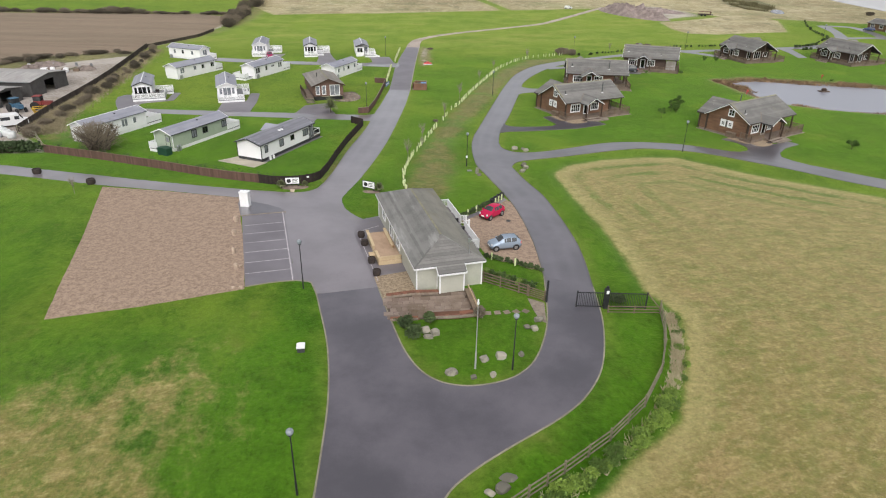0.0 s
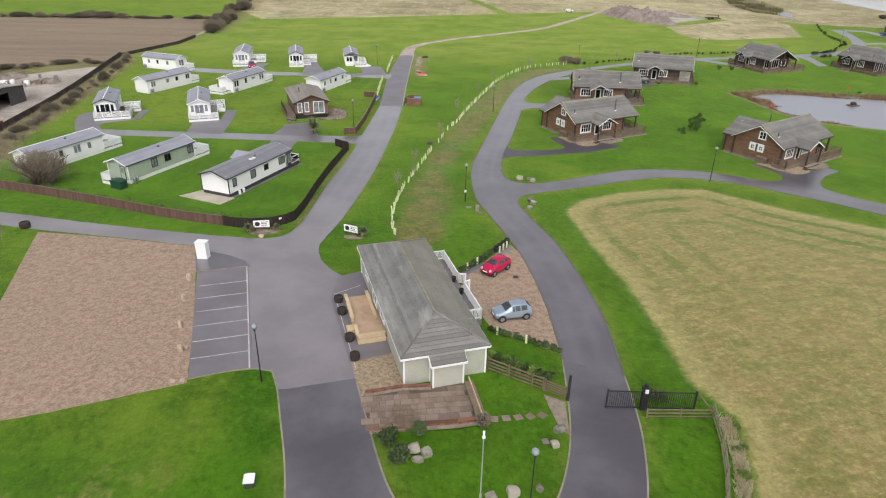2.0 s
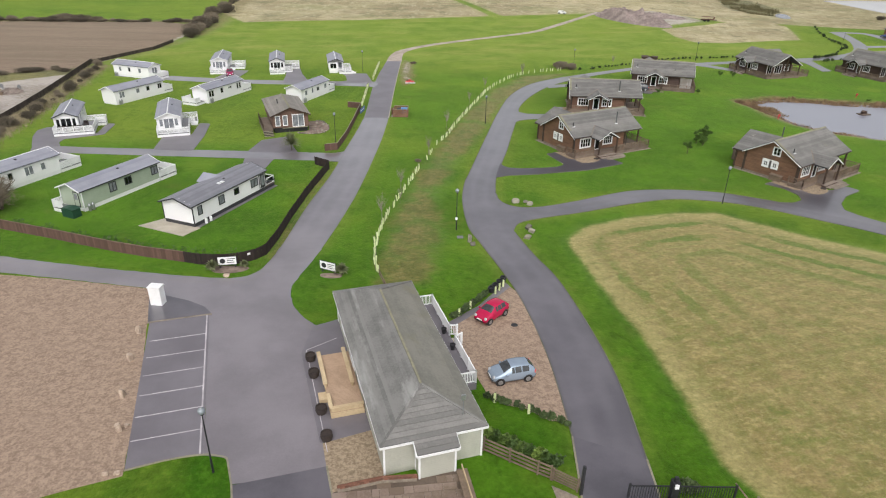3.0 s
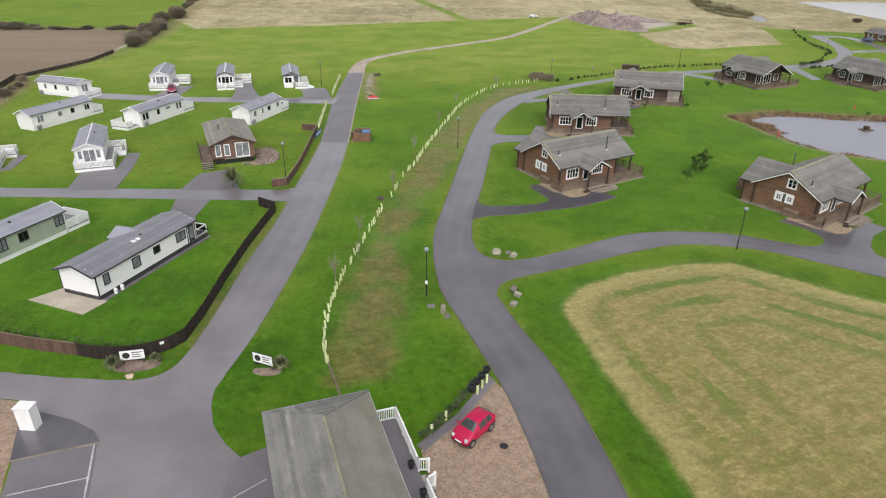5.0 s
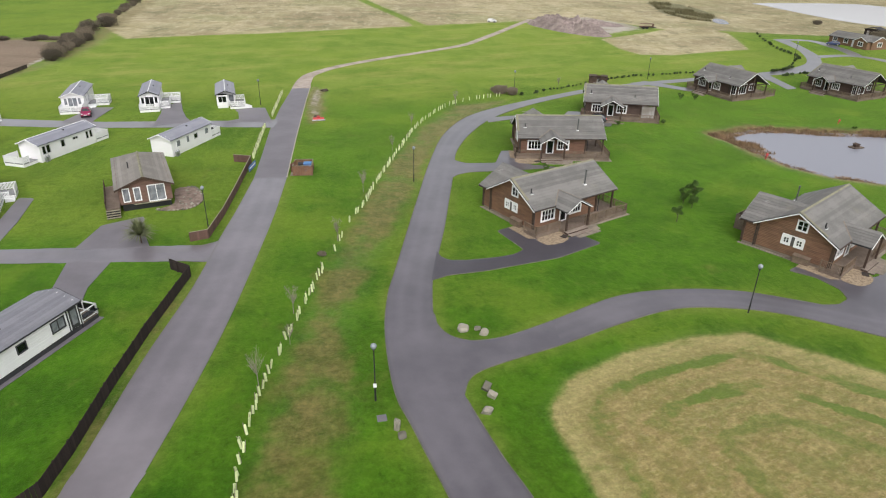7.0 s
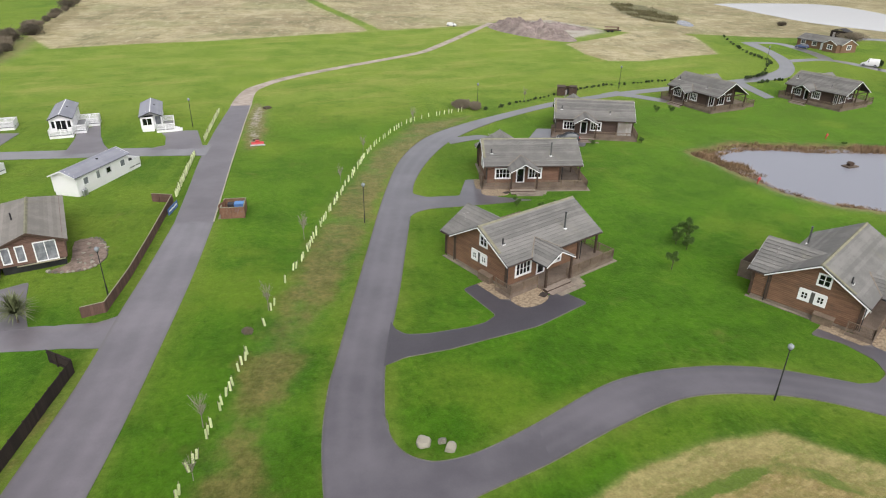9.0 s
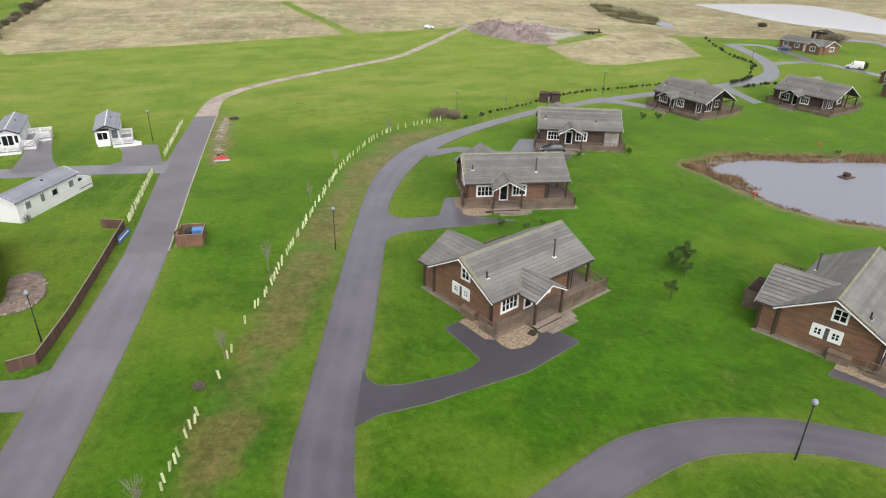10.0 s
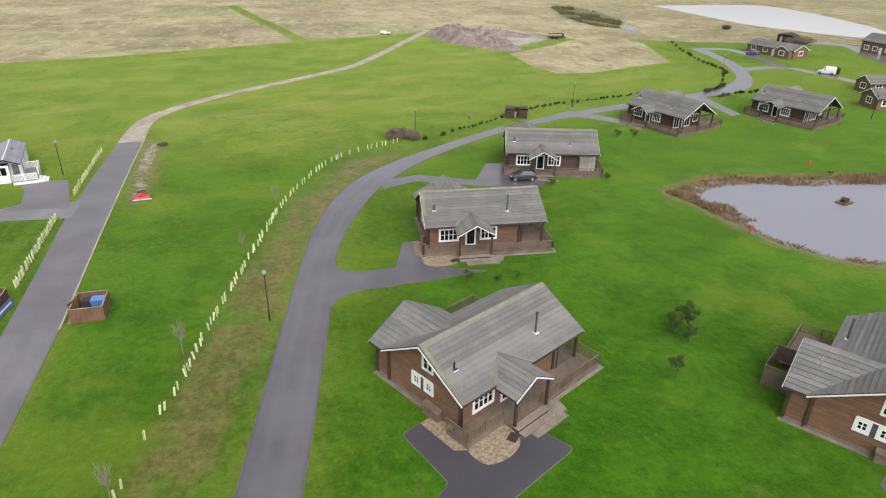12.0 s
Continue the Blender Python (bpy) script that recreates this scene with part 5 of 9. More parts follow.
    for i in range(11):
        y = -0.95 + i * 0.145
        deck.box(u0 - 0.85, PORCH_U - 1.9, y, y + 0.135, 0.42, 0.47)
    for i in range(15):
        y = -1.6 + i * 0.145
        deck.box(PORCH_U - 1.89, L + 0.35, y, y + 0.135, 0.42, 0.47)
    for i in range(50):
        y = 0.625 + i * 0.15
        if y < D - 0.6:
            deck.box(u1 + 0.12, L + 0.35, y, y + 0.14, 0.42, 0.47)
    for i in range(24):
        y = D - 0.5 + i * 0.15
        deck.box(2 * WING_U - 0.3, L - 0.6, y, y + 0.14, 0.42, 0.47)
    part("decking", deck, DECKWOOD, top, "weathered grey-brown deck boards")
    for x0, x1, y0, y1 in ((u0 - 0.83, PORCH_U - 1.92, -0.93, -0.88), (PORCH_U + 1.6, L + 0.33, -1.58, -1.53), (L + 0.28, L + 0.33, -1.52, D - 0.6), (u0 - 0.83, u0 - 0.78, -0.87, v0 + 0.6),
                           (PORCH_U - 1.88, PORCH_U + 1.58, -1.58, -1.53), (PORCH_U - 1.9, PORCH_U - 1.85, -1.52, -0.96), (2 * WING_U - 0.3, L - 0.6, D + 3.0, D + 3.06), (L - 0.66, L - 0.6, D - 0.4, D + 2.99)):
        part("deck_skirt", Mesh().box(x0, x1, y0, y1, -0.05, 0.41), DECKWOOD, top)
    for line in ([(u0 - 0.8, v0 + 0.6), (u0 - 0.8, -0.9), (PORCH_U - 1.95, -0.9)], [(PORCH_U + 1.6, -1.55), (L + 0.3, -1.55), (L + 0.3, D - 0.7)],
                 [(2 * WING_U, D + 3.0), (L - 0.65, D + 3.0), (L - 0.65, D - 0.3)]):
        r = Mesh()
        railing(r, line, 0.47)
        part("railing", r, RAILWOOD, top)
    for i in range(2):
        step = part("step", Mesh().box(PORCH_U - 1.85, PORCH_U + 1.55, -1.6 - 0.66 * (2 - i), -0.96 - 0.66 * (2 - i), -0.05, 0.1 + 0.15 * i), UMBER, top, "broad weathered timber step")
        for k in range(4):
            part("tread_board", Mesh().box(PORCH_U - 1.88, PORCH_U + 1.58, -1.62 - 0.66 * (2 - i) + 0.162 * k, -1.47 - 0.66 * (2 - i) + 0.162 * k, 0.105 + 0.15 * i, 0.14 + 0.15 * i), DECKTREAD, step)
    for i in range(4):
        for k in range(2):
            part("paving_slab", Mesh().box(PORCH_U - 1.2 + 0.9 * i, PORCH_U - 0.32 + 0.9 * i, -3.55 + 0.32 * k, -3.25 + 0.32 * k, -0.05, 0.075), DULLCON, top)
    screen = part("screen", Mesh().box(WING_U, WING_U + 0.1, WING_V + 1.9, WING_V + 2.0, 0.0, 1.85), DECKWOOD, top, "boarded hot tub screen")
    for i in range(12):
        z = 0.02 + i * 0.15
        for x0, x1, y0, y1 in ((WING_U, WING_U + 0.05, WING_V - 0.38, WING_V + 1.89), (WING_U + 0.11, 2 * WING_U, WING_V + 1.95, WING_V + 2.0), (2 * WING_U - 0.05, 2 * WING_U, WING_V - 0.38, WING_V + 1.94)):
            part("slat", Mesh().box(x0, x1, y0, y1, z, z + 0.14), DECKWOOD, screen)
    for x in (WING_U, 2 * WING_U - 0.05):
        part("screen_cap", Mesh().bar((x + 0.02, WING_V - 0.38, 1.85), (x + 0.02, WING_V + 2.02, 1.85), 0.12, 0.05), DECKWOOD, top)
    for x, y in ((u0 - 0.1, 0.35), (u1 + 0.25, 0.35), (u0 - 0.1, D - 0.3)):
        part("downpipe", Mesh().tube((x, y, 0.05), (x, y, EAVE_H - 0.05), 0.045, n=8), BLACK, top, "black downpipe")
    # flues, dish and bin store
    z = EAVE_H + fs * 2.2
    part("flue", Mesh().tube((1.3, 2.2, z - 0.1), (1.3, 2.2, z + 0.65), 0.07).box(1.1, 1.5, 2.0, 2.4, z + 0.02, z + 0.09), BLACK, top)
    z = EAVE_H + fs * 1.6
    part("flue", Mesh().tube((9.6, 1.6, z - 0.1), (9.6, 1.6, z + 1.9), 0.09).tube((9.6, 1.6, z + 1.9), (9.6, 1.6, z + 2.0), 0.13), PIPE, top, "tall thin metal flue")
    part("flashing", Mesh().box(9.42, 9.78, 1.4, 1.78, z + 0.0, z + 0.12), WHITE, top)
    part("log_box", Mesh().box(u0 - 0.6, u0 - 0.1, 2.4, 4.1, 0, 0.8).prism([(u0 - 0.66, 0.78), (u0 - 0.08, 0.9), (u0 - 0.08, 0.95), (u0 - 0.66, 0.83)], 2.35, 4.15), RAILWOOD, top, "low boarded gas bottle box")
    part("flashing", Mesh().box(1.08, 1.52, 1.98, 2.42, EAVE_H + fs * 2.2 - 0.1, EAVE_H + fs * 2.2 + 0.06), WHITE, top)
    part("aerial", Mesh().tube((2.0, 8.9, 3.9), (2.0, 8.9, 5.1), 0.02).bar((1.7, 8.9, 5.05), (2.5, 8.9, 5.05), 0.03).bar((1.8, 8.6, 5.05), (1.8, 9.2, 5.05), 0.025).bar((2.2, 8.65, 5.05), (2.2, 9.15, 5.05), 0.025), SHED, top, "thin pale television aerial")
    return top


lodge = timber_lodge(at_ground(16.0, 119.0, 30.3), "brown log lodge with grey tiled roof, white windows and gabled porch")
for x, y, a, label in ((45.6, 108.06, 37.0, "brown log lodge with weathered grey roof beside the side road"), (19.31, 148.3, -2.9, "brown log lodge with long grey roof and central porch"),
                       (36.5, 172.8, -14.4, "brown log lodge with a dark car beside its porch"), (69.8, 199.4, -71.0, "brown log lodge with open verandah gable by the pond lawn"),
                       (97.4, 199.0, -68.0, "brown log lodge with open verandah gable near the bend")):
    twin = tagged(copy_thing(lodge, at_ground(x, y, a)), label)
    timber = {19.31: REDLOG, 36.5: UMBER, 69.8: UMBER, 97.4: UMBER}.get(x)
    for piece in twin.children:
        if timber and piece.name.startswith("wall"):
            piece.material_slots[0].link = "OBJECT"
            piece.material_slots[0].material = timber
        if piece.name.startswith(("flue", "flashing")) and piece.data.vertices[0].co.x > 5:
            if x == 45.6:
                piece.matrix_basis = pose(-0.6, 6.6, -0.44)
            elif x != 19.31:
                piece.matrix_basis = Matrix.Translation((0, 0, 2.8)) @ Matrix.Diagonal((1, 1, 0.28, 1))
    if x == 36.5:
        part("veranda_screen", Mesh().box(LODGE_L - 2.9, LODGE_L - 0.55, 0.2, 0.26, 0.5, 2.7), SHED, twin, "pale grey veranda screen")


def holiday_lodge(at, label, L, D, wing=None, two=False):
    """A low gabled lodge; its front lies on -y, its length on x."""
    top = thing("holiday_lodge", label, "lodge", at, "distant lodges")
    he, hr = (3.6, 5.8) if two else (2.5, 4.0)
    gable = lambda s: he + (hr - he) * (1 - abs(s - D / 2) / (D / 2)) - 0.06
    flat = lambda s: he
    front = [(L * f, L * f + 1.5, 1.0, 2.1) for f in (0.1, 0.36, 0.74)]
    side = [(D / 2 - 0.8, D / 2 + 0.8, 1.0, 2.1)]
    walls = Mesh()
    strips(walls, (0, 0), (L, 0), -0.1, flat, front, step=0.3)
    strips(walls, (L, 0), (L, D), -0.1, gable, side, step=0.3)
    strips(walls, (L, D), (0, D), -0.1, flat, step=0.3)
    strips(walls, (0, D), (0, 0), -0.1, gable, side, step=0.3)
    part("wall", walls.weld(), TANLOG, top)
    for s0, s1, za, zb in front:
        window(top, (s0, -0.02, za), 0, s1 - s0, zb - za, border=0.2)
    window(top, (L + 0.02, D / 2 - 0.8, 1.0), 90, 1.6, 1.1, border=0.2)
    window(top, (-0.02, D / 2 + 0.8, 1.0), -90, 1.6, 1.1, border=0.2)
    part("door", Mesh().box(L * 0.55, L * 0.55 + 0.95, -0.08, -0.02, 0, 2.1), WHITE, top)
    part("floor", Mesh().box(0.15, L - 0.15, 0.15, D - 0.15, 0.0, 0.1), DARKROOM, top)
    k = (hr - he) / (D / 2)
    slopes = [((-0.3, y, he - 0.35 * k), (L + 0.3, y, he - 0.35 * k), (L + 0.3, D / 2, hr), (-0.3, D / 2, hr)) for y in (-0.35, D + 0.35)]
    if wing:
        w0, w1, out = wing
        wm, wh = (w0 + w1) / 2, he + (w1 - w0) / 2 * k
        slopes += [((x, -out - 0.3, he), (x, 0.0, he), (wm, (wh - he) / k, wh), (wm, -out - 0.3, wh)) for x in (w0 - 0.1, w1 + 0.1)]
        face = Mesh()
        top_w = lambda s: he + k * min(s, w1 - w0 - s) - 0.05
        strips(face, (w0, -0.02), (w0, -out), -0.1, flat, step=0.3)
        strips(face, (w0, -out), (w1, -out), -0.1, top_w, [((w1 - w0) / 2 - 0.8, (w1 - w0) / 2 + 0.8, 1.0, 2.1)], step=0.3)
        strips(face, (w1, -out), (w1, -0.02), -0.1, flat, step=0.3)
        part("wing_wall", face.weld(), TANLOG, top)
        window(top, (wm - 0.8, -out - 0.02, 1.0), 0, 1.6, 1.1, border=0.2)
        for x in (w0 - 0.1, w1 + 0.1):
            part("bargeboard", Mesh().bar((x, -out - 0.33, he - 0.1), (wm, -out - 0.33, wh - 0.06), 0.06, 0.18), WHITE, top)
    roof = roof_base(slopes, SKIRT, top, "dark grey tiled roof")
    for q in slopes:
        courses(roof, *q, 7, ROOF)
    for x in (-0.33, L + 0.33):
        for y in (-0.35, D + 0.35):
            part("bargeboard", Mesh().bar((x, y, he - 0.35 * k - 0.06), (x, D / 2, hr - 0.04), 0.06, 0.18), WHITE, top)
    return top


holiday_lodge(at_ground(151.1, 273.0, -77), "long low orange-brown lodge with a dark car beside it", 17.0, 6.4, (11.5, 16.6, 1.6))
holiday_lodge(at_ground(138.9, 210.9, -6), "orange-brown lodge with white gable trim beyond the pond lawn", 12.0, 5.2)
holiday_lodge(at_ground(190.4, 268.0, -84), "tall orange-brown lodge at the far road", 12.0, 7.0, None, True)
holiday_lodge(at_ground(127.4, 197.2, -12), "low orange-brown lodge at the far lawn", 10.0, 6.0)


# ---- reception ----
def reception():
    at = at_ground(-5.4, 51.5, 19.5)
    top = thing("reception", "cream clad reception building with mossy grey hipped roof", "building", at)
    W, L, he, hr = 7.0, 19.4, 2.6, 4.25
    a, b = 0.28, W - 0.28
    c, d = 0.28, L - 0.28
    walls = Mesh()
    flat = lambda s: he
    strips(walls, (a, c), (2.3, c), -0.4, flat, step=0.16, bulge=0.006)
    low = lambda s: 2.16
    strips(walls, (2.3, c), (2.3, -0.62), -0.4, low, step=0.16, bulge=0.006)
    strips(walls, (2.3, -0.62), (4.65, -0.62), -0.4, low, step=0.16, bulge=0.006)
    strips(walls, (4.65, -0.62), (4.65, c), -0.4, low, step=0.16, bulge=0.006)
    strips(walls, (4.65, c), (b, c), -0.4, flat, step=0.16, bulge=0.006)
    strips(walls, (b, c), (b, d), -0.4, flat, [(8, 9.8, 0.5, 2.2), (11.5, 12.5, 0.4, 2.3)], step=0.16, bulge=0.006)
    strips(walls, (b, d), (a, d), -0.4, flat, step=0.16, bulge=0.006)
    strips(walls, (a, d), (a, c), -0.4, flat, [(2.5, 4.0, 0.9, 2.1), (6.5, 8.3, 0.5, 2.3), (10, 11.6, 0.9, 2.1)], step=0.16, bulge=0.006)
    part("wall", walls, CREAM, top)
    for x, y in ((a, c), (b, c), (2.3, -0.62), (4.65, -0.62), (2.3, c), (4.65, c), (a, d), (b, d)):
        part("corner_trim", Mesh().box(x - 0.06, x + 0.06, y - 0.06, y + 0.06, -0.4, he if y > 0 else 2.16), WHITE, top)
    for y, w, z, h in ((d - 4.0, 1.5, 0.9, 1.2), (d - 8.3, 1.8, 0.5, 1.8), (d - 11.6, 1.6, 0.9, 1.2)):
        window(top, (a - 0.01, y + w, z), -90, w, h, bars=(2, 1), border=0.08)
    window(top, (b + 0.01, c + 8, 0.5), 90, 1.8, 1.7, bars=(2, 1), border=0.08)
    window(top, (b + 0.01, c + 11.5, 0.4), 90, 1.0, 1.9, bars=(1, 1), border=0.08, name="door")
    part("floor", Mesh().box(a + 0.13, b - 0.13, c + 0.13, d - 0.13, -0.1, 0.2), DARKROOM, top)
    r0, r1 = (3.45, 3.2, hr), (3.45, 15.9, hr)
    e = he
    s = (hr - e) / 3.2
    slopes = [((0, L, e), (0, 0, e), r0, r1), ((W, 0, e), (W, L, e), r1, r0), ((0, 0, e), (W, 0, e), r0, r0), ((W, L, e), (0, L, e), r1, r1),
              ((2.1, -0.85, e - 0.85 * s), (4.85, -0.85, e - 0.85 * s), (4.85, 0.1, e + 0.1 * s), (2.1, 0.1, e + 0.1 * s))]
    roof = roof_base(slopes, SKIRT, top, "weathered grey roof with moss stains")
    for q, n, lap in ((slopes[0], 13, 0.09), (slopes[1], 13, 0.065), (slopes[2], 10, 0.075), (slopes[3], 10, 0.075), (slopes[4], 3, 0.075)):
        courses(roof, *q, n, OLIVEROOF if q is slopes[1] else (ROOF if q in (slopes[2], slopes[4]) else ROOFOLD), lap=0.02 if q is slopes[1] else lap)
    for p, q in ((r0, r1), ((0, 0, e), r0), ((W, 0, e), r0), ((0, L, e), r1), ((W, L, e), r1)):
        part("ridge", Mesh().bar(Vector(p) + Vector((0, 0, 0.06)), Vector(q) + Vector((0, 0, 0.06)), 0.16, 0.08), MOSS if p == r0 and q == r1 else ROOFOLD, top)
    for p, q in (((0, 0), (2.1, 0)), ((2.1, 0), (2.1, -0.87)), ((2.1, -0.87), (4.85, -0.87)), ((4.85, -0.87), (4.85, 0)), ((4.85, 0), (W, 0)), ((W, 0), (W, L)), ((W, L), (0, L)), ((0, L), (0, 0))):
        za, zb = (e - 0.08 + s * min(0, p[1]), e - 0.08 + s * min(0, q[1]))
        part("fascia", Mesh().bar((*p, za), (*q, zb), 0.1, 0.16), WHITE, top, "white fascia and gutter")
    part("mast", Mesh().tube((5.6, 0.9, e + 0.3), (5.6, 0.9, e + 2.0), 0.03).box(5.45, 5.75, 0.85, 0.95, e + 1.7, e + 2.1), STEEL, top, "thin roof mast")
    # timber deck with benches
    deck = thing("timber_deck", "new pine deck with bench boards outside the reception", "deck", at @ pose(0, 0, 0))
    boards = Mesh()
    for i in range(48):
        boards.box(-2.15, 0.22, 6.5 + i * 0.145, 6.5 + i * 0.145 + 0.137, 0.4, 0.45)
    part("decking", boards, DECKTAN, deck)
    part("skirt", Mesh().box(-2.13, 0.2, 6.46, 6.5, -0.3, 0.4).box(-2.17, -2.13, 6.5, 13.4, -0.3, 0.4).box(-2.13, 0.2, 13.42, 13.46, -0.3, 0.4), NEWWOOD, deck)
    for (x0, x1, y0, y1) in ((-2.3, -2.0, 9.3, 13.5), (-0.35, -0.05, 9.0, 13.6), (-2.2, 0.2, 6.45, 6.72), (-2.25, -1.98, 6.7, 8.2)):
        part("bench_board", Mesh().box(x0, x1, y0, y1, 0.75, 0.83).box(x0 + 0.08, x1 - 0.08, y0 + 0.05, y1 - 0.05, 0.45, 0.75), NEWWOOD, deck)
    part("step", Mesh().box(-2.75, -2.18, 8.3, 9.2, -0.3, 0.22), NEWWOOD, deck)
    # terrace with white balustrade
    terrace = thing("terrace", "grey decked terrace with a white balustrade", "terrace", at @ pose(0, 0, 0))
    part("decking", Mesh().box(W - 0.26, 8.75, 6.8, 18.6, -0.4, 0.45), BAY, terrace, "grey deck surface")
    for line in ([(7.0, 18.5), (8.7, 18.5), (8.7, 13.4), (9.3, 13.2)], [(9.3, 12.0), (8.7, 11.8), (8.7, 6.9), (7.0, 6.9)]):
        r = Mesh()
        railing(r, line, 0.45, 1.0, 0.13, 0.09, 0.05, 0.14, 1.9)
        part("balustrade", r, WHITE, terrace, "white balustrade")
    for i in range(2):
        part("step", Mesh().box(8.76 + 0.35 * i, 9.1 + 0.35 * i, 12.05, 13.15, -0.05, 0.3 - 0.14 * i), CONCRETE, terrace)
    for y in (11.4, 13.8):
        solid("planter_pot", Mesh().lathe([(0.16, 0), (0.24, 0.5), (0.22, 0.5), (0.2, 0.42)]), BLACK, "black plant pot on the terrace", "planter", at @ pose(8.35, y, 0.45), "terrace pots")
    for v in (13.9, 11.7, 7.3, 4.5):
        solid("barrel_planter", Mesh().lathe([(0.34, 0), (0.42, 0.3), (0.4, 0.6), (0.34, 0.6), (0.32, 0.5)], 14), BARREL, "dark half-barrel planter on the tarmac", "planter", at @ pose(-2.75, v, 0.03 - 0.0142 * v), "barrel planters")
    return at


reception()


# ---- static caravans ----
def static_caravan(at, label, W, L, wall, skirt, decks=(), windows=(), front="plain", back="plain", dormer=None, dark=False, ridge_cap=False):
    """A park home with its ridge along y; its front gable looks along -y. windows are (v0, v1, z0, z1, dark) on its +x side; decks are (x0, x1, y0, y1, rails)."""
    top = thing("static_caravan", label, "caravan", at, "static caravans")
    z0, he, hr = 0.5, 2.76, 3.48
    charcoal = skirt is SKIRT
    trim = SKIRT if charcoal else WHITE
    gable = lambda s: he + (hr - he) * (1 - abs(s - W / 2) / (W / 2)) - 0.06
    eave = lambda s: he - 0.1
    mid = W / 2
    glass = GLASS if dark else GREYGLASS
    french = [(mid - 1.45, mid - 0.95, 1.15, 2.35), (mid - 0.75, mid + 0.75, 0.62, 2.4), (mid + 0.95, mid + 1.45, 1.15, 2.35)]
    walls = Mesh()
    y_front = 1.3 if front == "porch" else 0.0
    if front == "porch":
        b = W * 0.6
        holes = [(0.3, b - 0.3, 1.15, 2.3)]
        strips(walls, (0, y_front), (0, 0), z0, eave, step=0.24, bulge=0.012)
        strips(walls, (0, 0), (b, 0), z0, lambda s: 2.5, holes, step=0.24, bulge=0.012)
        strips(walls, (b, 0), (b, y_front), z0, lambda s: 2.5, step=0.24, bulge=0.012)
        strips(walls, (b, y_front), (W, y_front), z0, lambda s: he, [(0.25, W - b - 0.2, 0.62, 2.35)], step=0.24, bulge=0.012)
        strips(walls, (0, y_front), (W, y_front), 2.5, gable, step=0.24, bulge=0.012)
        window(top, (0.3, -0.01, 1.15), 0, b - 0.6, 1.15, WHITE, bars=(2, 1), border=0.07, glass=GLASS)
        window(top, (b + 0.25, y_front - 0.01, 0.62), 0, W - b - 0.45, 1.73, WHITE, bars=(1, 1), border=0.07, glass=GREYGLASS, name="door")
        part("porch_post", Mesh().box(W - 0.06, W + 0.04, -0.25, -0.15, 0.5, he - 0.05), WHITE, top)
    else:
        holes = french if front == "french" else []
        strips(walls, (0, 0), (W, 0), z0, gable, holes, step=0.24, bulge=0.012)
        for k, (s0, s1, za, zb) in enumerate(holes):
            window(top, (s0, -0.01, za), 0, s1 - s0, zb - za, SKIRT if dark and charcoal else WHITE, bars=(2 if k == 1 else 1, 1), border=0.08, glass=glass, name="french_door" if k == 1 else "window")
    strips(walls, (W, y_front), (W, L), z0, eave, [(a - y_front, b - y_front, c, d) for a, b, c, d, e in windows], step=0.24, bulge=0.012)
    strips(walls, (W, L), (0, L), z0, gable, [(mid - 0.75, mid + 0.75, 0.62, 2.4)] if back == "french" else (), step=0.24, bulge=0.012)
    strips(walls, (0, L), (0, y_front), z0, eave, step=0.24, bulge=0.012)
    part("wall", walls, wall, top)
    if back == "french":
        window(top, (mid + 0.75, L + 0.01, 0.62), 180, 1.5, 1.78, WHITE, bars=(2, 1), border=0.09, glass=GREYGLASS, name="french_door")
    part("skirt", Mesh().box(0.03, W - 0.03, y_front + 0.03, L - 0.03, -0.1, z0 + 0.01), skirt, top)
    if front == "porch":
        part("skirt", Mesh().box(0.03, W * 0.6 - 0.03, 0.03, y_front, -0.1, z0 + 0.01), skirt, top)
    part("floor", Mesh().box(0.13, W - 0.13, y_front + 0.13, L - 0.13, z0 + 0.03, z0 + 0.1), DARKROOM, top)
    o, k = 0.2, (hr - he) / (W / 2)
    slopes = [((x, -0.4, he - k * o), (x, L + 0.35, he - k * o), (W / 2, L + 0.35, hr), (W / 2, -0.4, hr)) for x in (-o, W + o)]
    roof = roof_base(slopes, SKIRT, top, "blue-grey tile-effect roof")
    for q in slopes:
        courses(roof, *q, *((9, TILEBLUE, 0.03) if charcoal else (6, SLATE, 0.014)), thick=0.02)
    if ridge_cap:
        part("ridge", Mesh().bar((mid, -0.42, hr + 0.03), (mid, L + 0.36, hr + 0.03), 0.14, 0.05), WHITE, top, "white ridge capping")
    if dormer:
        part("dormer_roof", Mesh().prism([(-1.5, he - 0.1), (0, hr - 0.05), (1.5, he - 0.1)], 0, W / 2 + 0.9, Matrix.Translation((0, dormer, 0)) @ Matrix(((0, 1, 0, -0.9), (1, 0, 0, 0), (0, 0, 1, 0), (0, 0, 0, 1)))), SLATE, top)
        part("dormer_wall", Mesh().box(-0.72, -0.02, dormer - 1.15, dormer + 1.15, 0.0, he - 0.12), wall, top)
    for y in (-0.43, L + 0.37):
        for x in (-o, W + o):
            part("bargeboard", Mesh().bar((x, y, he - k * o - 0.04), (W / 2, y, hr - 0.03), 0.06, 0.15), SKIRT if charcoal or dark else WHITE, top)
    for x in (-o, W + o):
        part("gutter", Mesh().bar((x, -0.4, he - k * o - 0.06), (x, L + 0.35, he - k * o - 0.06), 0.08, 0.07), SKIRT if wall is not OFFWHITE or charcoal else SLATE, top)
    for x, y in ((0, 0), (W, y_front), (0, L), (W, L)):
        part("corner_trim", Mesh().box(x - 0.05, x + 0.05, y - 0.05, y + 0.05, z0, he - 0.1), trim, top)
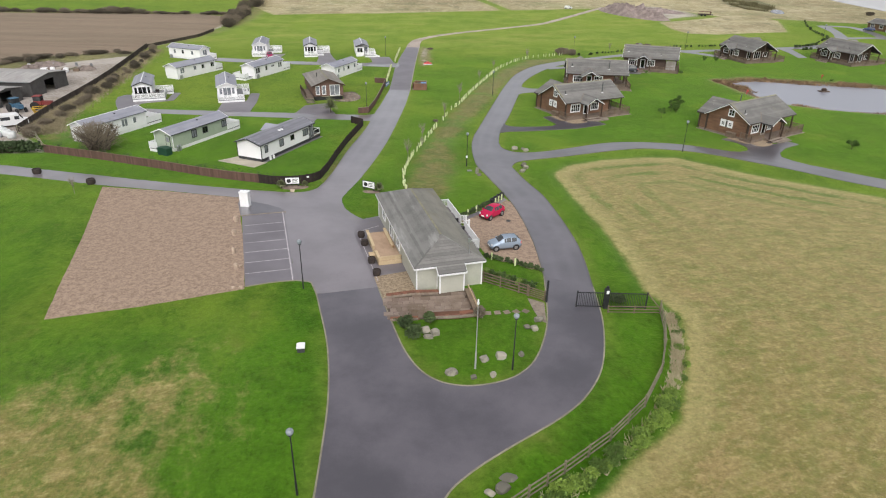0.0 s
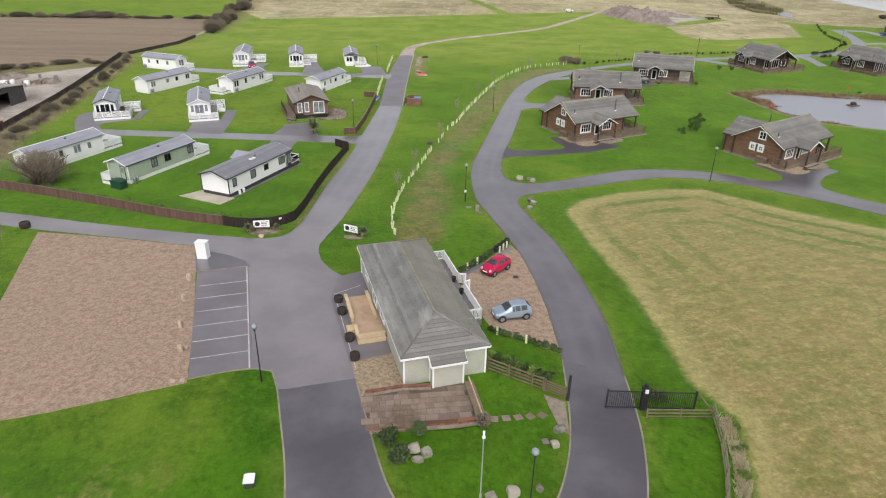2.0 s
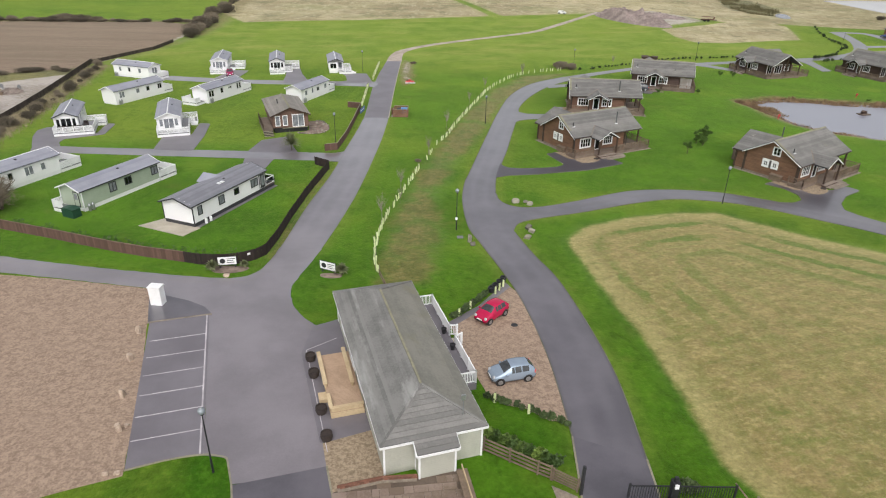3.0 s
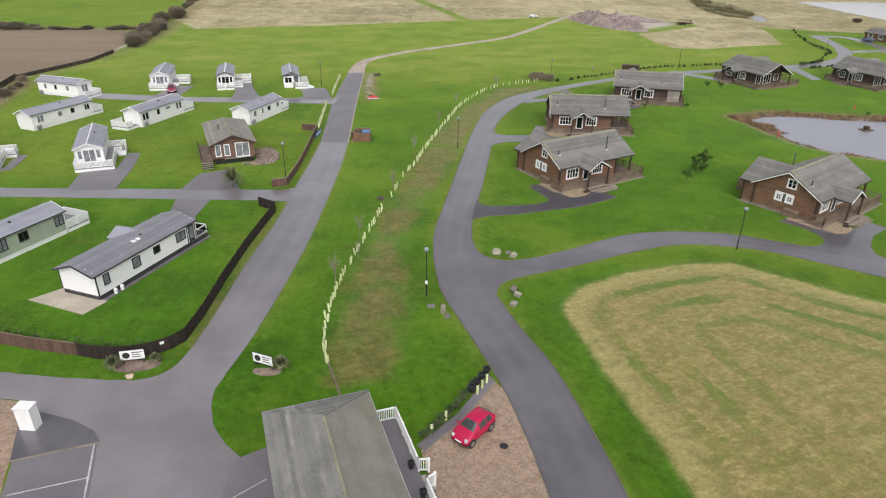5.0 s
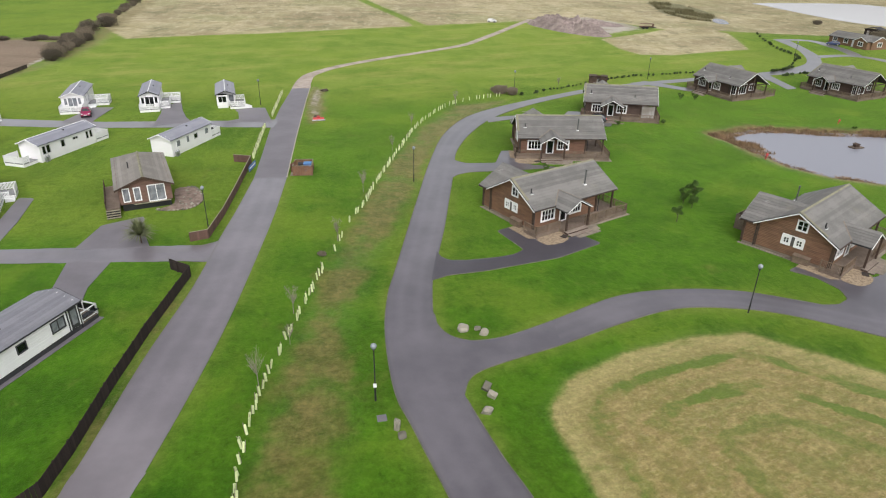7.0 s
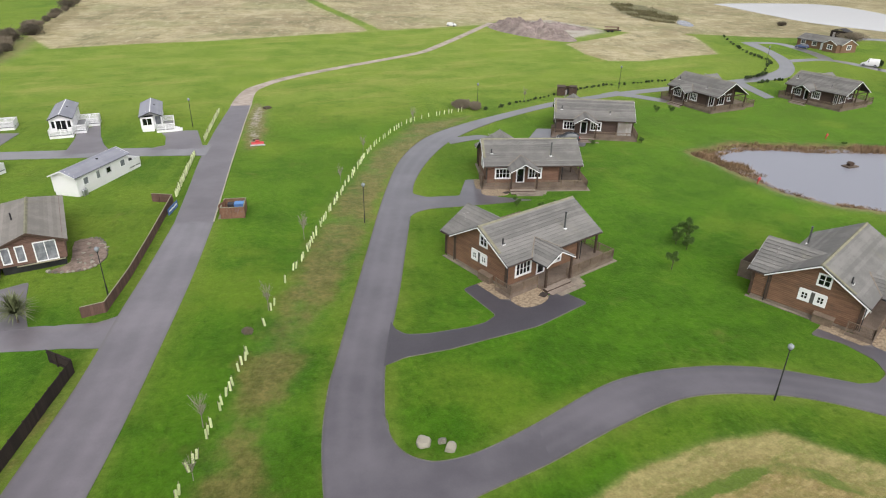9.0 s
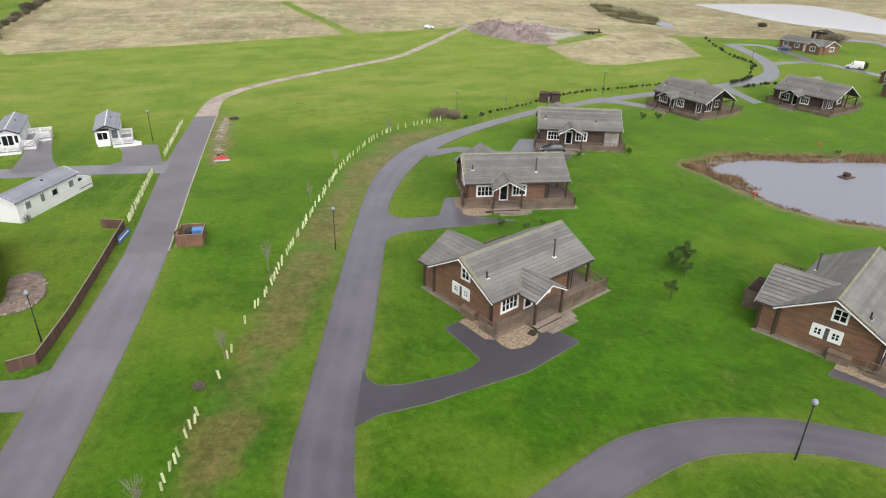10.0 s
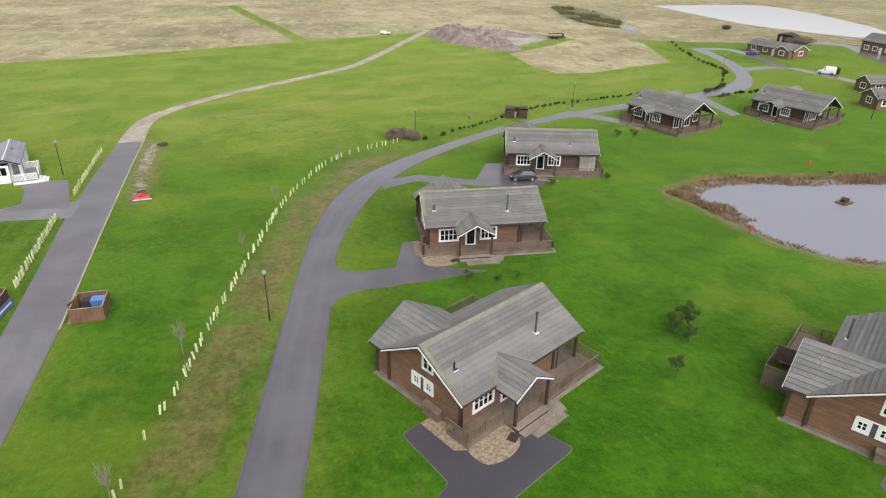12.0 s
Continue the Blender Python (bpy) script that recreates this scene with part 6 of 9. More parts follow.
    for v0, v1, za, zb, dim in windows:
        window(top, (W + 0.01, v0, za), 90, v1 - v0, zb - za, SKIRT if charcoal or wall is SAGE else (GREYFRAME if dim else WHITE), bars=(2 if v1 - v0 > 0.95 else 1, 1), border=0.06, glass=GLASS if dim else GREYGLASS)
    if front == "plain" and not charcoal:
        for y in (0.5, 1.0):
            part("gas_bottle", Mesh().lathe([(0.17, 0), (0.19, 0.08), (0.19, 0.75), (0.1, 0.9), (0.06, 1.0)], 12, pose(W + 0.3, y, 0.0)), STEEL, top, "grey gas bottle")
    part("roof_vent", Mesh().box(W / 2 + 0.5, W / 2 + 0.72, L * 0.55, L * 0.55 + 0.25, hr - 0.3, hr - 0.1), SKIRT, top)
    for x0, x1, y0, y1, lines in decks:
        part("decking", Mesh().box(x0, x1, y0, y1, 0.42, 0.5), DECKWOOD if charcoal else GREYDECK, top, "raised grey deck")
        part("deck_skirt", Mesh().box(x0 + 0.02, x1 - 0.02, y0 + 0.02, y1 - 0.02, -0.1, 0.42), skirt, top)
        for line in lines:
            r = Mesh()
            railing(r, line, 0.5, 0.95, 9.0 if charcoal else 0.15, 0.09, 0.085, 0.11, 1.6)
            part("balustrade", r, WHITE, top, "white balustrade")
            if charcoal:
                for (ax, ay), (bx, by) in zip(line, line[1:]):
                    pane = part("glass_panel", Mesh().bar((ax, ay, 1.0), (bx, by, 1.0), 0.6, 0.02) if ax == bx else Mesh().bar((ax, ay, 1.0), (bx, by, 1.0), 0.02, 0.6), GLASS, top, "clear glass panel")
                    pane.visible_shadow = False
    return top


def end_deck(W, L, depth):
    """A railed deck across the rear end."""
    return (0.0, W, L + 0.07, L + depth, [[(0.05, L + 0.1), (0.05, L + depth - 0.05), (W - 0.05, L + depth - 0.05), (W - 0.05, L + 0.1)]])


def stair(parent, x0, x1, y0, y1, rise=3, along="x"):
    """White steps falling away from a deck."""
    for i in range(rise):
        t0, t1 = i / rise, (i + 1) / rise
        z = 0.5 * (1 - t1) + 0.02
        box = (x0 + (x1 - x0) * t0, x0 + (x1 - x0) * t1, y0, y1) if along == "x" else (x0, x1, y0 + (y1 - y0) * t0, y0 + (y1 - y0) * t1)
        part("step", Mesh().box(min(box[:2]), max(box[:2]), min(box[2:]), max(box[2:]), -0.05, z), WHITE, parent, "white step")


HOMEPOSE = at_ground(-36.1, 90.2, -20)
home = static_caravan(HOMEPOSE, "white static caravan with charcoal skirt and grey roof", 4.4, 13.5, OFFWHITE, SKIRT, [end_deck(4.4, 13.5, 1.9)],
                      ((0.85, 1.45, 1.3, 2.3, False), (4.45, 5.35, 1.25, 2.25, False), (7.3, 8.1, 1.5, 2.2, True), (10.6, 11.9, 1.3, 2.25, False)), dormer=8.2)
for v in (6.0, 6.6):
    part("rooflight", Mesh().box(2.9, 3.4, v, v + 0.4, 3.16, 3.28), WHITE, home)
part("door", Mesh().box(4.37, 4.46, 12.45, 13.3, 0.55, 2.45), SKIRT, home, "charcoal side door")
part("door_glass", Mesh().box(4.465, 4.475, 12.6, 13.15, 0.9, 2.3), GREYGLASS, home)
part("downpipe", Mesh().box(4.4, 4.48, 12.2, 12.28, 0.3, 2.5), SKIRT, home)
sheet("path_strip", [tuple((HOMEPOSE @ Vector((u, v, 0)))[:2]) for u, v in ((4.35, -0.3), (4.85, -0.3), (4.85, 15.5), (4.35, 15.5))], BAY, "narrow concrete strip along the caravan", "path", 0.035)
for y in (1.6, 2.4):
    part("gas_bottle", Mesh().lathe([(0.16, 0), (0.18, 0.5), (0.08, 0.6)], 10, pose(4.68, y, 0.02)), WHITE, home, "white gas bottle")
green = static_caravan(at_ground(-50.45, 93.63, -21), "sage green static caravan with white skirt", 3.7, 12.0, SAGE, WHITE, [end_deck(3.7, 12.0, 3.1), (0.0, 1.7, -1.35, -0.07, [[(0.05, -0.1), (0.05, -1.3), (1.6, -1.3)]])],
                       ((4.0, 4.95, 1.2, 2.35, False), (6.4, 7.4, 1.35, 2.25, True), (10.8, 11.8, 1.3, 2.3, False)))
door = part("door", Mesh().box(2.3, 3.2, -0.07, -0.01, 0.55, 2.45), SKIRT, green, "sage door in a dark frame")
part("door_panel", Mesh().box(2.4, 3.1, -0.09, -0.071, 0.65, 2.35), SAGE, door)
part("pane", Mesh().box(2.5, 3.0, -0.1, -0.091, 1.45, 2.2), GREYGLASS, door)
solid("gas_tank_cover", Mesh().box(0, 1.9, 0, 1.1, 0, 1.0).prism([(-0.05, 1.0), (1.95, 1.0), (1.95, 1.08), (0.95, 1.22), (-0.05, 1.08)], -0.05, 1.15), PLASTIC_GREEN, "dark green storage box beside the green caravan", "storage box", at_ground(-48.9, 90.75, -21))
static_caravan(at_ground(-65.3, 96.0, -20), "white static caravan behind a bare bush", 3.7, 11.6, OFFWHITE, WHITE, [end_deck(3.7, 11.6, 3.4)],
               ((4.1, 4.75, 1.3, 2.2, True), (6.5, 7.7, 1.15, 2.3, False), (8.85, 9.5, 1.25, 2.2, False)), ridge_cap=True)
static_caravan(at_ground(-72.7, 145.35, -22), "white static caravan in the middle row", 3.6, 12.0, OFFWHITE, WHITE, [end_deck(3.6, 12.0, 2.4)],
               ((0.9, 2.1, 1.2, 2.3, False), (4.95, 5.8, 1.35, 2.2, False), (7.55, 8.3, 1.35, 2.2, True), (10.5, 11.5, 1.3, 2.25, True)))
static_caravan(at_ground(-55.8, 148.3, -19), "white static caravan with decks at both ends", 3.6, 11.0, OFFWHITE, WHITE, [end_deck(3.6, 11.0, 2.9), (-0.6, 2.9, -2.6, -0.07, [[(-0.55, -0.1), (-0.55, -2.55), (2.85, -2.55), (2.85, -1.5)]])],
               ((0.45, 1.05, 1.15, 2.3, True), (1.2, 1.85, 1.15, 2.3, True), (4.0, 4.7, 1.3, 2.3, True), (6.4, 7.4, 1.75, 2.1, True), (9.1, 9.6, 1.2, 2.3, True), (9.9, 10.4, 1.2, 2.3, True)), ridge_cap=True)
static_caravan(at_ground(-37.5, 150.6, -19), "white static caravan beside the lane", 3.6, 10.4, OFFWHITE, WHITE, [end_deck(3.6, 10.4, 2.6)],
               ((1.2, 2.1, 1.25, 2.2, False), (3.7, 4.4, 1.25, 2.3, False), (5.7, 6.6, 1.35, 2.1, True), (8.65, 9.6, 1.3, 2.2, False)))
solid("gas_barbecue", Mesh().box(-0.5, 0.5, -0.28, 0.28, 0.0, 0.75).lathe([(0.3, 0.75), (0.3, 0.95), (0.16, 1.05)], 12), BLACK, "black covered barbecue on a caravan deck", "barbecue", at_ground(-37.5, 150.6, -19) @ pose(2.9, 11.7, 0.5))
static_caravan(at_ground(-82.7, 175.0, -109), "white static caravan along the field fence", 3.6, 10.4, OFFWHITE, WHITE, [(-0.1, 3.7, 10.47, 12.6, [[(-0.05, 10.5), (-0.05, 12.55), (3.65, 12.55), (3.65, 10.5)]])],
               ((1.6, 2.3, 1.25, 2.2, False), (4.4, 5.0, 1.3, 2.2, True), (7.4, 8.2, 1.25, 2.2, False)), back="french", ridge_cap=True)
cv = static_caravan(at_ground(-52.96, 125.9, 22), "white static caravan with glazed gable and grey floored deck", 3.7, 10.9, OFFWHITE, WHITE,
                    [(-0.1, 5.05, -2.7, -0.07, [[(-0.05, -0.1), (-0.05, -2.65), (5.0, -2.65), (5.0, -0.1)]]), (3.77, 5.05, -0.06, 5.0, [[(5.0, -0.1), (5.0, 3.4), (5.9, 3.4)]]), (3.77, 6.4, 5.01, 7.4, [[(3.85, 7.35), (6.35, 7.35), (6.35, 5.05)]])],
                    ((1.3, 1.9, 1.1, 2.3, False), (5.4, 6.2, 0.62, 2.4, False), (8.3, 9.1, 1.3, 2.2, False)), front="french", ridge_cap=True)
stair(cv, 5.2, 6.3, 5.0, 3.7, 3, "y")
cv = static_caravan(at_ground(-69.66, 124.27, 23), "grey and white static caravan with dark glazed front", 3.5, 9.9, OFFWHITE, WHITE,
                    [(-0.1, 5.95, -2.2, -0.07, [[(-0.05, -0.1), (-0.05, -2.15), (5.9, -2.15), (5.9, -0.1)]]), (3.57, 5.95, -0.06, 5.2, [[(5.9, -0.1), (5.9, 3.2)], [(3.65, 5.15), (7.3, 5.15), (7.3, 3.25), (5.95, 3.25)]]), (5.96, 7.35, 3.2, 5.2, [])],
                    ((0.7, 1.6, 0.62, 2.4, True), (3.2, 3.9, 1.3, 2.2, True), (6.4, 7.2, 1.3, 2.2, False)), front="french", dark=True, ridge_cap=True)
for x0, x1, y0, y1 in ((0.35, 2.0, -1.25, -0.5), (2.5, 4.6, -1.3, -0.55), (4.0, 4.7, 0.6, 2.4)):
    solid("deck_sofa", Mesh().box(x0, x1, y0, y1, 0.0, 0.42).box(x0, x1, y1 - 0.18, y1, 0.42, 0.8), BARREL, "dark rattan sofa on a caravan deck", "sofa", at_ground(-69.66, 124.27, 23) @ pose(0, 0, 0.5), "deck sofas")
cv = static_caravan(at_ground(-63.3, 178.3, 14), "white static caravan in the back row with a maroon car", 3.8, 10.8, OFFWHITE, WHITE,
                    [(-0.1, 3.9, -3.0, -0.07, [[(-0.05, -0.1), (-0.05, -2.95), (3.85, -2.95), (3.85, -0.3)]]), (3.87, 7.6, 3.2, 6.6, [[(3.95, 6.55), (7.55, 6.55), (7.55, 3.25), (5.4, 3.25)]])],
                    ((2.0, 2.7, 1.2, 2.2, False), (4.4, 5.4, 0.62, 2.4, False)), front="french", ridge_cap=True)
stair(cv, 3.9, 5.3, 3.2, 1.2, 3, "y")
cv = static_caravan(at_ground(-49.15, 179.3, 15), "white static caravan in the back row with open deck", 3.4, 11.2, OFFWHITE, WHITE,
                    [(-0.1, 3.5, -2.5, -0.07, [[(-0.05, -0.1), (-0.05, -2.45), (3.45, -2.45), (3.45, -0.3)]]), (3.47, 5.3, -0.3, 4.0, [[(3.5, -0.25), (5.25, -0.25), (5.25, 4.0)]]), (3.47, 7.1, 4.01, 7.4, [[(3.55, 7.35), (7.05, 7.35), (7.05, 4.05), (5.3, 4.05)]])],
                    ((1.0, 1.7, 1.2, 2.2, False), (5.0, 6.0, 0.62, 2.4, False)), front="french", dark=True, ridge_cap=True)
cv = static_caravan(at_ground(-34.8, 180.2, 14), "grey and white static caravan at the end of the row", 3.4, 10.3, OFFWHITE, WHITE,
                    [(2.3, 5.3, -1.3, 1.1, [[(2.35, -0.1), (2.35, -1.25), (5.25, -1.25)]]), (3.5, 5.3, 1.11, 4.6, [[(5.25, 1.2), (5.25, 4.55), (3.55, 4.55)]])],
                    ((2.2, 3.0, 0.62, 2.4, True), (5.6, 6.3, 1.3, 2.2, False)), front="porch", dark=True, ridge_cap=True)
stair(cv, 5.3, 6.5, -1.25, 1.1, 3, "x")
sheet("patio_slab", [(-38.7, 88.7), (-32.4, 86.2), (-31.3, 88.6), (-36.6, 91.0)], CONCRETE, "pale concrete slab at the caravan's end", "slab", 0.06)


BED = [(-29.6, 128.2), (-27.6, 127.9), (-25.7, 128.6), (-24.9, 131.0), (-26.0, 134.2), (-27.6, 136.0), (-29.6, 135.2), (-28.2, 130.2)]


def brown_lodge():
    top = thing("park_lodge", "brown boarded park lodge with grey-brown hipped roof", "lodge", at_ground(-33.7, 127.6, 22.6))
    W, L, z0, he, hr = 6.0, 13.0, 0.9, 3.1, 4.3
    walls = Mesh()
    holes = [(0.5, 1.15, 1.3, 2.9), (1.75, 2.4, 1.3, 2.9), (3.35, 5.2, 1.0, 3.0)]
    strips(walls, (0, 0), (W, 0), z0, lambda s: he + (hr - he) * (1 - abs(s - W / 2) / (W / 2)) - 0.06, holes)
    strips(walls, (W, 0), (W, L), z0, lambda s: he)
    strips(walls, (W, L), (0, L), z0, lambda s: he)
    strips(walls, (0, L), (0, 0), z0, lambda s: he)
    part("wall", walls, PARKWOOD, top)
    # Black block stands in for the shaded void under the raised floor.
    part("plinth", Mesh().box(0.2, W - 0.2, 0.2, L - 0.2, -0.1, z0), BLACK, top)
    k = (hr - he) / 3.0
    slopes = [((-0.4, -0.5, he - 0.4 * k), (-0.4, L + 0.4, he - 0.4 * k), (W / 2, L - 2.5, hr), (W / 2, -0.5, hr)), ((W + 0.4, -0.5, he - 0.4 * k), (W + 0.4, L + 0.4, he - 0.4 * k), (W / 2, L - 2.5, hr), (W / 2, -0.5, hr)),
              ((W + 0.4, L + 0.4, he - 0.4 * k), (-0.4, L + 0.4, he - 0.4 * k), (W / 2, L - 2.5, hr), (W / 2, L - 2.5, hr))]
    roof = roof_base(slopes, SKIRT, top)
    for q in slopes:
        courses(roof, *q, 9, PARKROOF, lap=0.04)
    part("flue", Mesh().tube((1.6, 5.5, 3.6), (1.6, 5.5, 4.6), 0.08), BLACK, top)
    part("ridge", Mesh().prism([(W / 2 - 0.17, hr + 0.02), (W / 2, hr + 0.16), (W / 2 + 0.17, hr + 0.02)], -0.5, L - 2.4), MOSS, top, "olive-grey ridge tiles")
    part("sill_beam", Mesh().bar((1.5, -0.16, z0 - 0.06), (W - 0.2, -0.16, z0 - 0.06), 0.12, 0.1), POSTWOOD, top, "pale beam under the front wall")
    for x in (-0.4, W + 0.4):
        part("bargeboard", Mesh().bar((x, -0.53, he - 0.4 * k), (W / 2, -0.53, hr), 0.06, 0.2), DARKLOG, top)
    for s0, s1, za, zb in holes:
        window(top, (s0, -0.02, za), 0, s1 - s0, zb - za, bars=(2 if s1 - s0 > 1 else 1, 1), border=0.1, glass=GREYGLASS)
    part("side_deck", Mesh().box(-1.7, -0.1, -0.6, 8, 0.75, 0.85).box(-1.65, -0.15, -0.55, 7.9, -0.05, 0.74), DECKWOOD, top)
    r = Mesh()
    railing(r, [(-1.65, -0.5), (-1.65, 7.9)], 0.85)
    part("railing", r, DARKLOG, top)
    for i in range(4):
        part("step", Mesh().box(-1.75, -0.15, -0.62 - 0.34 * (4 - i), -0.36 - 0.34 * (4 - i), 0.18 * (i + 1) - 0.06, 0.18 * (i + 1)), POSTWOOD, top, "pale timber tread")
        part("riser", Mesh().box(-1.68, -0.22, -0.4 - 0.34 * (4 - i), -0.36 - 0.34 * (4 - i), -0.05, 0.18 * (i + 1) - 0.065), BLACK, top)
    bed = sheet("flower_bed", curve_through(BED, 3, True), BEDEARTH, "raised stony bed beside the brown lodge", "flower bed", 0.1)
    return top


brown_lodge()


# ---- vehicles ----
def car(at, label, body, length=3.8, width=1.65, height=1.5, van=False):
    """A hatchback or small van whose nose looks along -y."""
    top = thing("van" if van else "car", label, "van" if van else "car", at)
    h, w = height, width / 2
    # stations along the car: place, half width, belt height, roof-edge half width, roof-edge height, crown height
    if van:
        table = [(0.0, 0.8, 0.5, 0.7, 0.52, 0.54), (0.05, 0.93, 0.72, 0.8, 0.76, 0.78), (0.18, 0.98, 0.9, 0.84, 0.98, 1.02), (0.24, 1.0, 0.98, 0.85, 1.06, 1.1), (0.38, 1.0, 1.05, 0.84, h - 0.12, h - 0.05), (0.43, 1.0, 1.05, 0.86, h - 0.06, h),
                 (0.62, 1.0, 1.05, 0.87, h - 0.06, h), (0.94, 1.0, 1.05, 0.86, h - 0.07, h - 0.01), (0.985, 0.98, 1.05, 0.84, h - 0.25, h - 0.22), (1.0, 0.92, 0.7, 0.8, 0.72, 0.73)]
    else:
        table = [(0.0, 0.72, 0.5, 0.6, 0.53, 0.55), (0.03, 0.88, 0.66, 0.72, 0.7, 0.73), (0.1, 0.96, 0.78, 0.78, 0.84, 0.88), (0.19, 0.99, 0.86, 0.8, 0.93, 0.98), (0.25, 1.0, 0.9, 0.8, 0.98, 1.04), (0.43, 1.0, 0.93, 0.7, h - 0.1, h - 0.03), (0.5, 1.0, 0.94, 0.7, h - 0.06, h),
                 (0.66, 1.0, 0.96, 0.69, h - 0.05, h), (0.84, 0.99, 0.99, 0.67, h - 0.1, h - 0.05), (0.95, 0.95, 1.02, 0.66, 1.12, 1.16), (0.985, 0.91, 0.95, 0.7, 0.98, 1.0), (1.0, 0.84, 0.6, 0.64, 0.62, 0.63)]
    shell, rows = Mesh(), 13
    for f, wide, belt, re, rz, cz in table:
        y, x = f * length, wide * w
        low = 0.24 if 0.03 < f < 0.97 else 0.34
        half = [(x * 0.9, low), (x * 0.985, low + 0.14), (x, 0.55 if belt > 0.6 else belt - 0.06), (x * 0.97, belt), (re * w * min(1, wide + 0.05), rz), (re * w * 0.7, cz - 0.01), (0.0, cz)]
        shell.v += [(-px_, y, pz) for px_, pz in half] + [(px_, y, pz) for px_, pz in half[-2::-1]]
    n = len(table)
    glass = {"windscreen": [], "side_window": [], "rear_window": []}
    screen = 3 if van else 4
    for k in range(n - 1):
        for r in range(rows - 1):
            quad = (k * rows + r, k * rows + r + 1, (k + 1) * rows + r + 1, (k + 1) * rows + r)
            shell.f.append(quad)
            if k == screen and 4 <= r <= 7:
                glass["windscreen"].append(quad)
            elif r in (3, 8) and (screen < k < (5 if van else 8)):
                glass["side_window"].append((quad,))
            elif not van and k == 8 and 4 <= r <= 7:
                glass["rear_window"].append(quad)
    shell.f += [tuple(range(rows)), tuple(range(n * rows - 1, (n - 1) * rows - 1, -1))]
    shell.f += [(k * rows, (k + 1) * rows, (k + 2) * rows - 1, (k + 1) * rows - 1) for k in range(n - 1)]
    part("body", shell, body, top, smooth=True)

    def pane(name, quads, shrink):
        """A glass plate lying just proud of the body over the given faces."""
        ids = sorted({i for q in quads for i in q})
        pts = [Vector(shell.v[i]) for i in ids]
        mid_ = sum(pts, Vector()) / len(pts)
        nrm = Vector()
        for q in quads:
            a, b, c, d = (Vector(shell.v[i]) for i in q)
            nrm += (c - a).cross(d - b)
        nrm.normalize()
        if nrm.dot(mid_ - Vector((0, length * 0.55, 0.6))) < 0:
            nrm = -nrm
        m, at_ = Mesh(), {i: j for j, i in enumerate(ids)}
        outer = [mid_ + (p - mid_) * shrink + nrm * 0.012 for p in pts]
        m.v = [tuple(p) for p in outer] + [tuple(p - nrm * 0.03) for p in outer]
        m.f = [tuple(at_[i] for i in q) for q in quads] + [tuple(len(ids) + at_[i] for i in q[::-1]) for q in quads]
        part(name, m, CARGLASS, top)
    pane("windscreen", glass["windscreen"], 0.92)
    if glass["rear_window"]:
        pane("rear_window", glass["rear_window"], 0.86)
    for (q,) in glass["side_window"]:
        pane("side_window", [q], 0.88)
    for s in (-1, 1):
        part("headlight", Mesh().lathe([(0.02, -0.03), (0.12, 0.0), (0.14, 0.05), (0.1, 0.09)], 12, pose(s * w * 0.7, 0.09 * length * (0.5 if van else 0.55), 0.7, 60)), LAMPGLASS, top, smooth=True)
        part("tail_light", Mesh().box(min(s * w * 0.78, s * w * 0.93), max(s * w * 0.78, s * w * 0.93), length * 0.955, length * 0.985, 0.72, 1.0), RED_PLASTIC, top)
        part("mirror", Mesh().lathe([(0.03, 0), (0.09, 0.03), (0.1, 0.1), (0.04, 0.16)], 8, pose(s * (w + 0.08), length * 0.31, 0.88)), body, top, smooth=True)
        for y in (0.175 * length, 0.815 * length):
            part("wheel_arch", Mesh().tube((s * (w - 0.25), y, 0.31), (s * (w + 0.004), y, 0.31), 0.37, n=18), BLACK, top)
            tyre = part("wheel", Mesh().tube((s * (w - 0.18), y, 0.3), (s * (w + 0.015), y, 0.3), 0.3, n=18), RUBBER, top)
            part("rim", Mesh().lathe([(0.06, 0.02), (0.2, 0.0), (0.21, -0.02)], 14, pose(s * (w + 0.02), y, 0.3, 0, s * 90, 0)), STEEL, tyre)
    part("grille", Mesh().box(-w * 0.5, w * 0.5, -0.02, 0.06, 0.36, 0.47), BLACK, top)
    part("number_plate", Mesh().box(-0.26, 0.26, -0.035, 0.0, 0.5, 0.6), WHITE, top)
    return top


car(at_ground(0.9, 69.9, -40, 0.02), "bright red small hatchback parked on brown gravel", RED_PAINT, 3.35, 1.58, 1.45)
car(at_ground(1.6, 61.9, -73, 0.02), "pale blue hatchback parked on brown gravel", BLUE_PAINT, 3.5, 1.6, 1.48)
car(at_ground(36.2, 169.6, -100, 0.04), "dark grey estate car parked before a log lodge", DARK_PAINT, 3.9, 1.75, 1.5)
car(at_ground(-56.9, 172.9, 20, 0.03), "maroon hatchback parked by a white caravan", MAROON_PAINT, 3.9, 1.7, 1.45)
car(at_ground(146.0, 236.0, -140, 0.03), "white van on the far park road", VAN_PAINT, 4.6, 1.9, 2.1, True)
car(at_ground(146.6, 267.4, -120, 0.03), "dark blue car beside a distant lodge", NAVY_PAINT, 4.2, 1.75, 1.45)


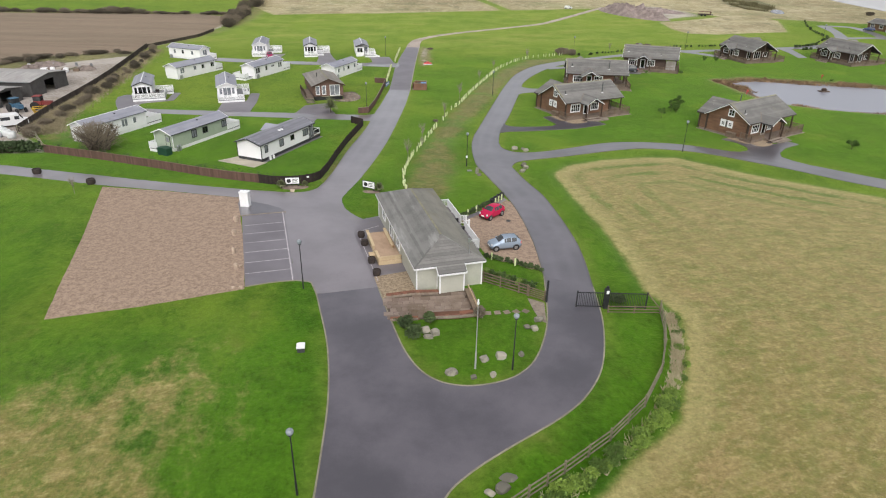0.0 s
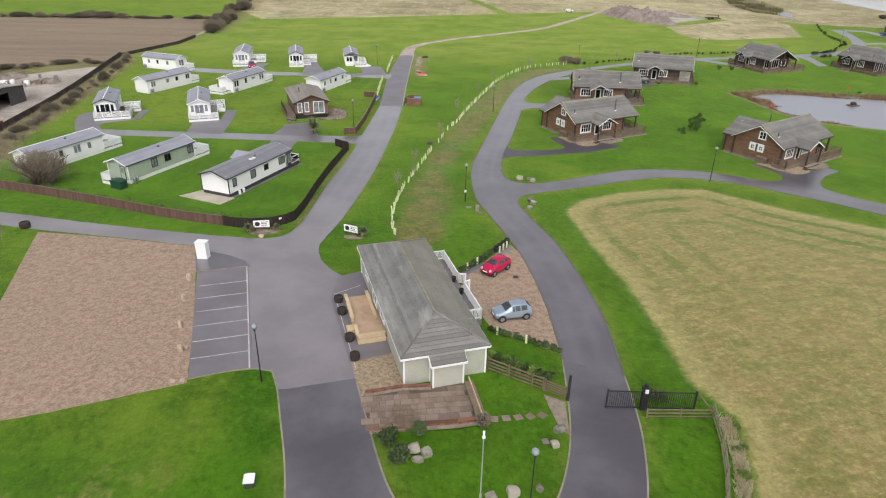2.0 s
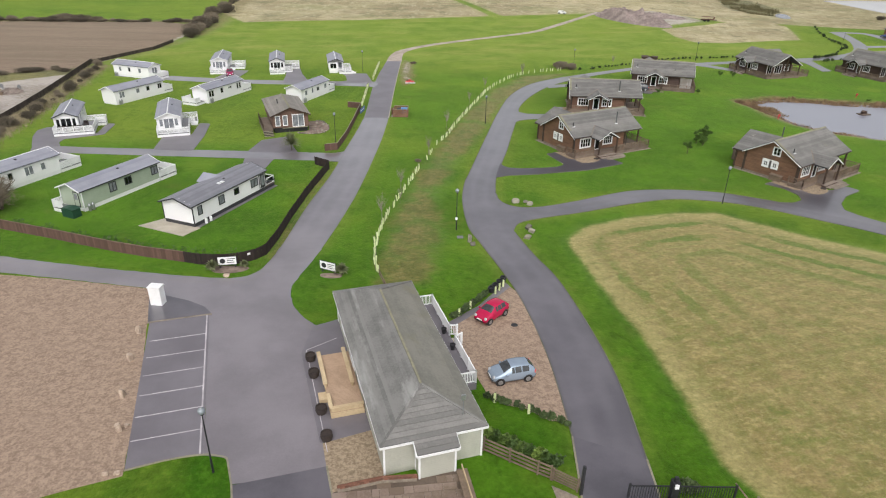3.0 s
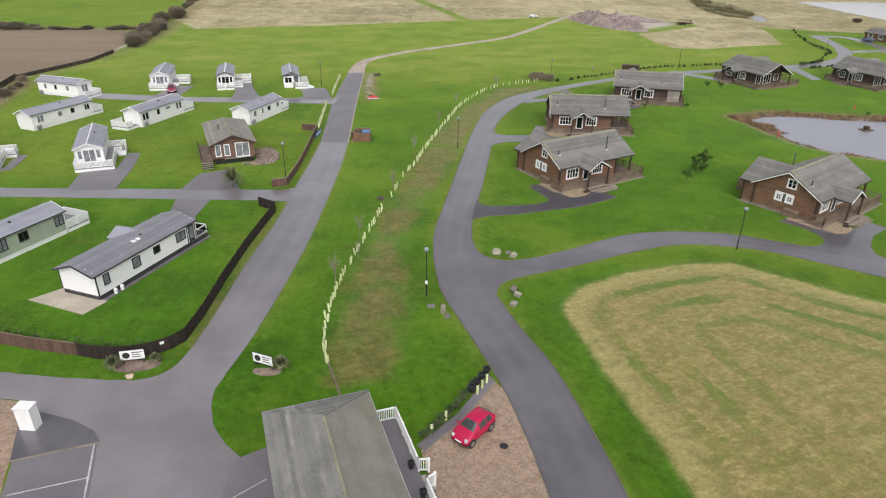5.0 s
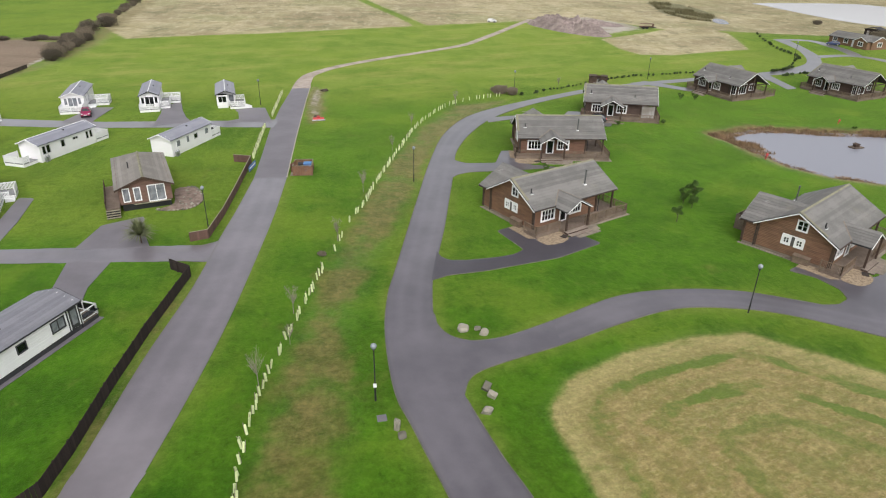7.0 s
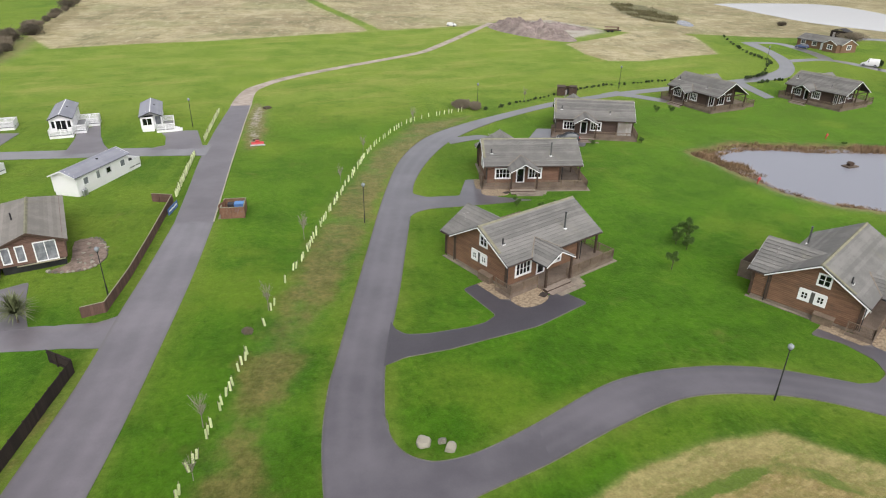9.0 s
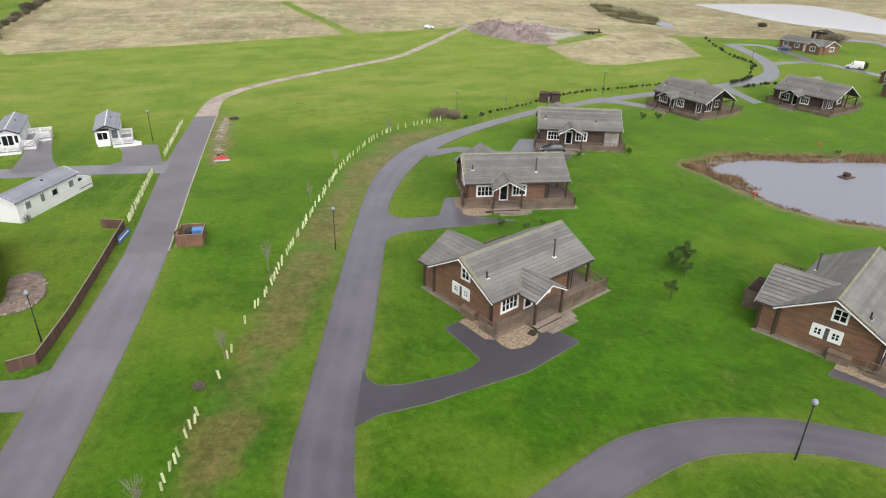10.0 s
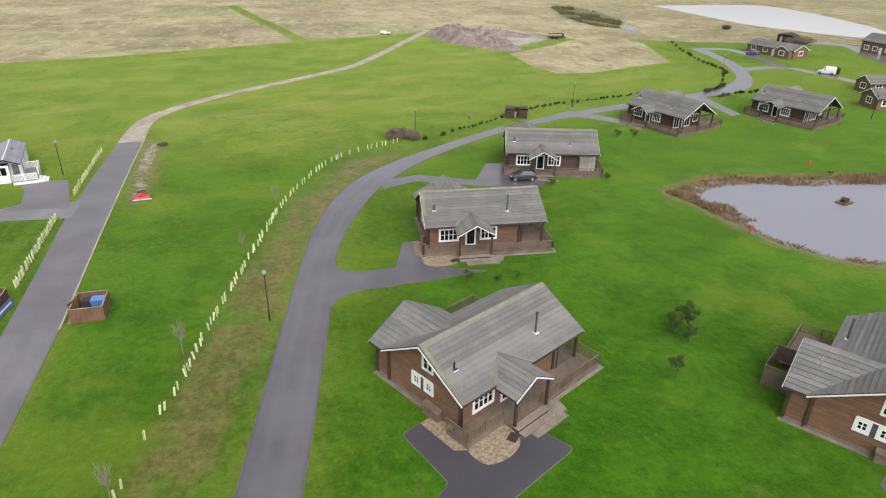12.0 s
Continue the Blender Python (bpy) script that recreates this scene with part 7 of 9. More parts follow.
# ---- lamps and posts ----
def street_lamp(at, label, height=5.0):
    top = thing("street_lamp", label, "street lamp", at, "street lamps")
    part("pole", Mesh().tube((0, 0, -0.1), (0, 0, 1.1), 0.075, 0.07, 10).tube((0, 0, 1.1), (0, 0, height - 0.35), 0.05, 0.04, 10), BLACK, top)
    part("collar", Mesh().lathe([(0.08, height - 0.4), (0.12, height - 0.34), (0.1, height - 0.28)], 12), BLACK, top)
    part("globe", Mesh().lathe([(0.1, height - 0.3), (0.2, height - 0.18), (0.23, height - 0.05), (0.2, height + 0.07), (0.1, height + 0.14)], 14), GLOBE, top, "pale round lamp globe", True)
    part("cap", Mesh().lathe([(0.07, height + 0.13), (0.06, height + 0.17), (0.02, height + 0.2)], 14), STEEL, top)
    return top


lamp = street_lamp(at_ground(-16.0, 51.5), "black street lamp with round globe on the lawn edge")
for x, y, label in ((-10.0, 27.1, "black street lamp with round globe by the entrance drive"), (3.4, 40.5, "black street lamp with round globe on the island"),
                    (-1.6, 90.4, "black street lamp with a small white notice"), (33.0, 101.2, "black street lamp beside the curved side road"),
                    (-22.1, 122.8, "black street lamp beside the brown lodge"), (2.65, 137.6, "black street lamp beside the tree guards"),
                    (26.5, 192.9, "black street lamp by a brown thicket"), (63.3, 210, "black street lamp beside the shrub row"), (119.7, 190.5, "black street lamp by the far road"),
                    (-27.0, 183.0, "black street lamp at the end of the back row"), (118, 238, "black street lamp at the bend")):
    tagged(copy_thing(lamp, at_ground(x, y)), label)
part("notice", Mesh().box(-0.13, 0.13, -0.09, -0.07, 1.3, 1.65), WHITE, [o for o in scene.collection.objects if o.get("label") == "black street lamp with a small white notice"][0])
cctv = thing("camera_mast", "tall white security camera mast on the island", "mast", at_ground(0.5, 40.4))
part("pole", Mesh().tube((0, 0, -0.1), (0, 0, 1.6), 0.075, 0.07, 12).tube((0, 0, 1.6), (0, 0, 6.1), 0.04, 0.035, 12), SHED, cctv)
part("housing", Mesh().box(-0.06, 0.06, -0.28, 0.12, 6.1, 6.24).lathe([(0.06, 5.95), (0.1, 6.0), (0.1, 6.1)], 12, pose(0.0, -0.18, 0)), WHITE, cctv)


# ---- fences and gate ----
def board_fence(line, height, material, label, name="board_fence", board=0.18, cap=None):
    """Upright boards between posts, each board a piece of its own."""
    top = thing(name, label, "fence", pose(0, 0, 0), kind="structure")
    shared = Mesh().box(0.004, board - 0.004, -0.012, 0.012, 0.0, height).data("board", material)
    post = Mesh().box(-0.06, 0.06, 0.015, 0.13, -0.1, height - 0.03).data("post", material)
    for (ax, ay), (bx, by) in zip(line, line[1:]):
        ln = math.hypot(bx - ax, by - ay)
        turn = math.degrees(math.atan2(by - ay, bx - ax))
        n = max(1, round(ln / board))
        for i in range(n):
            t = i / n
            x, y = ax + (bx - ax) * t, ay + (by - ay) * t
            part("board", shared, material, top, at=pose(x, y, gz(y) + random.uniform(0.0, 0.03), 0, 0, turn + random.uniform(-1.5, 1.5)))
        for i in range(int(ln / 1.8) + 1):
            t = min(1, i * 1.8 / ln)
            x, y = ax + (bx - ax) * t, ay + (by - ay) * t
            part("post", post, material, top, at=pose(x, y, gz(y), 0, 0, turn))
        rail = Mesh()
        for z in (0.3, height - 0.25):
            rail.bar((ax, ay, gz(ay) + z), (bx, by, gz(by) + z), 0.05, 0.05)
        if cap:
            part("cap", Mesh().bar((ax, ay, gz(ay) + height + 0.05), (bx, by, gz(by) + height + 0.05), 0.1, 0.035), cap, top, "pale weathered capping rail")
        part("rail", rail, material, top, at=pose(-math.sin(radians(turn)) * 0.04, math.cos(radians(turn)) * 0.04, 0))
    return top


def rail_fence(line, rails, height, material, label, gap=2.2, post=0.1, name="rail_fence", flat=0.09):
    top = thing(name, label, "fence", pose(0, 0, 0), kind="structure")
    for (ax, ay), (bx, by) in zip(line, line[1:]):
        ln = math.hypot(bx - ax, by - ay)
        n = max(1, round(ln / gap))
        for i in range(n + 1):
            t = i / n
            x, y = ax + (bx - ax) * t, ay + (by - ay) * t
            part("post", Mesh().box(-post / 2, post / 2, -post / 2, post / 2, -0.2, height + random.uniform(0.02, 0.08)), material, top, at=pose(x, y, gz(y), random.uniform(-2, 2), random.uniform(-2, 2), math.degrees(math.atan2(by - ay, bx - ax))))
        for k in range(rails):
            z = height * (0.92 - 0.78 * k / max(1, rails - 1))
            part("rail", Mesh().bar((ax, ay, gz(ay) + z), (bx, by, gz(by) + z), flat, 0.035), material, top)
    return top


board_fence([(-29.6, 79.95), (-28.0, 79.55), (-26.4, 79.45), (-24.9, 79.65), (-23.6, 80.2), (-22.4, 81.1), (-21.7, 82.3), (-21.5, 86), (-21.6, 92), (-21.4, 100), (-20.7, 110.6), (-23.2, 112.2)], 1.25, BLACKWOOD, "dark stained board fence round the corner lawn", board=0.26)
board_fence([(-66.3, 89.9), (-55.2, 87.1), (-46, 84.4), (-38.2, 81.9), (-34.0, 80.8), (-29.6, 79.95)], 1.2, FENCEWOOD, "red-brown board fence with pale cap along the side road", board=0.26, cap=RAILWOOD)
board_fence([(-23.0, 118.8), (-21.2, 119.6), (-21.0, 126), (-21.2, 134), (-21.7, 146.4), (-24.4, 147)], 1.1, FENCEWOOD, "brown board fence with pale cap beside the lane", board=0.26, cap=POSTWOOD)
board_fence([(-77.0, 99.4), (-79.2, 109), (-81.0, 117.5), (-82.8, 128), (-84.6, 137), (-86.9, 147), (-91.3, 164), (-97.0, 185.5)], 1.3, TALLFENCE, "tall dark board fence along the farm yard", board=0.5)
rail_fence([(-66.6, 90.4), (-71.5, 96.0), (-77.0, 99.4)], 3, 1.3, POSTWOOD, "grey post and rail fence by the farm yard")
board_fence([(-97.0, 185.5), (-91, 208), (-91.5, 222)], 0.9, TALLFENCE, "low dark board fence at the field's edge", board=0.6)
rail_fence([(1.0, 54.4), (4.4, 52.5), (5.2, 52.1)], 4, 1.15, RAILWOOD, "brown four-rail timber fence beside the reception", flat=0.13)
rail_fence([(5.3, 52.05), (6.7, 51.2)], 5, 1.05, RAILWOOD, "brown timber wicket gate by the road", gap=1.6, name="wicket_gate", flat=0.12)
solid("gate_post", Mesh().box(-0.09, 0.09, -0.09, 0.09, -0.1, 2.3), BLACK, "tall dark gate post by the road", "post", at_ground(6.9, 51.0))
rail_fence([(17.1, 50.4), (16.7, 47.2), (16.0, 44.2), (15.0, 41.1), (12.8, 36.9), (9.7, 33.2), (6.3, 30), (3.9, 27.9), (1.0, 25.3)], 3, 1.05, OLDRAIL, "weathered three-rail fence along the meadow", gap=2.0)
rail_fence([(12.3, 49.6), (17.0, 49.9)], 3, 0.75, RAILWOOD, "low brown rail fence behind the gate")
gate = thing("sliding_gate", "black steel sliding gate standing open by the road", "gate", at_ground(12.2, 50.5, 2))
for x0, x1 in ((-2.6, -0.25), (0.25, 3.6)):
    frame_ = Mesh().box(x0, x1, -0.03, 0.03, 0.08, 0.16).box(x0, x1, -0.03, 0.03, 1.5, 1.58)
    part("gate_frame", frame_, BLACK, gate)
    n = int((x1 - x0) / 0.15)
    for i in range(n + 1):
        x = x0 + (x1 - x0) * i / n
        part("bar", Mesh().box(x - 0.02, x + 0.02, -0.02, 0.02, 0.16, 1.5), BLACK, gate)
for x in (-2.65, 3.65):
    part("gate_post", Mesh().box(x - 0.06, x + 0.06, -0.06, 0.06, -0.1, 1.7), BLACK, gate)
part("motor_box", Mesh().box(-0.22, 0.22, -0.22, 0.22, -0.1, 1.95).box(-0.1, 0.1, -0.1, 0.1, 1.95, 2.25), BLACK, gate)
part("beacon", Mesh().box(-0.12, 0.12, -0.3, -0.22, 1.6, 1.9), WHITE, gate)
part("brace", Mesh().bar((3.7, 0.3, 1.55), (5.0, -0.3, 0.1), 0.07), RAILWOOD, gate)


# ---- signs, boxes and bins ----
def sign_board(x, y, turn, label):
    top = thing("sign_board", label, "sign", at_ground(x, y, turn), "park signs")
    for s in (-0.75, 0.75):
        part("post", Mesh().box(s - 0.06, s + 0.06, 0.03, 0.13, -0.1, 1.25), SKIRT, top)
    part("panel", Mesh().box(-0.95, 0.95, 0, 0.03, 0.35, 1.3), SKIRT, top, "dark sign backing")
    part("face", Mesh().box(-0.9, 0.9, -0.02, -0.003, 0.4, 1.25), WHITE, top, "white sign face")
    part("emblem", Mesh().lathe([(0.28, 0), (0.28, 0.012)], 18, pose(-0.45, -0.024, 0.82, 90)), BLACK, top, "dark round emblem")
    for i, w in enumerate((0.8, 0.6, 0.7)):
        part("text_bar", Mesh().box(0.0, w, -0.034, -0.024, 1.0 - 0.2 * i, 1.07 - 0.2 * i), SKIRT, top)


solid("notice", Mesh().box(-0.17, 0.17, -0.035, -0.015, 0.75, 1.0), WHITE, "small white notice on the dark fence", "notice", at_ground(-23.0, 80.65, 37))
sign_board(-24.7, 79.0, 12, "white sign board with dark emblem before a dark fence")
sign_board(-14.3, 78.6, -22, "white sign board with dark emblem on the lawn")
solid("utility_cabinet", Mesh().box(-0.55, 0.55, -0.4, 0.4, -0.05, 1.85).box(-0.6, 0.6, -0.45, 0.45, 1.85, 1.93).box(-0.02, 0.02, -0.42, -0.4, 0.1, 1.8), WHITE, "tall white utility cabinet at the parking bays", "cabinet", at_ground(-28.5, 71.5, -4))
meter = thing("meter_box", "dark grey meter box with a white lid on the lawn", "box", at_ground(-13.6, 41.6, 12))
part("case", Mesh().box(-0.28, 0.28, -0.3, 0.3, -0.05, 0.42).box(-0.24, 0.24, -0.33, -0.3, 0.04, 0.36), SKIRT, meter)
part("lid", Mesh().prism([(-0.34, 0.42), (0.34, 0.42), (0.34, 0.5), (0.0, 0.55), (-0.34, 0.5)], -0.36, 0.4), WHITE, meter, "white lid")
store = thing("bin_enclosure", "brown timber bin enclosure with pale caps beside the lane", "bin store", at_ground(-14.6, 140.4, 2))
for ax, ay, bx, by in ((0, 0, 2.72, 0), (2.72, 0, 2.64, 3.04), (2.64, 3.04, 0.1, 3.04), (0.1, 3.04, 0.05, 2.5), (0, 0, 0.02, 0.9)):
    n = max(2, round(math.hypot(bx - ax, by - ay) / 0.16))
    side = pose(ax, ay, 0, 0, 0, math.degrees(math.atan2(by - ay, bx - ax)))
    for i in range(n):
        part("board", Mesh().box(i * 0.16 + 0.006, i * 0.16 + 0.152, -0.015, 0.015, 0.03, 1.42 + 0.015 * (i % 3)), STOREWOOD, store, at=side)
    part("cap", Mesh().box(-0.04, n * 0.16 + 0.04, -0.06, 0.06, 1.46, 1.5), POSTWOOD, store, "pale weathered capping", at=side)
for x, y in ((0, 0), (2.72, 0), (2.64, 3.04), (0.1, 3.04), (0.02, 0.9), (0.05, 2.5)):
    part("post", Mesh().box(x - 0.05, x + 0.05, y - 0.05, y + 0.05, -0.1, 1.46), STOREWOOD, store)
gate = part("gate", Mesh().box(0, 1.3, -0.02, 0.02, 0.08, 1.35), STOREWOOD, store, at=pose(0.05, 2.5, 0, 0, 0, -112))
part("gate_rail", Mesh().box(0.0, 1.3, -0.05, -0.02, 0.25, 0.37).box(0.0, 1.3, -0.05, -0.02, 1.05, 1.17), STOREWOOD, gate)
solid("concrete_pad", Mesh().box(-0.45, 2.66, 0.03, 3.0, -0.05, 0.055), DULLCON, "concrete pad under the bin enclosure", "pad", at_ground(-14.6, 140.4, 2), kind="structure")


def wheeled_bin(at, label, w, d, h, body, top_colour):
    top = thing("wheeled_bin", label, "bin", at, "wheeled bins")
    part("body", Mesh().prism([(-w * 0.42, 0.12), (w * 0.42, 0.12), (w * 0.5, h), (-w * 0.5, h)], -d / 2, d / 2), body, top)
    part("lid", Mesh().prism([(-w * 0.54, h), (w * 0.54, h), (w * 0.5, h + 0.09), (-w * 0.5, h + 0.09)], -d * 0.54, d * 0.54), top_colour, top)
    for s in (-1, 1):
        part("wheel", Mesh().tube((s * w * 0.4 - 0.04, d * 0.35, 0.1), (s * w * 0.4 + 0.04, d * 0.35, 0.1), 0.1, n=12), RUBBER, top)


wheeled_bin(at_ground(-12.75, 142.5, 2, 0.055), "blue bin with pale blue lid inside the timber enclosure", 1.1, 0.9, 1.15, SIGN_BLUE, BLUE_BIN)
wheeled_bin(at_ground(-13.8, 142.7, 4, 0.055), "dark grey bin inside the timber enclosure", 0.7, 0.8, 1.0, SKIRT, SKIRT)
banner = thing("banner", "blue printed banner leaning on the fence", "banner", at_ground(-20.9, 143.2, 84))
part("sheet", Mesh().box(-1.6, 1.6, -0.02, 0.02, 0.15, 1.0), SIGN_BLUE, banner)
part("stripe", Mesh().box(-1.3, 1.3, -0.035, -0.022, 0.5, 0.7), WHITE, banner)
shelter = thing("bin_enclosure", "dark brown slatted bin enclosure beside the loop road", "bin store", at_ground(46.4, 203.4, -16))
for x0, x1, y0, y1 in ((0, 4.2, 2.4, 2.48), (0, 0.08, 0.08, 2.4), (4.12, 4.2, 0.08, 2.4), (0, 1.7, 0, 0.08), (2.6, 4.2, 0, 0.08)):
    for i in range(8):
        part("slat", Mesh().box(x0, x1, y0, y1, 0.06 + i * 0.21, 0.25 + i * 0.21), DARKLOG, shelter)
for x, y in ((0.04, 0.04), (4.16, 0.04), (0.04, 2.44), (4.16, 2.44), (1.7, 0.04), (2.6, 0.04)):
    part("post", Mesh().box(x - 0.06, x + 0.06, y - 0.06, y + 0.06, -0.1, 1.85), DARKLOG, shelter)
part("roof_board", Mesh().box(-0.1, 1.75, -0.1, 2.6, 1.86, 1.92).box(2.6, 4.3, 0.4, 2.6, 1.86, 1.92), UMBER, shelter, "dark boarded cover")
for x, y, paint_ in ((1.85, 0.9, SHED), (2.15, 1.5, SKIRT)):
    solid("wheelie_bin", Mesh().prism([(-0.24, 0.05), (0.24, 0.05), (0.3, 1.0), (-0.3, 1.0)], -0.3, 0.3).box(-0.33, 0.33, -0.34, 0.34, 1.0, 1.08), paint_, "wheeled bin inside the slatted enclosure", "bin", at_ground(46.4, 203.4, -16) @ pose(x, y, 0), "road bins")

# white parking lines
DOWN = Vector((-23.3 + 17.2, 70.0 - 52.7)).normalized()
SIDE = Vector((-DOWN.y, DOWN.x))
lines = thing("bay_lines", "thin white painted bay lines on tarmac", "road marking", pose(0, 0, 0), kind="structure")
for i in range(6):
    p = Vector((-17.4, 52.9)) + DOWN * (2.55 + i * 2.46)
    q = p + SIDE * 4.45
    sheet("line", band([tuple(p), tuple(q)], 0.08), LINE, "", "", 0.056, parent=lines)
sheet("line", band([(-17.4, 52.9), (-23.4, 69.9)], 0.11), LINE, "", "", 0.058, parent=lines)
sheet("line", band([(-13.3, 65.0), (-11.2, 66.9)], 0.06), LINE, "", "", 0.058, parent=lines)
sheet("line", band([(-13.3, 65.0), (-9.2, 53.6)], 0.06), LINE, "", "", 0.056, parent=lines)

# ---- planting ----
def leaves(count, size, rx, ry, rz, seed, base=0.0, hollow=0.35, long=1.6, upright=0.0):
    """Many small leaves in an uneven rounded volume standing on the ground."""
    rng = np.random.RandomState(seed)
    m = Mesh()
    lumps = rng.normal(size=(7, 3))
    lumps /= np.linalg.norm(lumps, axis=1)[:, None]
    amp = rng.uniform(-0.25, 0.45, 7)
    for _ in range(count):
        d = rng.normal(size=3)
        d /= np.linalg.norm(d)
        out = 0.8 + sum(a * max(0.0, float(d @ l)) ** 4 for a, l in zip(amp, lumps))
        p_ = Vector(d) * 2.3 + Vector((seed * 1.7, seed * 0.9, 0))
        out *= 1 + 0.32 * noise.noise(p_) + 0.2 * noise.noise(p_ * 2.6)
        r = out * (hollow + (1 - hollow) * rng.uniform() ** 0.6) * (rng.uniform(1.0, 1.3) if rng.uniform() < 0.12 else 1.0)
        c = np.array((d[0] * rx * r, d[1] * ry * r, base + rz * (1 + d[2] * r)))
        if c[2] < 0.02:
            c[2] = rng.uniform(0.02, 0.3 * rz)
        s = size * rng.uniform(0.6, 1.4)
        a = rng.normal(size=3)
        a[2] += upright * 4
        a /= np.linalg.norm(a)
        b = np.cross(a, rng.normal(size=3))
        b /= np.linalg.norm(b) + 1e-9
        n = len(m.v)
        m.v += [tuple(c - a * s * long / 2), tuple(c + b * s / 2), tuple(c + a * s * long / 2), tuple(c - b * s / 2)]
        m.f.append((n, n + 1, n + 2, n + 3))
    return m


def stems(count, rx, ry, height, seed, r=0.04):
    rng = np.random.RandomState(seed)
    m = Mesh()
    for _ in range(count):
        x, y = rng.uniform(-0.3, 0.3) * rx, rng.uniform(-0.3, 0.3) * ry
        tip = (x + rng.uniform(-0.8, 0.8) * rx, y + rng.uniform(-0.8, 0.8) * ry, height * rng.uniform(0.6, 1.0))
        mid = Vector((x, y, 0)).lerp(Vector(tip), 0.5) + Vector((rng.uniform(-0.1, 0.1), rng.uniform(-0.1, 0.1), 0.1 * height))
        m.tube((x, y, -0.05), mid, r, r * 0.7, 5, False).tube(mid, tip, r * 0.7, r * 0.2, 5, False)
    return m


def shrub(name, label, category, at, material, size, rx, ry, rz, count, seed, group="", stem=10, upright=0.0, base=0.0, hollow=0.35, long=1.6):
    top = thing(name, label, category, at, group)
    part("stem", stems(stem, rx, ry, rz * 1.6, seed, 0.03 * max(rx, 0.5)), BARK, top)
    part("crown", leaves(count, size, rx, ry, rz, seed + 1, base, hollow, long, upright), material, top)
    return top


# bare hedgerow bushes by the ploughed field
rng = random.Random(4)
hedge = [shrub("hedgerow_bush", "bare brown winter hedgerow bush at the field edge", "bush", at_ground(-92, 238), TWIG, 0.075, 3.0, 2.7, 2.0, 4200, 10, "hedgerow bushes", 26, long=10, hollow=0.25, upright=0.1),
         shrub("hedgerow_bush", "dark bare hedgerow bush at the field edge", "bush", at_ground(-90, 232), TWIG, 0.07, 2.7, 2.3, 1.6, 3800, 20, "hedgerow bushes", 24, long=10, hollow=0.25, upright=0.1)]
HEDGE = [(-96.5, 250), (-98, 256), (-97, 262), (-101, 268), (-100, 274), (-103, 280), (-102, 287), (-105, 294), (-104, 301), (-107, 309), (-109, 318), (-110, 327), (-113, 337), (-114, 348), (-117, 360), (-120, 373), (-123, 388), (-127, 405), (-131, 425)]
for i, (x, y) in enumerate(HEDGE):
    s = rng.uniform(0.6, 1.2)
    copy_thing(hedge[i % 2], at_ground(x + rng.uniform(-1.5, 1.5), y, rng.uniform(0, 360)) @ Matrix.Diagonal((s, s, s * rng.uniform(0.7, 1.1), 1)))
for i in range(70):
    x = -107 - i * 2.4 + rng.uniform(-0.8, 0.8)
    if i in (4, 5, 31, 50):
        continue
    s = rng.uniform(0.45, 1.0) if i > 9 else rng.uniform(0.4, 0.7)
    copy_thing(hedge[i % 2], at_ground(x, 268.5 - i * 0.21 + rng.uniform(-1, 1), rng.uniform(0, 360)) @ Matrix.Diagonal((s * 1.35, s, s * rng.uniform(0.4, 0.75), 1)))
for i in range(9):
    s = rng.uniform(0.4, 0.7)
    copy_thing(hedge[i % 2], at_ground(-92.6 + rng.uniform(-1, 1) - i * 0.5, 243 + i * 3 + rng.uniform(-1.5, 1.5), rng.uniform(0, 360)) @ Matrix.Diagonal((s, s, s, 1)))
shrub("bare_bush", "large bare brown bush behind the board fence", "bush", at_ground(-58.6, 91.8), TWIG, 0.035, 4.2, 3.2, 2.4, 8000, 30, stem=110, long=18, hollow=0.3, upright=0.12)
shrub("evergreen_hedge", "dark green clipped hedge beside the side road", "hedge", at_ground(-71.5, 89.4, 10), LEAF, 0.28, 7.0, 1.6, 0.9, 2600, 31, stem=16, hollow=0.5)
thicket = shrub("thicket", "low reddish-brown bare thicket at the end of the tree guards", "bush", at_ground(23.4, 193.6, 25), TWIG, 0.1, 2.6, 1.4, 0.95, 2600, 32, stem=18, long=4.5)
copy_thing(thicket, at_ground(-8.0, 114.9, 40) @ Matrix.Diagonal((0.22, 0.4, 0.22, 1)))
copy_thing(thicket, at_ground(25.8, 192.0, 120) @ Matrix.Diagonal((0.6, 0.9, 0.95, 1)))

# shrubs on the entrance island
for x, y, r, z, k in ((-4.7, 44.1, 0.8, 0.75, 40), (-5.6, 45.8, 0.65, 0.5, 42), (-3.6, 46.7, 0.6, 0.55, 44), (0.75, 47.9, 0.55, 0.55, 46)):
    shrub("evergreen_shrub", "dark rounded evergreen shrub at the patio wall" if k != 40 else "tall dark evergreen shrub on the island", "shrub", at_ground(x, y), LEAF if k != 46 else TWIG, 0.13, r, r, z, 900, k, "island shrubs")
shrub("evergreen_shrub", "low dark shrub behind the sliding gate", "shrub", at_ground(13.6, 51.6), LEAF, 0.13, 0.9, 0.5, 0.45, 900, 48, "island shrubs")
hedge_row = thing("laurel_hedge", "yellow-green young hedge beside the rail fence", "hedge", pose(0, 0, 0))
for i in range(9):
    x, y = 1.4 + i * 0.52, 55.6 - i * 0.3
    part("plant", leaves(300, 0.16, 0.5, 0.42, 0.5, 60 + i, hollow=0.3), LAUREL, hedge_row, at=at_ground(x, y))
kerb_plant = shrub("kerb_shrub", "small dark shrub along the gravel edge", "shrub", at_ground(1.4, 59.9), LEAF, 0.1, 0.3, 0.3, 0.28, 260, 80, "gravel edge shrubs", 5)
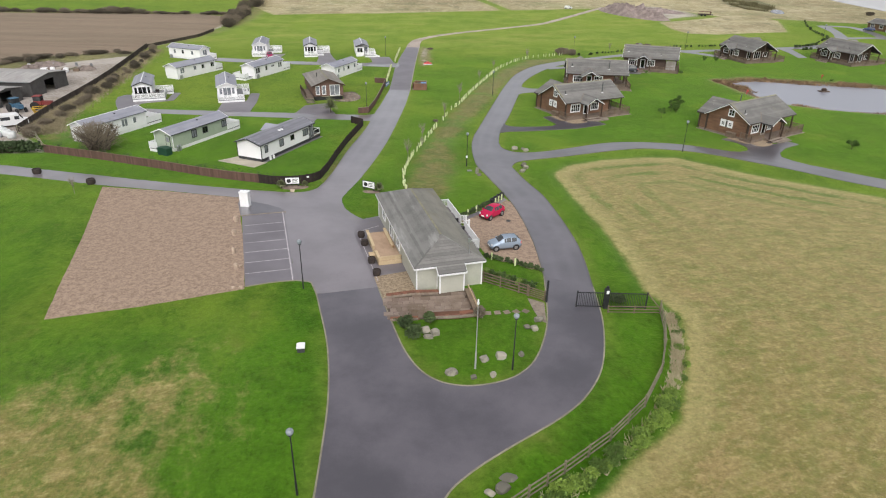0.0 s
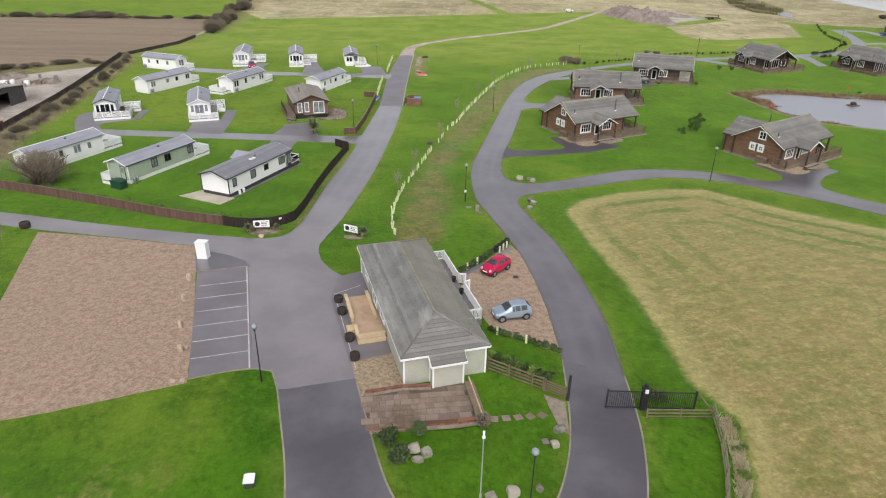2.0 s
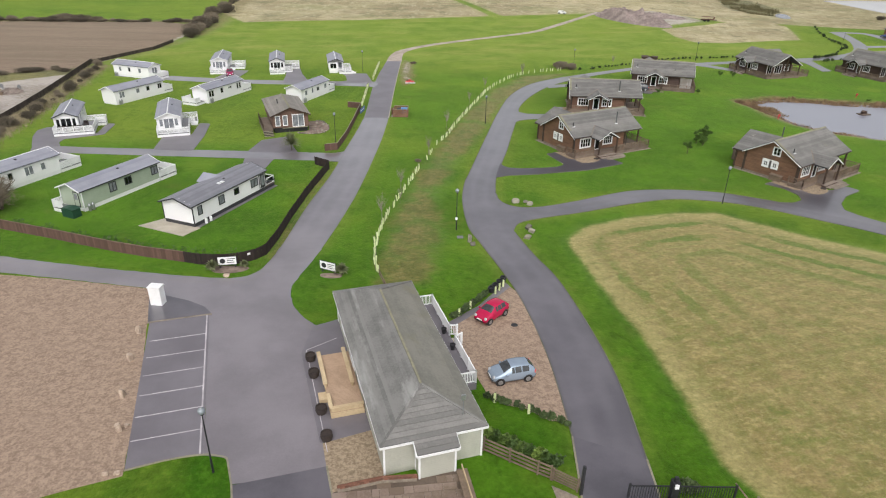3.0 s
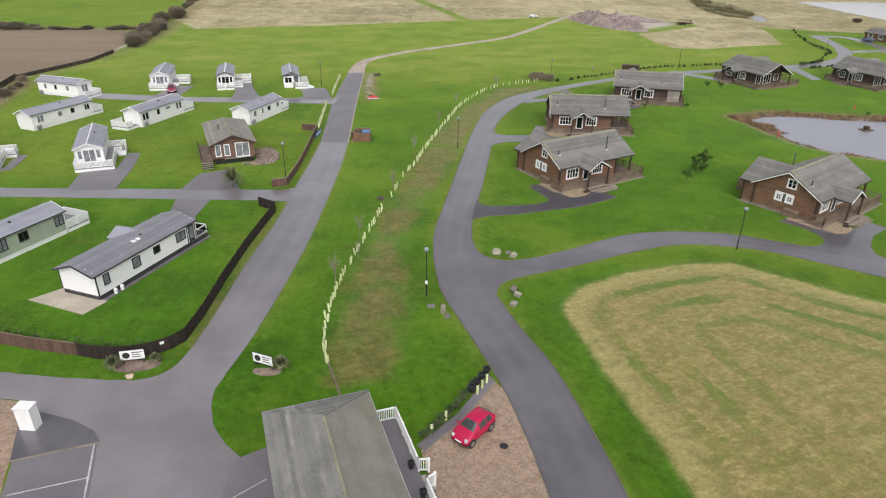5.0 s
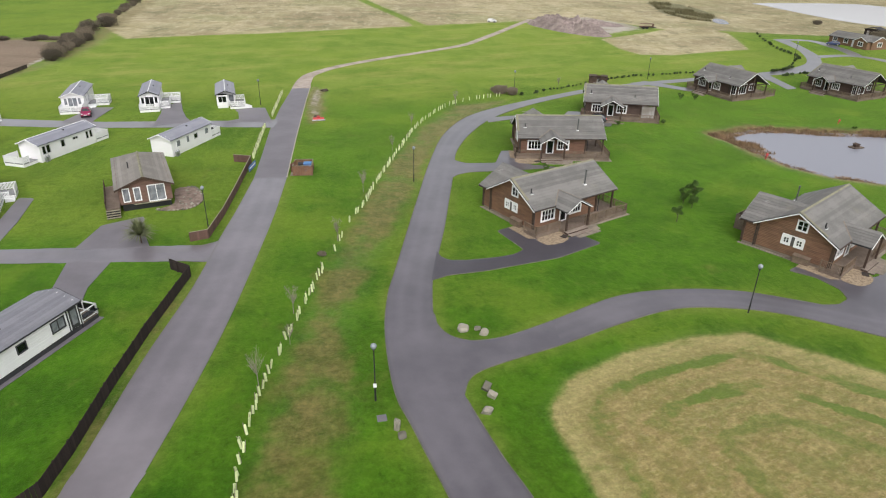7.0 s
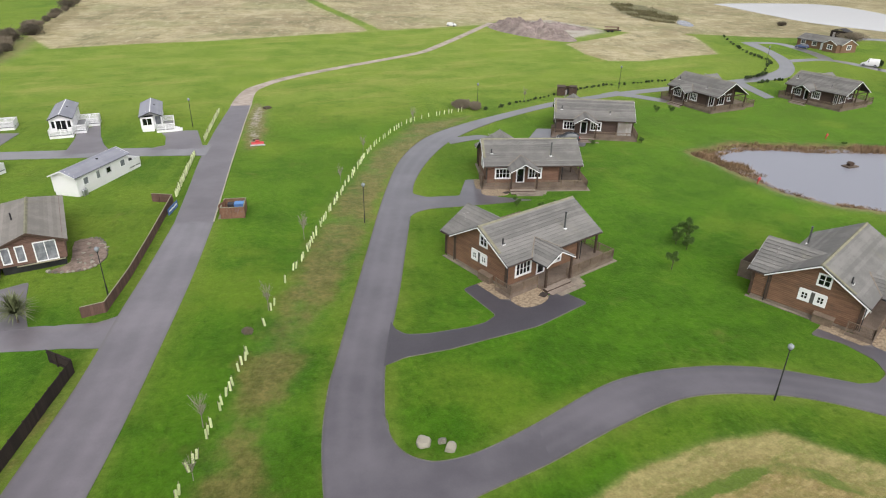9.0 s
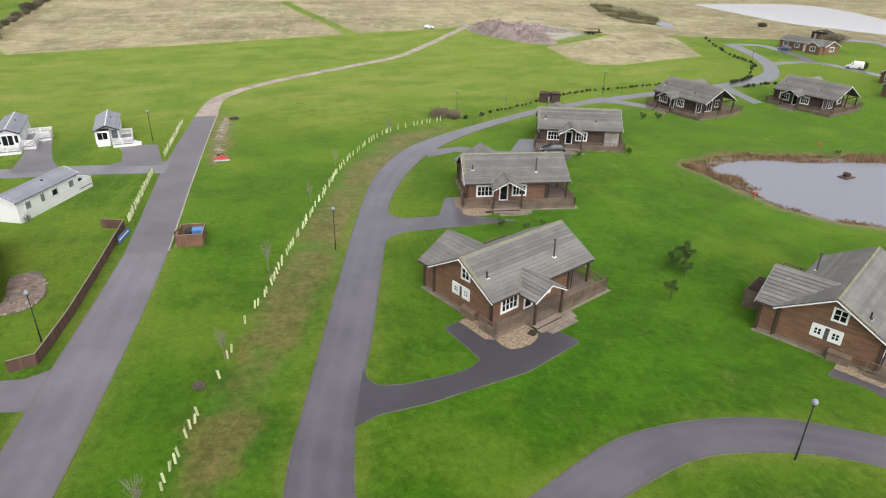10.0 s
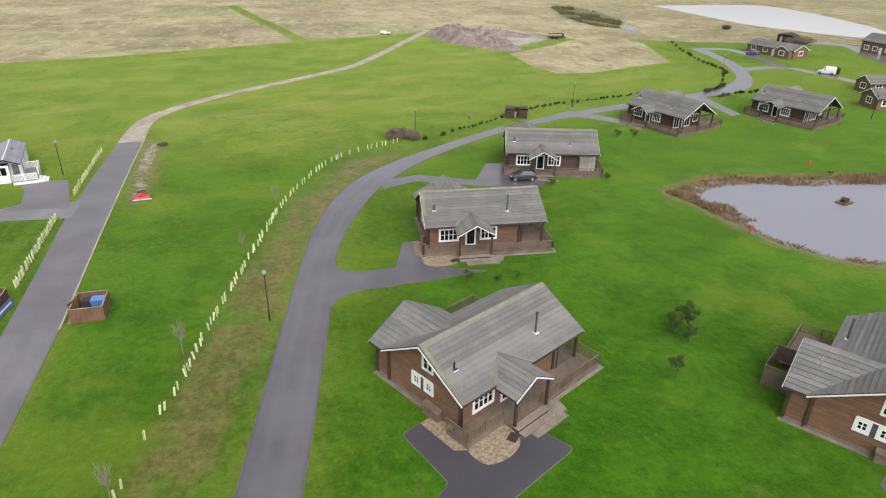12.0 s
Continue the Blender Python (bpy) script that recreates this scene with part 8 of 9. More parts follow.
for i in range(1, 12):
    s = rng.uniform(0.7, 1.3)
    copy_thing(kerb_plant, at_ground(1.4 + i * 0.5 + rng.uniform(-0.12, 0.12), 59.9 - i * 0.24 + rng.uniform(-0.1, 0.1), i * 47) @ Matrix.Diagonal((s, s, s * rng.uniform(0.8, 1.3), 1)))
for i in range(13):
    copy_thing(kerb_plant, at_ground(-1.4 + i * 0.3 + 0.1 * (i % 2), 70.9 + i * 0.36 + 0.01 * i * i, i * 71) @ Matrix.Diagonal((1.2, 1.2, 1.1 if i < 9 else 0.7, 1)))
sheet("slate_bed", [(-1.9, 70.0), (0.9, 73.2), (3.6, 77.8), (4.0, 77.0), (1.2, 72.5), (-1.3, 69.5)], BAY, "dark slate planting bed along the gravel", "flower bed", 0.034)
churn = thing("plant_tub", "black round tub on the bed by the forecourt", "planter", at_ground(2.1, 75.8), "black tubs")
part("tub", Mesh().lathe([(0.24, 0), (0.3, 0.45), (0.33, 0.47), (0.33, 0.55), (0.25, 0.55), (0.22, 0.4)], 14), BLACK, churn)
for i in range(1, 4):
    copy_thing(churn, at_ground(2.1 + i * 0.42, 75.8 + i * 0.75))

# brambles and dead grass along the meadow fence
BRAMBLE_LINE = curve_through([(17.9, 49.4), (17.6, 46), (17.0, 43.4), (16.0, 40.4), (14.0, 36.6), (11.2, 33.0), (8.0, 29.9), (5.2, 27.6), (2.0, 25.0)], 4)
bramble = [shrub("bramble", "sprawling green bramble along the meadow fence", "bramble", at_ground(14.6, 36.8), BRAMBLE, 0.1, 0.9, 0.7, 0.42, 800, 90 + i, "fence brambles", 3) for i in range(2)]
bramble[1].matrix_basis = at_ground(13.4, 35.4, 50)
for i, (x, y) in enumerate(BRAMBLE_LINE):
    if y < 38.5 or i % 3 == 0:
        for k in range(2):
            s = rng.uniform(0.6, 1.1) * (1.0 if y < 38.5 else 0.6)
            copy_thing(bramble[(i + k) % 2], at_ground(x + rng.uniform(-0.3, 0.5), y + rng.uniform(-0.6, 0.4), rng.uniform(0, 360)) @ Matrix.Diagonal((s, s, s, 1)))
tuss = Mesh()
for i, (x, y) in enumerate(BRAMBLE_LINE):
    for k in range(130 if y > 37 else 50):
        px_, py_ = x + rng.uniform(-0.6, 0.3), y + rng.uniform(-0.6, 0.6)
        z, h = gz(py_), rng.uniform(0.2, 0.5)
        dx, dy = rng.uniform(-0.25, 0.25), rng.uniform(-0.25, 0.25)
        tuss.add([(px_ - 0.03, py_, z), (px_ + 0.03, py_, z), (px_ + dx, py_ + dy, z + h)], [(0, 1, 2)])
solid("dead_grass", tuss, TUSSOCK, "bleached dead grass along the meadow fence", "grass", kind="stuff")
bank = Mesh()
for i in range(24000):
    t = rng.uniform(0, 1)
    line = [(-72.5, 99.5), (-76.3, 107), (-78.6, 116), (-81.0, 129), (-84.6, 147), (-93.5, 182)]
    k = min(4, int(t * 5))
    f = t * 5 - k
    x = line[k][0] + (line[k + 1][0] - line[k][0]) * f + rng.gauss(0, 1.5)
    y = line[k][1] + (line[k + 1][1] - line[k][1]) * f + rng.uniform(-1.5, 1.5)
    h = rng.uniform(0.2, 0.7)
    dx, dy = rng.uniform(-0.7, 0.7), rng.uniform(-0.7, 0.7)
    bank.add([(x - 0.035, y, 0), (x + 0.035, y + 0.02, 0), (x + dx * 0.6, y + dy * 0.6, h)], [(0, 1, 2)])
solid("bank_grass", bank, BANKGRASS, "rough dead grass and scrub on the bank", "grass", kind="stuff")
for i, (x, y) in enumerate(evenly([(-74.5, 98.4), (-77.6, 108), (-81.2, 128), (-85.3, 147), (-90.2, 166), (-94.6, 182)], 30)):
    s = rng.uniform(0.2, 0.4) if i % 5 else rng.uniform(0.42, 0.55)
    copy_thing(hedge[i % 2], at_ground(x + rng.uniform(0.6, 2.2), y + rng.uniform(-1, 1), rng.uniform(0, 360)) @ Matrix.Diagonal((s, s, s, 1)))
for i, (x, y) in enumerate(evenly([(-98.5, 176), (-106, 171), (-115, 163.5), (-121, 151), (-134, 138), (-148, 130)], 26)):
    s = rng.uniform(0.35, 0.7)
    copy_thing(hedge[i % 2], at_ground(x + rng.uniform(-2, 2), y + rng.uniform(-2.5, 2.5), rng.uniform(0, 360)) @ Matrix.Diagonal((s * 1.4, s, s * 0.6, 1)))
verge = Mesh()
for (ax, ay), (bx, by) in (((-65, 90.4), (-38, 82.3)), ((-38, 82.3), (-29.6, 80.3)), ((-29.6, 80.3), (-24.0, 80.4))):
    ln = math.hypot(bx - ax, by - ay)
    for i in range(int(ln * 90)):
        t = rng.uniform(0, 1)
        x, y, h = ax + (bx - ax) * t + rng.uniform(-0.35, 0.35), ay + (by - ay) * t + rng.uniform(0.05, 0.6), rng.uniform(0.1, 1.0 + 0.5 * math.sin(t * 40))
        p, d, e = Vector((x, y, gz(y) + h)), Vector((rng.uniform(-1, 1), rng.uniform(-1, 1), rng.uniform(-0.6, 0.6))) * 0.13, Vector((rng.uniform(-1, 1), rng.uniform(-1, 1), rng.uniform(-0.6, 0.6))) * 0.1
        verge.add([p - d, p + e, p + d, p - e], [(0, 1, 2, 3)])
solid("fence_planting", verge, LAUREL, "low green plants along the inside of the fence", "plants", kind="stuff")


def sapling(at, label, h=3.2, seed=1, group="bare saplings"):
    r = np.random.RandomState(seed)
    top = thing("sapling", label, "tree", at, group)
    part("trunk", Mesh().tube((0, 0, -0.05), (0.03, 0.02, h * 0.55), 0.035, 0.025, 6), PALEBARK, top)
    m = Mesh()
    for i in range(34):
        z = h * r.uniform(0.3, 0.6)
        a, l = r.uniform(0, 6.28), h * r.uniform(0.2, 0.42)
        tip = Vector((math.cos(a) * l * 0.5, math.sin(a) * l * 0.5, z + l))
        m.tube((0.02, 0.01, z), tip, 0.014, 0.005, 4, False)
        for k in range(3):
            p = Vector((0.02, 0.01, z)).lerp(tip, r.uniform(0.4, 0.9))
            m.tube(p, p + Vector(r.uniform(-0.3, 0.3, 3)) + Vector((0, 0, 0.25)), 0.008, 0.004, 3, False)
    part("crown", m, PALEBARK, top)
    return top


sap = sapling(at_ground(-9.4, 103), "bare young tree beside the tree guards")
sapling(at_ground(-51.7, 73.5), "thin pale bare sapling on the west lawn", 2.4, 5)
for i, (x, y) in enumerate(((-10.6, 92.5), (-6.6, 118.4), (-4.3, 133.6), (-0.4, 152), (3.0, 166), (-9.0, 98), (12.5, 182), (38, 199.5))):
    s = rng.uniform(0.7, 1.1)
    copy_thing(sap, at_ground(x, y, rng.uniform(0, 360)) @ Matrix.Diagonal((s, s, s, 1)))

# tree guards
guard = thing("tree_guard", "pale yellow-green plastic tree guard in a long row", "tree guard", at_ground(-9.3, 79.2), "tree guards")
part("tube", Mesh().lathe([(0.09, 0), (0.09, 0.78), (0.075, 0.78), (0.075, 0.65)], 8), TUBE, guard)
part("stake", Mesh().box(0.105, 0.14, -0.02, 0.02, -0.1, 0.95), POSTWOOD, guard)
ROW = curve_through([(-9.2, 78.7), (-10.3, 83.6), (-10.3, 92), (-8.4, 106), (-6.5, 117.0), (-5.2, 124.9), (-4.0, 129.3), (-2.6, 137.0), (-0.9, 145.0), (0.7, 152.1), (4.8, 168.5), (12, 183.3), (23, 191)], 40)
run, prev, wait = 0.0, ROW[0], 0.7
for p in ROW[1:]:
    run += math.hypot(p[0] - prev[0], p[1] - prev[1])
    prev = p
    if run > wait:
        run, wait = 0.0, rng.choice((0.35, 0.45, 0.6, 0.7, 0.9, 1.6) if p[1] > 124 or p[1] < 111 else (0.7, 2.6, 4.2))
        copy_thing(guard, at_ground(p[0] + rng.uniform(-0.12, 0.12), p[1], rng.uniform(0, 360)) @ pose(0, 0, 0, rng.uniform(-9, 9), rng.uniform(-9, 9), 0))
for (ax, ay), (bx, by), n in (((-21.8, 148.5), (-23.2, 166.2), 48), ((-23.2, 173.8), (-24.3, 193.4), 44)):
    for i in range(n):
        t = i / (n - 1)
        copy_thing(guard, at_ground(ax + (bx - ax) * t + rng.uniform(-0.1, 0.1), ay + (by - ay) * t, rng.uniform(0, 360)) @ pose(0, 0, 0, rng.uniform(-7, 7), rng.uniform(-7, 7), 0))
for x, y in ((0.1, 72.6), (-0.9, 71.2), (2.5, 75.5), (2.9, 76.2), (3.3, 76.9), (1.9, 59.4), (4.3, 58.3) ):
    copy_thing(guard, at_ground(x, y))
rail_fence([(-7.6, 74.6), (-9.1, 78.6)], 2, 0.55, RAILWOOD, "low brown rail between the reception and the tree guards", gap=2, post=0.08)


def pine(at, label, h, heads, seed):
    top = thing("pine", label, "tree", at, "young pines")
    r = np.random.RandomState(seed)
    trunk = Mesh().tube((0, 0, -0.05), (0.1, 0.05, h * 0.8), 0.04, 0.025, 7)
    for x, y, z, s in heads:
        trunk.tube((0.05, 0.03, z * 0.55), (x, y, z), 0.02, 0.008, 5, False)
    part("trunk", trunk, BARK, top)
    for i, (x, y, z, s) in enumerate(heads):
        part("bough", leaves(240, 0.04, s * 1.15, s * 1.15, s * 0.9, seed + i, hollow=0.02, long=6.5, upright=0.2), PINE, top, at=pose(x, y, z - s * 0.6))
    return top


def boughs(seed, cx, cy, cz, spread, n):
    """Tufts of needles at branch ends, (x, y, z, size)."""
    q = np.random.RandomState(seed)
    out = []
    for _ in range(n):
        d = q.normal(size=3)
        d *= spread * q.uniform(0.45, 1.0) / np.linalg.norm(d)
        out.append((cx + d[0], cy + d[1], max(0.35, cz + d[2] * 0.9), q.uniform(0.22, 0.4)))
    return out


pine(at_ground(39.2, 128.1), "young dark pine with clumped crowns on the lawn", 1.6, boughs(200, 0.1, 0.1, 1.9, 1.15, 15), 200)
pine(at_ground(38.0, 128.2), "low dark pine among other pines on the lawn", 0.9, boughs(205, 0.0, 0.1, 1.2, 0.9, 9), 205)
pine(at_ground(38.5, 126.6), "small dark pine before taller pines", 0.9, boughs(207, 0.1, 0.0, 1.2, 0.8, 8), 207)
pine(at_ground(34.7, 122.3), "thin sparse young pine on the lawn", 1.5, boughs(210, 0.0, 0.1, 1.4, 0.75, 7), 210)
bushy = pine(at_ground(62.3, 187.4), "small dark pine before the far lodges", 1.2, boughs(220, 0.1, 0.1, 0.9, 0.7, 7), 220)
for x, y, s in ((65.3, 187.0, 1.0), (22.4, 141.2, 0.8), (27.6, 141.0, 0.5), (25.4, 140.6, 0.5), (61.9, 105.8, 1.2), (41.5, 166.5, 0.7), (50.5, 167.0, 0.8), (85.5, 163.0, 0.5)):
    copy_thing(bushy, at_ground(x, y, rng.uniform(0, 360)) @ Matrix.Diagonal((s, s, s, 1)))
shrub_small = shrub("roadside_shrub", "small dark shrub in a row along the road", "shrub", at_ground(28.0, 191.6), LEAF, 0.16, 0.45, 0.45, 0.38, 240, 230, "roadside shrubs", 5)
rows = [curve_through([(29.5, 192.6), (40.1, 199.8), (57, 211.0), (68, 214.6), (84, 219)], 15), curve_through([(111.8, 229.4), (119, 238), (122.1, 243.2), (124, 256), (127, 268), (136, 294)], 8),
        curve_through([(100.5, 219.4), (105, 221.4), (110.5, 226)], 6), curve_through([(101, 214), (107, 215.8), (113, 217)], 6)]
for k, row in enumerate(rows):
    for i, (x, y) in enumerate(row):
        if rng.random() < 0.85:
            s = rng.uniform(0.6, 1.1) * (1.0 if k else 0.72)
            copy_thing(shrub_small, at_ground(x + rng.uniform(-0.4, 0.4), y + rng.uniform(-0.4, 0.4), rng.uniform(0, 360)) @ Matrix.Diagonal((s, s, s, 1)))


def spiky_plant(at, label, r, seed):
    q = np.random.RandomState(seed)
    top = thing("cordyline", label, "plant", at, "spiky plants")
    m = Mesh()
    for i in range(230):
        a, e = q.uniform(0, 6.28), q.uniform(0.1, 1.4)
        d = Vector((math.cos(a) * math.cos(e), math.sin(a) * math.cos(e), math.sin(e)))
        side = Vector((-math.sin(a), math.cos(a), 0)) * 0.055
        p0, p1 = Vector((0, 0, 0.45 * r)), Vector((0, 0, 0.45 * r)) + d * r * q.uniform(0.7, 1.1)
        p1.z = max(0.05, p1.z - 0.25 * r * math.cos(e))
        mid = p0.lerp(p1, 0.55) + Vector((0, 0, 0.12 * r))
        m.add([p0 - side, p0 + side, mid + side, p1, mid - side], [(0, 1, 2, 4), (4, 2, 3)])
    part("leaves", m, SPIKE, top)
    part("stem", Mesh().tube((0, 0, -0.05), (0, 0, 0.5 * r), 0.08), BARK, top)
    return top


spiky_plant(at_ground(-28.3, 118.6), "grey-green spiky cordyline before the brown lodge", 2.3, 1)
spiky_plant(at_ground(-26.0, 78.3), "spiky plant beside the sign board", 0.9, 2)
spiky_plant(at_ground(-12.9, 78.5), "spiky plant beside the lawn sign", 0.9, 3)
spiky_plant(at_ground(-23.1, 79.3), "small spiky plant before the dark fence", 0.6, 4)
for outline in ([(-26.6, 78.0), (-24.6, 77.5), (-22.4, 78.3), (-22.2, 79.6), (-26.4, 79.6)], [(-15.2, 77.7), (-13.6, 77.3), (-12.4, 77.9), (-13.0, 78.7), (-15.2, 78.6)]):
    mid_x, mid_y = sum(p[0] for p in outline) / 5, sum(p[1] for p in outline) / 5
    sheet("sign_bed", curve_through([(mid_x + (x - mid_x) * 0.75, mid_y + (y - mid_y) * 0.75) for x, y in outline], 3, True), BEDEARTH, "stony earth planting bed round a sign", "flower bed", 0.02)


# ---- boulders ----
def boulder(at, label, sx, sy, sz, seed, group):
    bm = bmesh.new()
    bmesh.ops.create_icosphere(bm, subdivisions=2, radius=1.0)
    r = np.random.RandomState(seed)
    turned = Euler(r.uniform(0, 6.28, 3)).to_matrix() if sz < 0.6 else Euler((0.1, 0.12, r.uniform(0, 3))).to_matrix()
    cuts = [(turned @ Vector(a) * s, r.uniform(0.5, 0.82)) for a in ((1, 0, 0), (0, 1, 0), (0, 0, 1)) for s in (-1, 1)]
    cuts += [(Vector(r.normal(size=3)).normalized(), r.uniform(0.62, 0.8)) for _ in range(4)]
    for v in bm.verts:
        for n, d in cuts:
            over = v.co.dot(n) - d
            if over > 0:
                v.co -= n * over
        v.co += Vector(r.uniform(-0.03, 0.03, 3))
        v.co = Vector((v.co.x * sx, v.co.y * sy, v.co.z * sz + sz * 0.45))
    me = bpy.data.meshes.new("boulder")
    bm.to_mesh(me)
    bm.free()
    me.materials.append(STONE)
    ob = new("boulder", me)
    ob.matrix_basis = at
    return tagged(ob, label, "boulder", group)


ROCKS = [(-1.3, 39.6, 0.5), (0.4, 39.2, 0.32), (1.9, 39.6, 0.34), (2.5, 42.0, 0.5), (1.2, 41.6, 0.4), (4.2, 42.5, 0.34), (4.9, 46.5, 0.36), (5.5, 46.3, 0.4), (-3.8, 45.2, 0.55), (-3.0, 44.9, 0.5), (-3.5, 44.3, 0.4),
         (6.0, 47.8, 0.5), (5.9, 99.6, 0.62), (7.2, 99.6, 0.34), (7.7, 98.9, 0.48), (6.9, 91.4, 0.62), (7.25, 90.4, 0.55), (6.55, 88.6, 0.52), (0.3, 86.4, 0.4), (2.4, 28.4, 0.5), (1.6, 28.0, 0.35), (2.6, 26.8, 0.4)]
for i, (x, y, r) in enumerate(ROCKS):
    boulder(at_ground(x, y, i * 53), ("pale sandstone boulder on the island lawn", "pale sandstone boulder beside the road junction")[y > 80], r * 1.2, r * (0.84 + 0.06 * (i % 5)), r * 0.74, i, "lawn boulders")
boulder(at_ground(0.0, 87.2, 20), "upright grey standing stone beside the road", 0.3, 0.34, 0.85, 60, "lawn boulders")
solid("inspection_cover", Mesh().box(-0.35, 0.35, -0.35, 0.35, 0.0, 0.03), BAY, "square grey concrete inspection cover in the grass", "cover", at_ground(-1.1, 88.4, 8))
for i, (x, y) in enumerate(((-28.0, 66.6), (-26.8, 62.7), (-25.2, 58.3), (-23.7, 54.8), (-23.4, 55.3), (-22.6, 50.9), (-21.9, 51.0))):
    boulder(at_ground(x, y, i * 37), "pale tan marker stone along the gravel edge", *((0.3, 0.26, 0.62) if i < 4 else (0.26, 0.2, 0.2)), 70 + i, "gravel edge stones").data.materials[0] = PALESTONE
boulder(at_ground(-24.2, 77.15, 30), "pale stone on the sign bed", 0.45, 0.35, 0.3, 97, "verge stones").data.materials[0] = PALESTONE
boulder(at_ground(2.8, 29.4, 20), "flat brown stone in the verge", 0.7, 0.5, 0.06, 90, "verge stones")
def heapstone(*a):
    boulder(*a).data.materials[0] = SOIL


heapstone(at_ground(-14.8, 173.6, 20), "dark heap of turf beside the lane", 0.6, 0.5, 0.3, 91, "turf heaps")
heapstone(at_ground(-15.5, 195.6, 20), "dark heap of earth beside the lane end", 1.0, 0.7, 0.5, 92, "turf heaps")

for i in range(34):
    a, r = rng.uniform(0, 6.28), rng.uniform(0.2, 1.0)
    x, y = curve_through(BED, 8, True)[(i * 2) % 46] if i < 22 else (-27.0 + rng.uniform(-0.9, 1.2), 131.6 + rng.uniform(-2.6, 3.0))
    boulder(at_ground(x, y, i * 41, 0.06), "rough stone in the lodge's raised bed", rng.uniform(0.12, 0.35), rng.uniform(0.12, 0.3), rng.uniform(0.08, 0.2), 200 + i, "bed stones")

# ---- patio in front of the reception ----
def brick_wall(line, height, thick, label):
    """A low wall whose bricks are pieces of their own."""
    top = thing("garden_wall", label, "wall", pose(0, 0, 0), kind="structure")
    brick = Mesh().box(0.005, 0.295, 0, thick, 0.005, 0.095).data("brick", BRICK)
    for (ax, ay), (bx, by) in zip(line, line[1:]):
        ln, turn = math.hypot(bx - ax, by - ay), math.degrees(math.atan2(by - ay, bx - ax))
        for r in range(int(height / 0.1)):
            n = int(ln / 0.3)
            for i in range(n):
                t = (i + (0.5 if r % 2 else 0)) * 0.3 / ln
                if t * ln + 0.3 > ln + 0.16:
                    continue
                x, y = ax + (bx - ax) * t, ay + (by - ay) * t
                part("brick", brick, BRICK, top, at=pose(x, y, gz(y) + r * 0.1 - 0.05, 0, 0, turn))
        a, b = Vector((ax, ay, gz(ay) + height - 0.02)), Vector((bx, by, gz(by) + height - 0.02))
        off = Vector((-math.sin(radians(turn)), math.cos(radians(turn)), 0)) * thick / 2
        part("core", Mesh().bar(a + off - Vector((0, 0, height / 2 + 0.02)), b + off - Vector((0, 0, height / 2 + 0.02)), height - 0.04, thick - 0.03), PLINTH, top)
        part("coping", Mesh().bar(a + off, b + off, 0.05, thick + 0.02), BRICK, top)
    return top


brick_wall([(-7.0, 46.5), (-4.6, 46.9)], 0.3, 0.22, "low red brick wall at the patio's front")
brick_wall([(-4.0, 47.0), (-1.0, 47.5), (0.7, 48.0)], 0.6, 0.25, "red brick retaining wall at the patio's front")
brick_wall([(-7.9, 50.3), (-5.35, 51.2), (-3.15, 51.5)], 0.4, 0.22, "low red brick wall between shingle and patio")
side_wall = thing("timber_screen", "pale timber low screen beside the patio", "screen", pose(0, 0, 0))
part("panel", Mesh().bar((0.6, 48.3, gz(48.3) + 0.35), (-0.4, 52.3, gz(52.3) + 0.35), 0.7, 0.1), RAILWOOD, side_wall)
part("cap", Mesh().bar((0.6, 48.3, gz(48.3) + 0.74), (-0.4, 52.3, gz(52.3) + 0.74), 0.06, 0.2), NEWWOOD, side_wall)
patio = sheet("patio", [(-8.35, 50.35), (-7.15, 46.75), (-4.0, 47.1), (0.5, 48.1), (-0.5, 52.7), (-3.0, 51.9), (-5.3, 51.8)], PAVEJOINT, "wet brown stone-flagged patio", "patio", 0.04)
P0, PU, PV = Vector((-7.0, 46.75)), Vector((0.984, 0.178)), Vector((-0.178, 0.984))
PATIO = [(-8.2, 50.2), (-7.1, 46.8), (-4.0, 47.2), (0.4, 48.2), (-0.5, 52.3), (-3.0, 51.3), (-5.3, 51.1)]


def in_poly(p, poly):
    odd = False
    for (ax, ay), (bx, by) in zip(poly, poly[1:] + poly[:1]):
        if (ay > p[1]) != (by > p[1]) and p[0] < ax + (p[1] - ay) * (bx - ax) / (by - ay):
            odd = not odd
    return odd


flags = [Mesh().box(-w / 2 + 0.015, w / 2 - 0.015, -0.285, 0.285, 0, 0.05).data("flagstone", FLAG) for w in (0.9, 0.6, 0.45)]
for r in range(9):
    u = -1.2
    while u < 8:
        k = rng.randrange(3)
        w = (0.9, 0.6, 0.45)[k]
        p = P0 + PU * (u + w / 2) + PV * (0.3 + r * 0.6)
        if in_poly(p, PATIO):
            part("flagstone", flags[k], FLAG, patio, at=pose(p.x, p.y, gz(p.y) + 0.03 + rng.uniform(0, 0.008), 0, 0, 10.3 + rng.uniform(-0.6, 0.6)))
        u += w
apron = sheet("gate_apron", [(5.2, 51.6), (6.7, 50.8), (6.62, 47.4), (6.1, 47.8), (5.6, 49.6)], PLINTH, "wet stone apron at the wicket gate", "paving", 0.03)
for i in range(5):
    part("stepping_stone", flags[1], FLAG, apron, at=pose(1.5 + i * 0.85, 48.6 + i * 0.16, gz(48.6) - 0.02, 0, 0, i * 13))
for x, y in ((-61.2, 80.4), (-51.6, 77.2)):
    solid("barrel_planter", Mesh().lathe([(0.5, 0), (0.6, 0.35), (0.56, 0.7), (0.48, 0.7), (0.46, 0.6)], 14), BARREL, "dark barrel planter on the roadside grass", "planter", at_ground(x, y, 0, -0.02), "roadside barrels")
